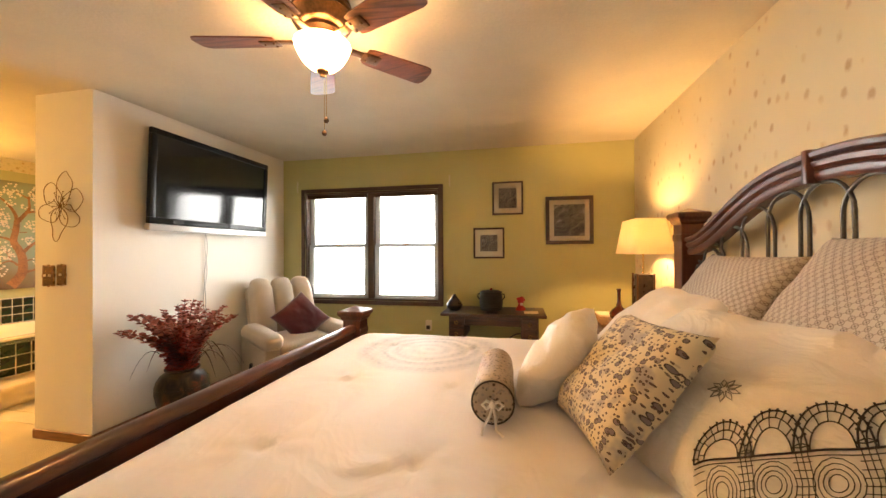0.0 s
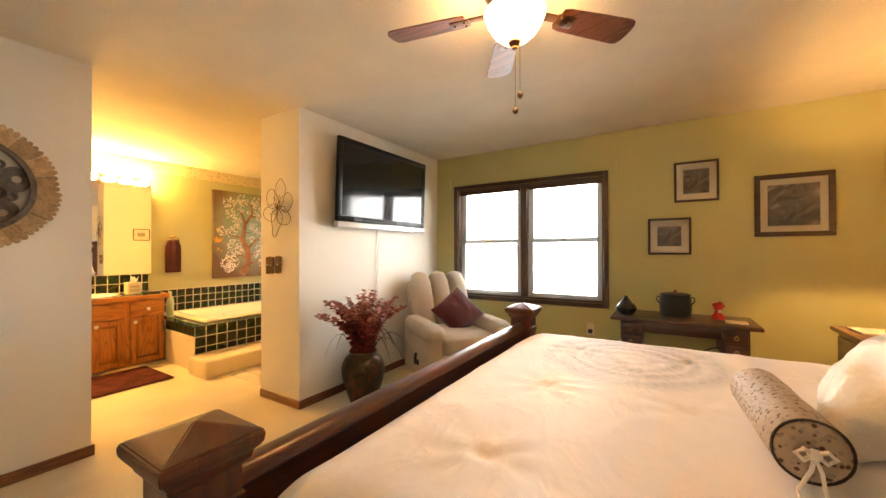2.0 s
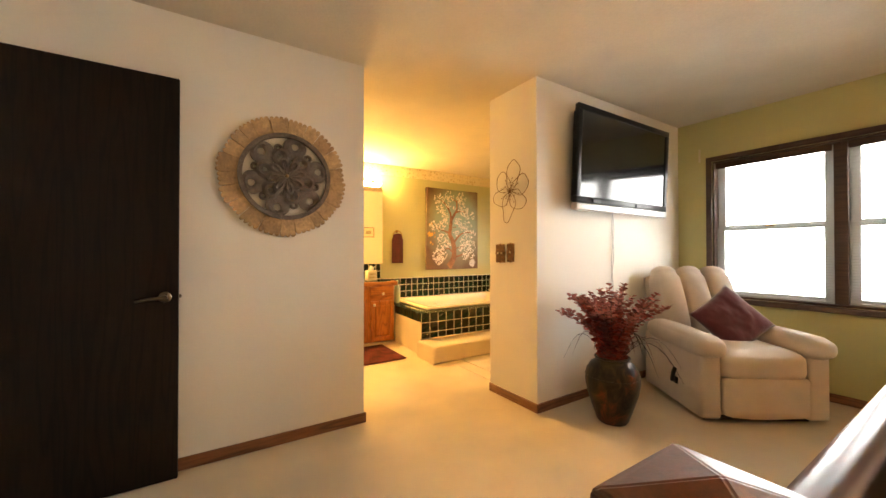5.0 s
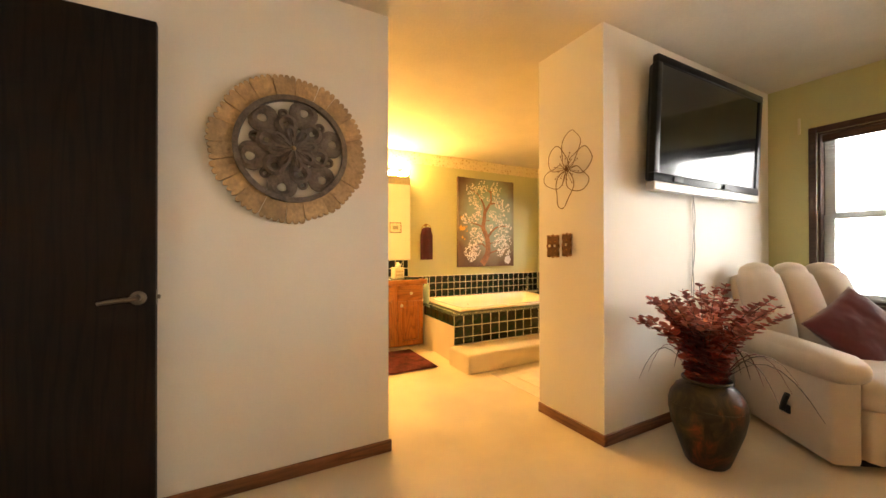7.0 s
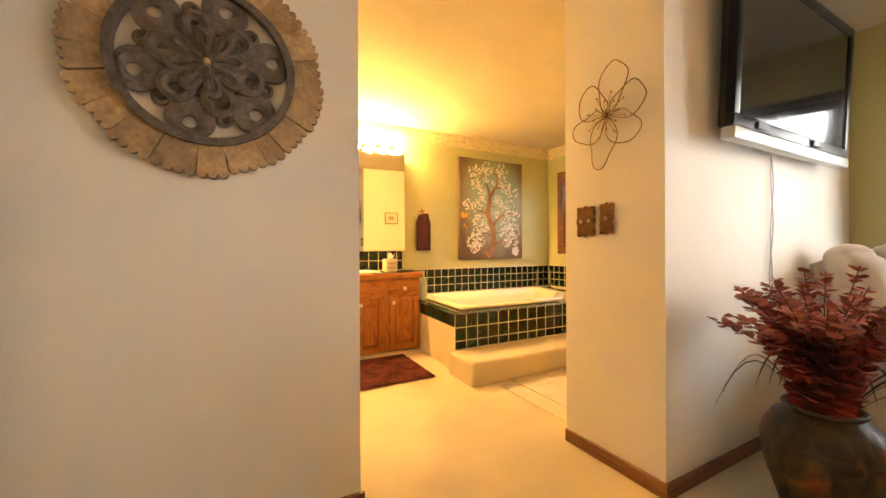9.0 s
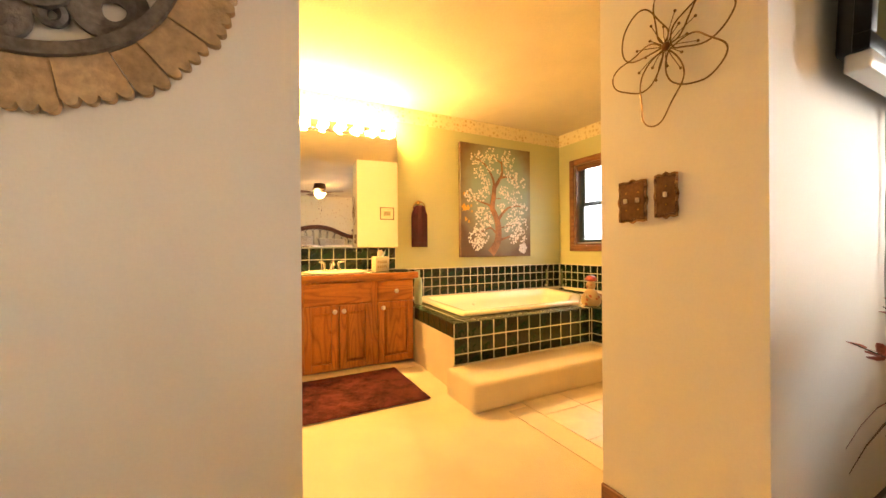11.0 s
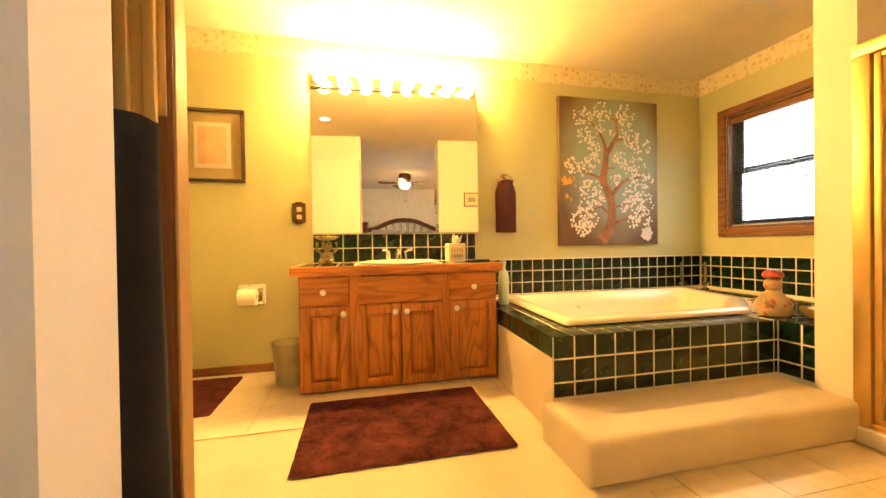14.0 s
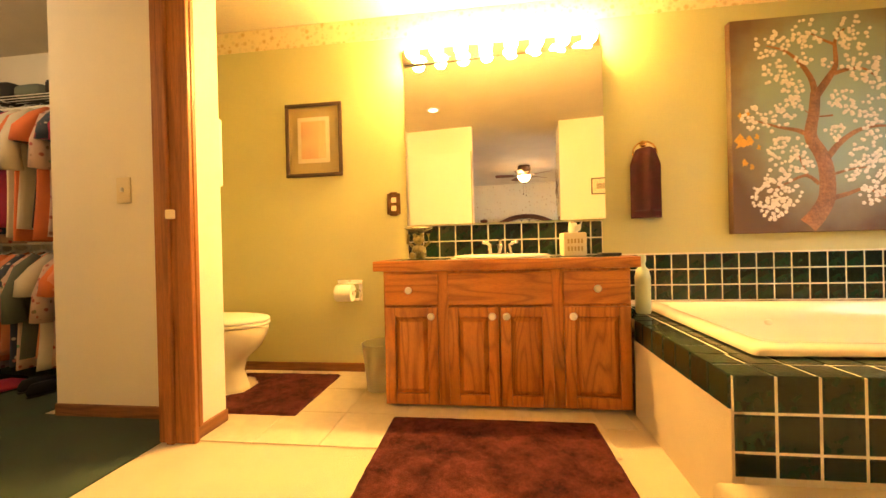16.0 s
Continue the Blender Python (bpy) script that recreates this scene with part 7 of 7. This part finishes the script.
dish = thing("glass_dish", (-3.76, 4.02, DECK + 0.003), label="amber glass dish with shells on the tub deck", category="dish")
part("bowl", lathe([(0.0, 0.0), (0.04, 0.0), (0.075, 0.03), (0.085, 0.055), (0.08, 0.055), (0.07, 0.032), (0.0, 0.006)], 26), surface("amber_glass_dish", (0.45, 0.30, 0.10), 0.15, coat=0.5, relief=0.0), dish, "", True)
for k in range(7):
    part("shell", ball((0.035 * math.cos(k * 2.2) * (k > 0), 0.035 * math.sin(k * 2.2) * (k > 0), 0.045), 0.022, 8, (1, 0.8, 0.7)), IVORY, dish, "", True)

# ---------------------------------------------------------------- bath mats
def rug(name, x0, x1, y0, y1, label, notch=None):
    bm = bmesh.new()
    nx, ny = 60, 70
    g = {}
    for i in range(nx + 1):
        for j in range(ny + 1):
            x, y = x0 + (x1 - x0) * i / nx, y0 + (y1 - y0) * j / ny
            e = min(i, nx - i, j, ny - j)
            z = 0.0085 if e == 0 else 0.020 + 0.0035 * noise.noise(Vector((x * 40, y * 40, 0))) + 0.002 * noise.noise(Vector((x * 9, y * 9, 1)))
            if e == 0:
                x += 0.004 * noise.noise(Vector((x * 15, y * 15, 3)))
                y += 0.004 * noise.noise(Vector((x * 15, y * 15, 7)))
            g[i, j] = bm.verts.new((x, y, z))
    for i in range(nx):
        for j in range(ny):
            c = (g[i, j].co + g[i + 1, j + 1].co) / 2
            if notch and notch(c.x, c.y):
                continue
            bm.faces.new((g[i, j], g[i + 1, j], g[i + 1, j + 1], g[i, j + 1]))
    bmesh.ops.delete(bm, geom=[v for v in bm.verts if not v.link_faces], context="VERTS")
    ob = solid(name, bm, RUGM, label, "rug", "maroon bath mats", smooth="all")
    return ob


rug("bath_mat", -4.435, -3.765, 1.335, 2.275, "dark maroon plush bath mat in front of the vanity")
rug("bath_mat", -5.0, -4.42, 0.06, 0.835, "dark maroon contour mat round the toilet foot", lambda x, y: abs(x + 4.74) < 0.17 - max(0.0, y - 0.28) * 1.0 and y < 0.38)

# ---------------------------------------------------------------- toilet
TX = -4.74
wc = thing("toilet", (TX, 0.1, 0), label="white porcelain toilet with closed lid", category="toilet")
def oval(cx, cy, rx, ry, z, n=32, egg=0.0):
    return [(cx + rx * math.cos(2 * math.pi * i / n), cy + ry * math.sin(2 * math.pi * i / n) * (1 + egg * math.sin(2 * math.pi * i / n)), z) for i in range(n)]
def loft(rings, cap=True):
    bm = bmesh.new()
    vs = [[bm.verts.new(p) for p in r] for r in rings]
    for a, b in zip(vs, vs[1:]):
        for i in range(len(a)):
            j = (i + 1) % len(a)
            bm.faces.new((a[i], a[j], b[j], b[i]))
    if cap:
        bm.faces.new(vs[0][::-1])
        bm.faces.new(vs[-1])
    return bm
part("pedestal", loft([oval(TX, 0.09, 0.125, 0.28, 0.001), oval(TX, 0.09, 0.118, 0.27, 0.03), oval(TX, 0.085, 0.105, 0.245, 0.12), oval(TX, 0.10, 0.115, 0.25, 0.19), oval(TX, 0.14, 0.155, 0.30, 0.27), oval(TX, 0.155, 0.18, 0.322, 0.34), oval(TX, 0.155, 0.185, 0.33, 0.385), oval(TX, 0.155, 0.18, 0.325, 0.395)]), PORCELAIN, wc, "", "all", True)
part("seat", loft([oval(TX, 0.155, 0.183, 0.33, 0.398), oval(TX, 0.155, 0.19, 0.338, 0.404), oval(TX, 0.155, 0.188, 0.336, 0.415)]), WHITE, wc, "", True, True)
part("lid", loft([oval(TX, 0.155, 0.186, 0.334, 0.419), oval(TX, 0.155, 0.190, 0.338, 0.425), oval(TX, 0.155, 0.185, 0.332, 0.437), oval(TX, 0.155, 0.15, 0.29, 0.445), oval(TX, 0.155, 0.06, 0.12, 0.449)]), WHITE, wc, "", "all", True)
tank = part("tank", one(TX - 0.22, TX + 0.22, -0.44, -0.25, 0.38, 0.74, 0.03, 3), PORCELAIN, wc, "", True, True)
part("tank_lid", one(TX - 0.23, TX + 0.23, -0.447, -0.24, 0.742, 0.775, 0.012, 3), PORCELAIN, tank, "", True, True)
part("neck", one(TX - 0.12, TX + 0.12, -0.43, -0.10, 0.25, 0.385, 0.03, 3), PORCELAIN, wc, "", True, True)
# handset on the wall end
hs = thing("wall_phone", (-4.375, 0.44, 1.0), label="white wall-mounted handset beside the toilet", category="phone")
part("handset", one(-4.40, -4.3605, 0.40, 0.50, 1.16, 1.50, 0.012, 3), WHITE, hs, "", True, True)
part("cradle", one(-4.385, -4.3605, 0.42, 0.49, 1.0, 1.159, 0.006), WHITE, hs, "", True, True)
# closet light switch
sw = thing("switch_plate", (-4.358, -0.02, 1.10), label="ivory single light switch inside the closet", category="switch plate")
part("plate", one(-4.3595, -4.352, -0.06, 0.02, 1.095, 1.225, 0.003), IVORY, sw, "", True, True)
part("toggle", one(-4.352, -4.338, -0.025, -0.015, 1.15, 1.172, 0.002), WHITE, sw, "", True, True)

# ---------------------------------------------------------------- shower
shw = thing("shower_enclosure", (-3.01, 3.71, 0), label="brass-framed shower with obscure glass door and white curb", category="shower", kind="structure")
part("curb", one(-3.460, -2.624, 3.70, 3.80, 0.0, 0.075, 0.012, 3), PORCELAIN, shw, "white shower curb", True, True)
part("frame", boxes((-3.460, -3.402, 3.72, 3.765, 0.076, 1.665), (-2.66, -2.624, 3.72, 3.765, 0.076, 1.665), (-3.460, -2.624, 3.715, 3.77, 1.665, 1.72), (-3.402, -2.66, 3.72, 3.765, 0.076, 0.10), bevel=0.004), BRASSDULL, shw, "brass frame", True, True)
dd = part("door_frame", boxes((-3.395, -3.372, 3.73, 3.755, 0.105, 1.66), (-2.69, -2.667, 3.73, 3.755, 0.105, 1.66), (-3.372, -2.69, 3.73, 3.755, 1.64, 1.66), (-3.372, -2.69, 3.73, 3.755, 0.105, 0.125), bevel=0.003), BRASSDULL, shw, "brass door frame", True, True)
g = part("obscure_glass", one(-3.372, -2.69, 3.740, 3.745, 0.125, 1.64), FROST, dd, "amber-tinted obscure glass", False, True)
g.visible_shadow = False
structure("wall_shower_lining", boxes((-3.457, -2.63, 4.70, 4.725, 0.0, CEIL - 0.004), (-2.63, -2.623, 3.81, 4.725, 0.0, CEIL - 0.004)), PORCELAIN, "cream shower wall lining")
solid("shower_tray", one(-3.459, -2.632, 3.802, 4.698, 0.0, 0.04, 0.008), PORCELAIN, "white shower tray floor", "shower tray", kind="structure")

# ---------------------------------------------------------------- closet: rods, shelves, clothes, shoes
def rack(z, name_label):
    r = thing("closet_shelf", (-4.82, -1.35, z), label=name_label, category="shelf", group="closet shelves")
    part("rod", tube([(-4.86, -2.28, z), (-4.86, -0.57, z)], 0.012, 10), WHITE, r, "white hanging rod", True, True)
    for k in range(9):
        x = -5.08 + k * 0.035
        part("wire", tube([(x, -2.28, z + 0.06), (x, -0.57, z + 0.06)], 0.003, 5), WHITE, r, "", False, True)
    for y in (-2.1, -1.5, -0.9, -0.6):
        part("bracket", tube([(-5.09, y, z - 0.16), (-4.86, y, z), (-4.80, y, z + 0.06), (-5.09, y, z + 0.06)], 0.004, 6), WHITE, r, "", True, True)
rack(1.86, "white wire closet shelf with hanging rod above")
rack(0.93, "white wire closet shelf with lower hanging rod")


def garment(seed, length, sleeve):
    """A shirt on a hanger, hung at the origin, its width along x."""
    rnd = random.Random(seed)
    bm = bmesh.new()
    rows = []
    for i in range(13):
        f = i / 12
        z = -0.06 - length * f
        w = 0.07 + 0.14 * min(1, f * 7) - 0.015 * math.sin(f * 3) + 0.02 * f
        row = []
        for j in range(24):
            a = 2 * math.pi * j / 24
            d = (0.018 + 0.016 * f) * (1 + 0.35 * math.sin(a * 5 + seed) * f)
            row.append(bm.verts.new((w * math.cos(a), d * math.sin(a) + 0.008 * math.sin(f * 5 + seed), z - (0.05 * abs(math.cos(a)) if i == 0 else 0))))
        rows.append(row)
    for a, b in zip(rows, rows[1:]):
        for j in range(24):
            k = (j + 1) % 24
            bm.faces.new((a[j], a[k], b[k], b[j]))
    bm.faces.new(rows[0])
    bm.faces.new(rows[-1][::-1])
    for s in (-1, 1):
        tube([(s * 0.13, 0, -0.10), (s * 0.21, 0.01, -0.17), (s * (0.25 + 0.02 * rnd.random()), 0.012, -0.17 - sleeve * 0.5), (s * (0.25 + 0.02 * rnd.random()), 0.005, -0.17 - sleeve)], lambda f: 0.035 + 0.02 * f, 10, bm=bm)
    return bm


CLOTH = [surface("orange_cotton", (0.62, 0.16, 0.06), 0.85, fine=250), surface("white_knit", (0.60, 0.55, 0.47), 0.85, fine=250), surface("magenta_jersey", (0.38, 0.03, 0.10), 0.85, fine=250), surface("black_jersey", (0.012, 0.011, 0.012), 0.9, fine=250),
         spotted("navy_floral_print", (0.02, 0.035, 0.07), (0.50, 0.45, 0.38), 26.0, 0.22, 0.1, 1.0, mark2=(0.4, 0.1, 0.12)), spotted("pink_floral_print", (0.55, 0.38, 0.32), (0.35, 0.06, 0.08), 24.0, 0.22, 0.1, 1.0, mark2=(0.1, 0.25, 0.16)), surface("coral_cotton", (0.65, 0.24, 0.14), 0.85, fine=250), surface("grey_green_jersey", (0.10, 0.12, 0.10), 0.85, fine=250)]
WORDS = ["orange cotton shirt", "cream white knit top", "magenta jersey top", "black jersey top", "navy floral print blouse", "pink floral print blouse", "coral cotton shirt", "grey-green jersey top"]
for lvl, z, n, ln, order in ((0, 1.86, 26, 0.82, (0, 1, 2, 4, 5, 0, 3, 1)), (1, 0.93, 26, 0.70, (5, 4, 6, 0, 5, 1, 6, 7))):
    for k in range(n):
        y = -0.64 - k * 0.060
        c = order[k % 8]
        g = thing("hanging_shirt", (-4.86 + 0.01 * math.sin(k * 3), y, z), turn=6 * math.sin(k * 2.3), label=WORDS[c] + " on a white hanger in the closet", category="shirt", group="clothes in the closet")
        part("garment", garment(k + lvl * 31, ln + 0.05 * math.sin(k * 1.7), 0.16 + 0.16 * (k % 3 == 1)), CLOTH[c], g, "", "all")
        bm = tube([(0.17, 0, -0.125), (0.0, 0, -0.045), (-0.17, 0, -0.125), (0.17, 0, -0.125)], 0.004, 6)
        tube([(0, 0, -0.045), (0, 0, -0.015), (0.016, 0, 0.0), (0.012, 0, 0.016), (-0.004, 0, 0.018)], 0.0025, 6, bm=bm)
        part("hanger", bm, WHITE, g, "white hanger", True)
for k in range(5):
    bm = soft(-5.06, -4.83, -0.92 - k * 0.24, -0.70 - k * 0.24, 1.925, 2.02 + 0.03 * (k % 2), 0.04, k, 0.01)
    solid("folded_clothes", bm, CLOTH[3 if k % 2 else 7], "dark folded clothes on the closet shelf", "clothes", "folded clothes", smooth="all")
for k in range(6):
    x, y = -4.70 + 0.06 * (k % 2), -0.72 - k * 0.15
    sh = thing("shoe", (x, y, 0.001), turn=80 + 8 * math.sin(k), label="dark low shoe on the closet floor", category="shoe", group="shoes in the closet")
    part("upper", loft([oval(0, 0, 0.034, 0.115, 0.016), oval(0, -0.005, 0.036, 0.118, 0.035), oval(0, -0.03, 0.03, 0.085, 0.06), oval(0, -0.045, 0.024, 0.055, 0.08)]), CLOTH[3] if k % 3 else CLOTH[2], sh, "", "all")
    part("sole", loft([oval(0, 0, 0.036, 0.12, 0.0), oval(0, 0, 0.037, 0.122, 0.015)]), BLACKMATT, sh, "", True)

# ---------------------------------------------------------------- tiles, piece by piece
TILE = 0.0945
DT = 0.108   # larger tiles on the platform
def tile_mesh(name, w, h, d, material, soft_edge=0.0035):
    bm = one(-w / 2, w / 2, -d, 0, -h / 2, h / 2)
    es = [e for e in bm.edges if all(v.co.y < -d / 2 for v in e.verts)]
    bmesh.ops.bevel(bm, geom=es, offset=soft_edge, segments=1, affect="EDGES")
    return finish(name, bm, material, False)


def lay(parent, mesh, name, m):
    o = new(name, mesh)
    o.parent = parent
    o.matrix_basis = FRAMES[parent].inverted() @ m
    return o


random.seed(21)
G = 0.008


def run(parent, start, along, up, length, height, material=GREENTILE, pitch=TILE, depth=0.007, name="tile", from_top=True):
    """Rows of tiles from start along one way and up another, faces towards along cross up."""
    a, u = Vector(along).normalized(), Vector(up).normalized()
    out = a.cross(u)
    basis = Matrix((a, -out, u)).transposed().to_4x4()
    cols, rows = [], []
    x = 0.0
    while x < length - 0.02:
        w = min(pitch, length - x)
        cols.append((x, w))
        x += pitch
    z = 0.0
    while z < height - 0.015:
        h = min(pitch, height - z)
        rows.append((z, h))
        z += pitch
    cache = {}
    for z, h in rows:
        zz = height - z - h / 2 if from_top else z + h / 2
        for x, w in cols:
            key = (round(w, 3), round(h, 3))
            if key not in cache:
                cache[key] = tile_mesh(name, w - G, h - G, depth, material)
            jit = Matrix.Rotation(random.uniform(-0.004, 0.004), 4, "X") @ Matrix.Rotation(random.uniform(-0.004, 0.004), 4, "Z")
            lay(parent, cache[key], name, Matrix.Translation(Vector(start) - out * 0.003 + a * (x + w / 2) + u * zz) @ basis @ jit)


def grout_wall(name, bm, label):
    return tagged(solid(name, bm, GROUT), label, "tile splashback", kind="structure")


gw = grout_wall("tile_splash_west", one(-5.089, -5.083, 2.54, 4.722, DECK - 0.003, 0.764), "dark green square tiles behind the tub")
run(gw, (-5.083, 2.54, 0.475), (0, 1, 0), (0, 0, 1), 2.175, 0.2835)
gn = grout_wall("tile_splash_north", one(-5.082, -3.634, 4.723, 4.729, DECK - 0.003, 0.764), "dark green square tiles under the window")
run(gn, (-5.076, 4.723, 0.475), (1, 0, 0), (0, 0, 1), 1.44, 0.2835)
gv = grout_wall("tile_splash_vanity", one(-5.089, -5.083, 1.284, 2.52, VZ - 0.002, 0.978), "dark green square tiles behind the washbasin")
run(gv, (-5.083, 1.284, VZ), (0, 1, 0), (0, 0, 1), 1.236, 0.212, pitch=0.106)
run(plat, (FX, FY + 0.002, 0.176), (0, 1, 0), (0, 0, 1), RY - FY - 0.004, DECK - 0.172, pitch=DT)
run(plat, (FX, RY, 0.176), (1, 0, 0), (0, 0, 1), 0.168, DECK - 0.172, pitch=DT)
sd = Vector((0.763, -0.040, 0))
run(plat, (-4.563, 2.503, DECK - 0.104), sd, (0, 0, 1), 0.762, 0.108, pitch=DT)
tile_up = tile_mesh("tile", TILE - G, TILE - G, 0.007, GREENTILE)
flat = Matrix.Rotation(radians(-90), 4, "X")
tile_deck = tile_mesh("tile", DT - G, DT - G, 0.007, GREENTILE)
for j in range(12):
    for i in range(2):
        lay(plat, tile_deck, "tile", Matrix.Translation((FX - DT * (i + 0.5), FY + 0.002 + DT * (j + 0.5), DECK - 0.0083)) @ flat)
skew = Matrix.Rotation(-math.atan2(0.040, 0.763), 4, "Z")
for i in range(2, 11):
    for j in range(2):
        base = Vector((FX, FY + 0.002, DECK - 0.0083)) + Vector((-0.9986, 0.0523, 0)) * DT * (i + 0.5) + Vector((0.0523, 0.9986, 0)) * DT * (j + 0.5)
        if base.x > -5.04:
            lay(plat, tile_deck, "tile", Matrix.Translation(base) @ skew @ flat)
for i in range(15):
    for j in range(10):
        x, y = -3.638 - TILE * (i + 0.5), RY + 0.004 + TILE * (j + 0.5)
        if y > 4.68 or x < -5.04:
            continue
        if x > -3.95 or y > 4.42 or (y - 3.84) > (-3.97 - x) * 1.17 + 0.09:
            lay(plat, tile_up, "tile", Matrix.Translation((x, y, DECK - 0.0083)) @ flat)
# countertop tiles
ct = tile_mesh("tile", 0.106 - G, 0.106 - G, 0.006, GREENTILE)
for i in range(4):
    for j in range(11):
        x, y = VX - 0.06 - 0.106 * i - 0.003, 1.242 + 0.115 * (j + 0.5)
        if x < -5.03 or ((x + 4.83) / 0.26) ** 2 + ((y - 1.885) / 0.34) ** 2 < 1:
            continue
        lay(counter, ct, "tile", Matrix.Translation((x, y, VZ - 0.006)) @ flat)
# stone floor tiles by the toilet and before the shower
FT = 0.305
big = tile_mesh("floor_tile", FT - 0.003, FT - 0.003, 0.006, MARBLE, 0.001)
fa = solid("floor_tiles_toilet", one(-5.085, -4.41, -0.445, 2.45, 0.0, 0.003), FLOORGROUT, "beige marble floor tiles by toilet and vanity", "floor", kind="structure")
for i in range(3):
    for j in range(10):
        x, y = -5.085 + FT * (i + 0.5), -0.445 + FT * (j + 0.5)
        if y > 2.4 or (i == 2 and y < 0.56):
            continue
        lay(fa, big, "floor_tile", Matrix.Translation((x if i < 2 else x, y, 0.0025)) @ flat)
fb = solid("floor_tiles_shower", one(-3.39, -2.626, 2.60, 3.66, 0.0, 0.003), FLOORGROUT, "beige marble floor tiles before the shower", "floor", kind="structure")
for i in range(3):
    for j in range(3):
        x, y = -2.63 - FT * (i + 0.5), 3.655 - FT * (j + 0.5)
        if x - FT / 2 < -3.56:
            continue
        lay(fb, big, "floor_tile", Matrix.Translation((x, y, 0.0025)) @ flat)
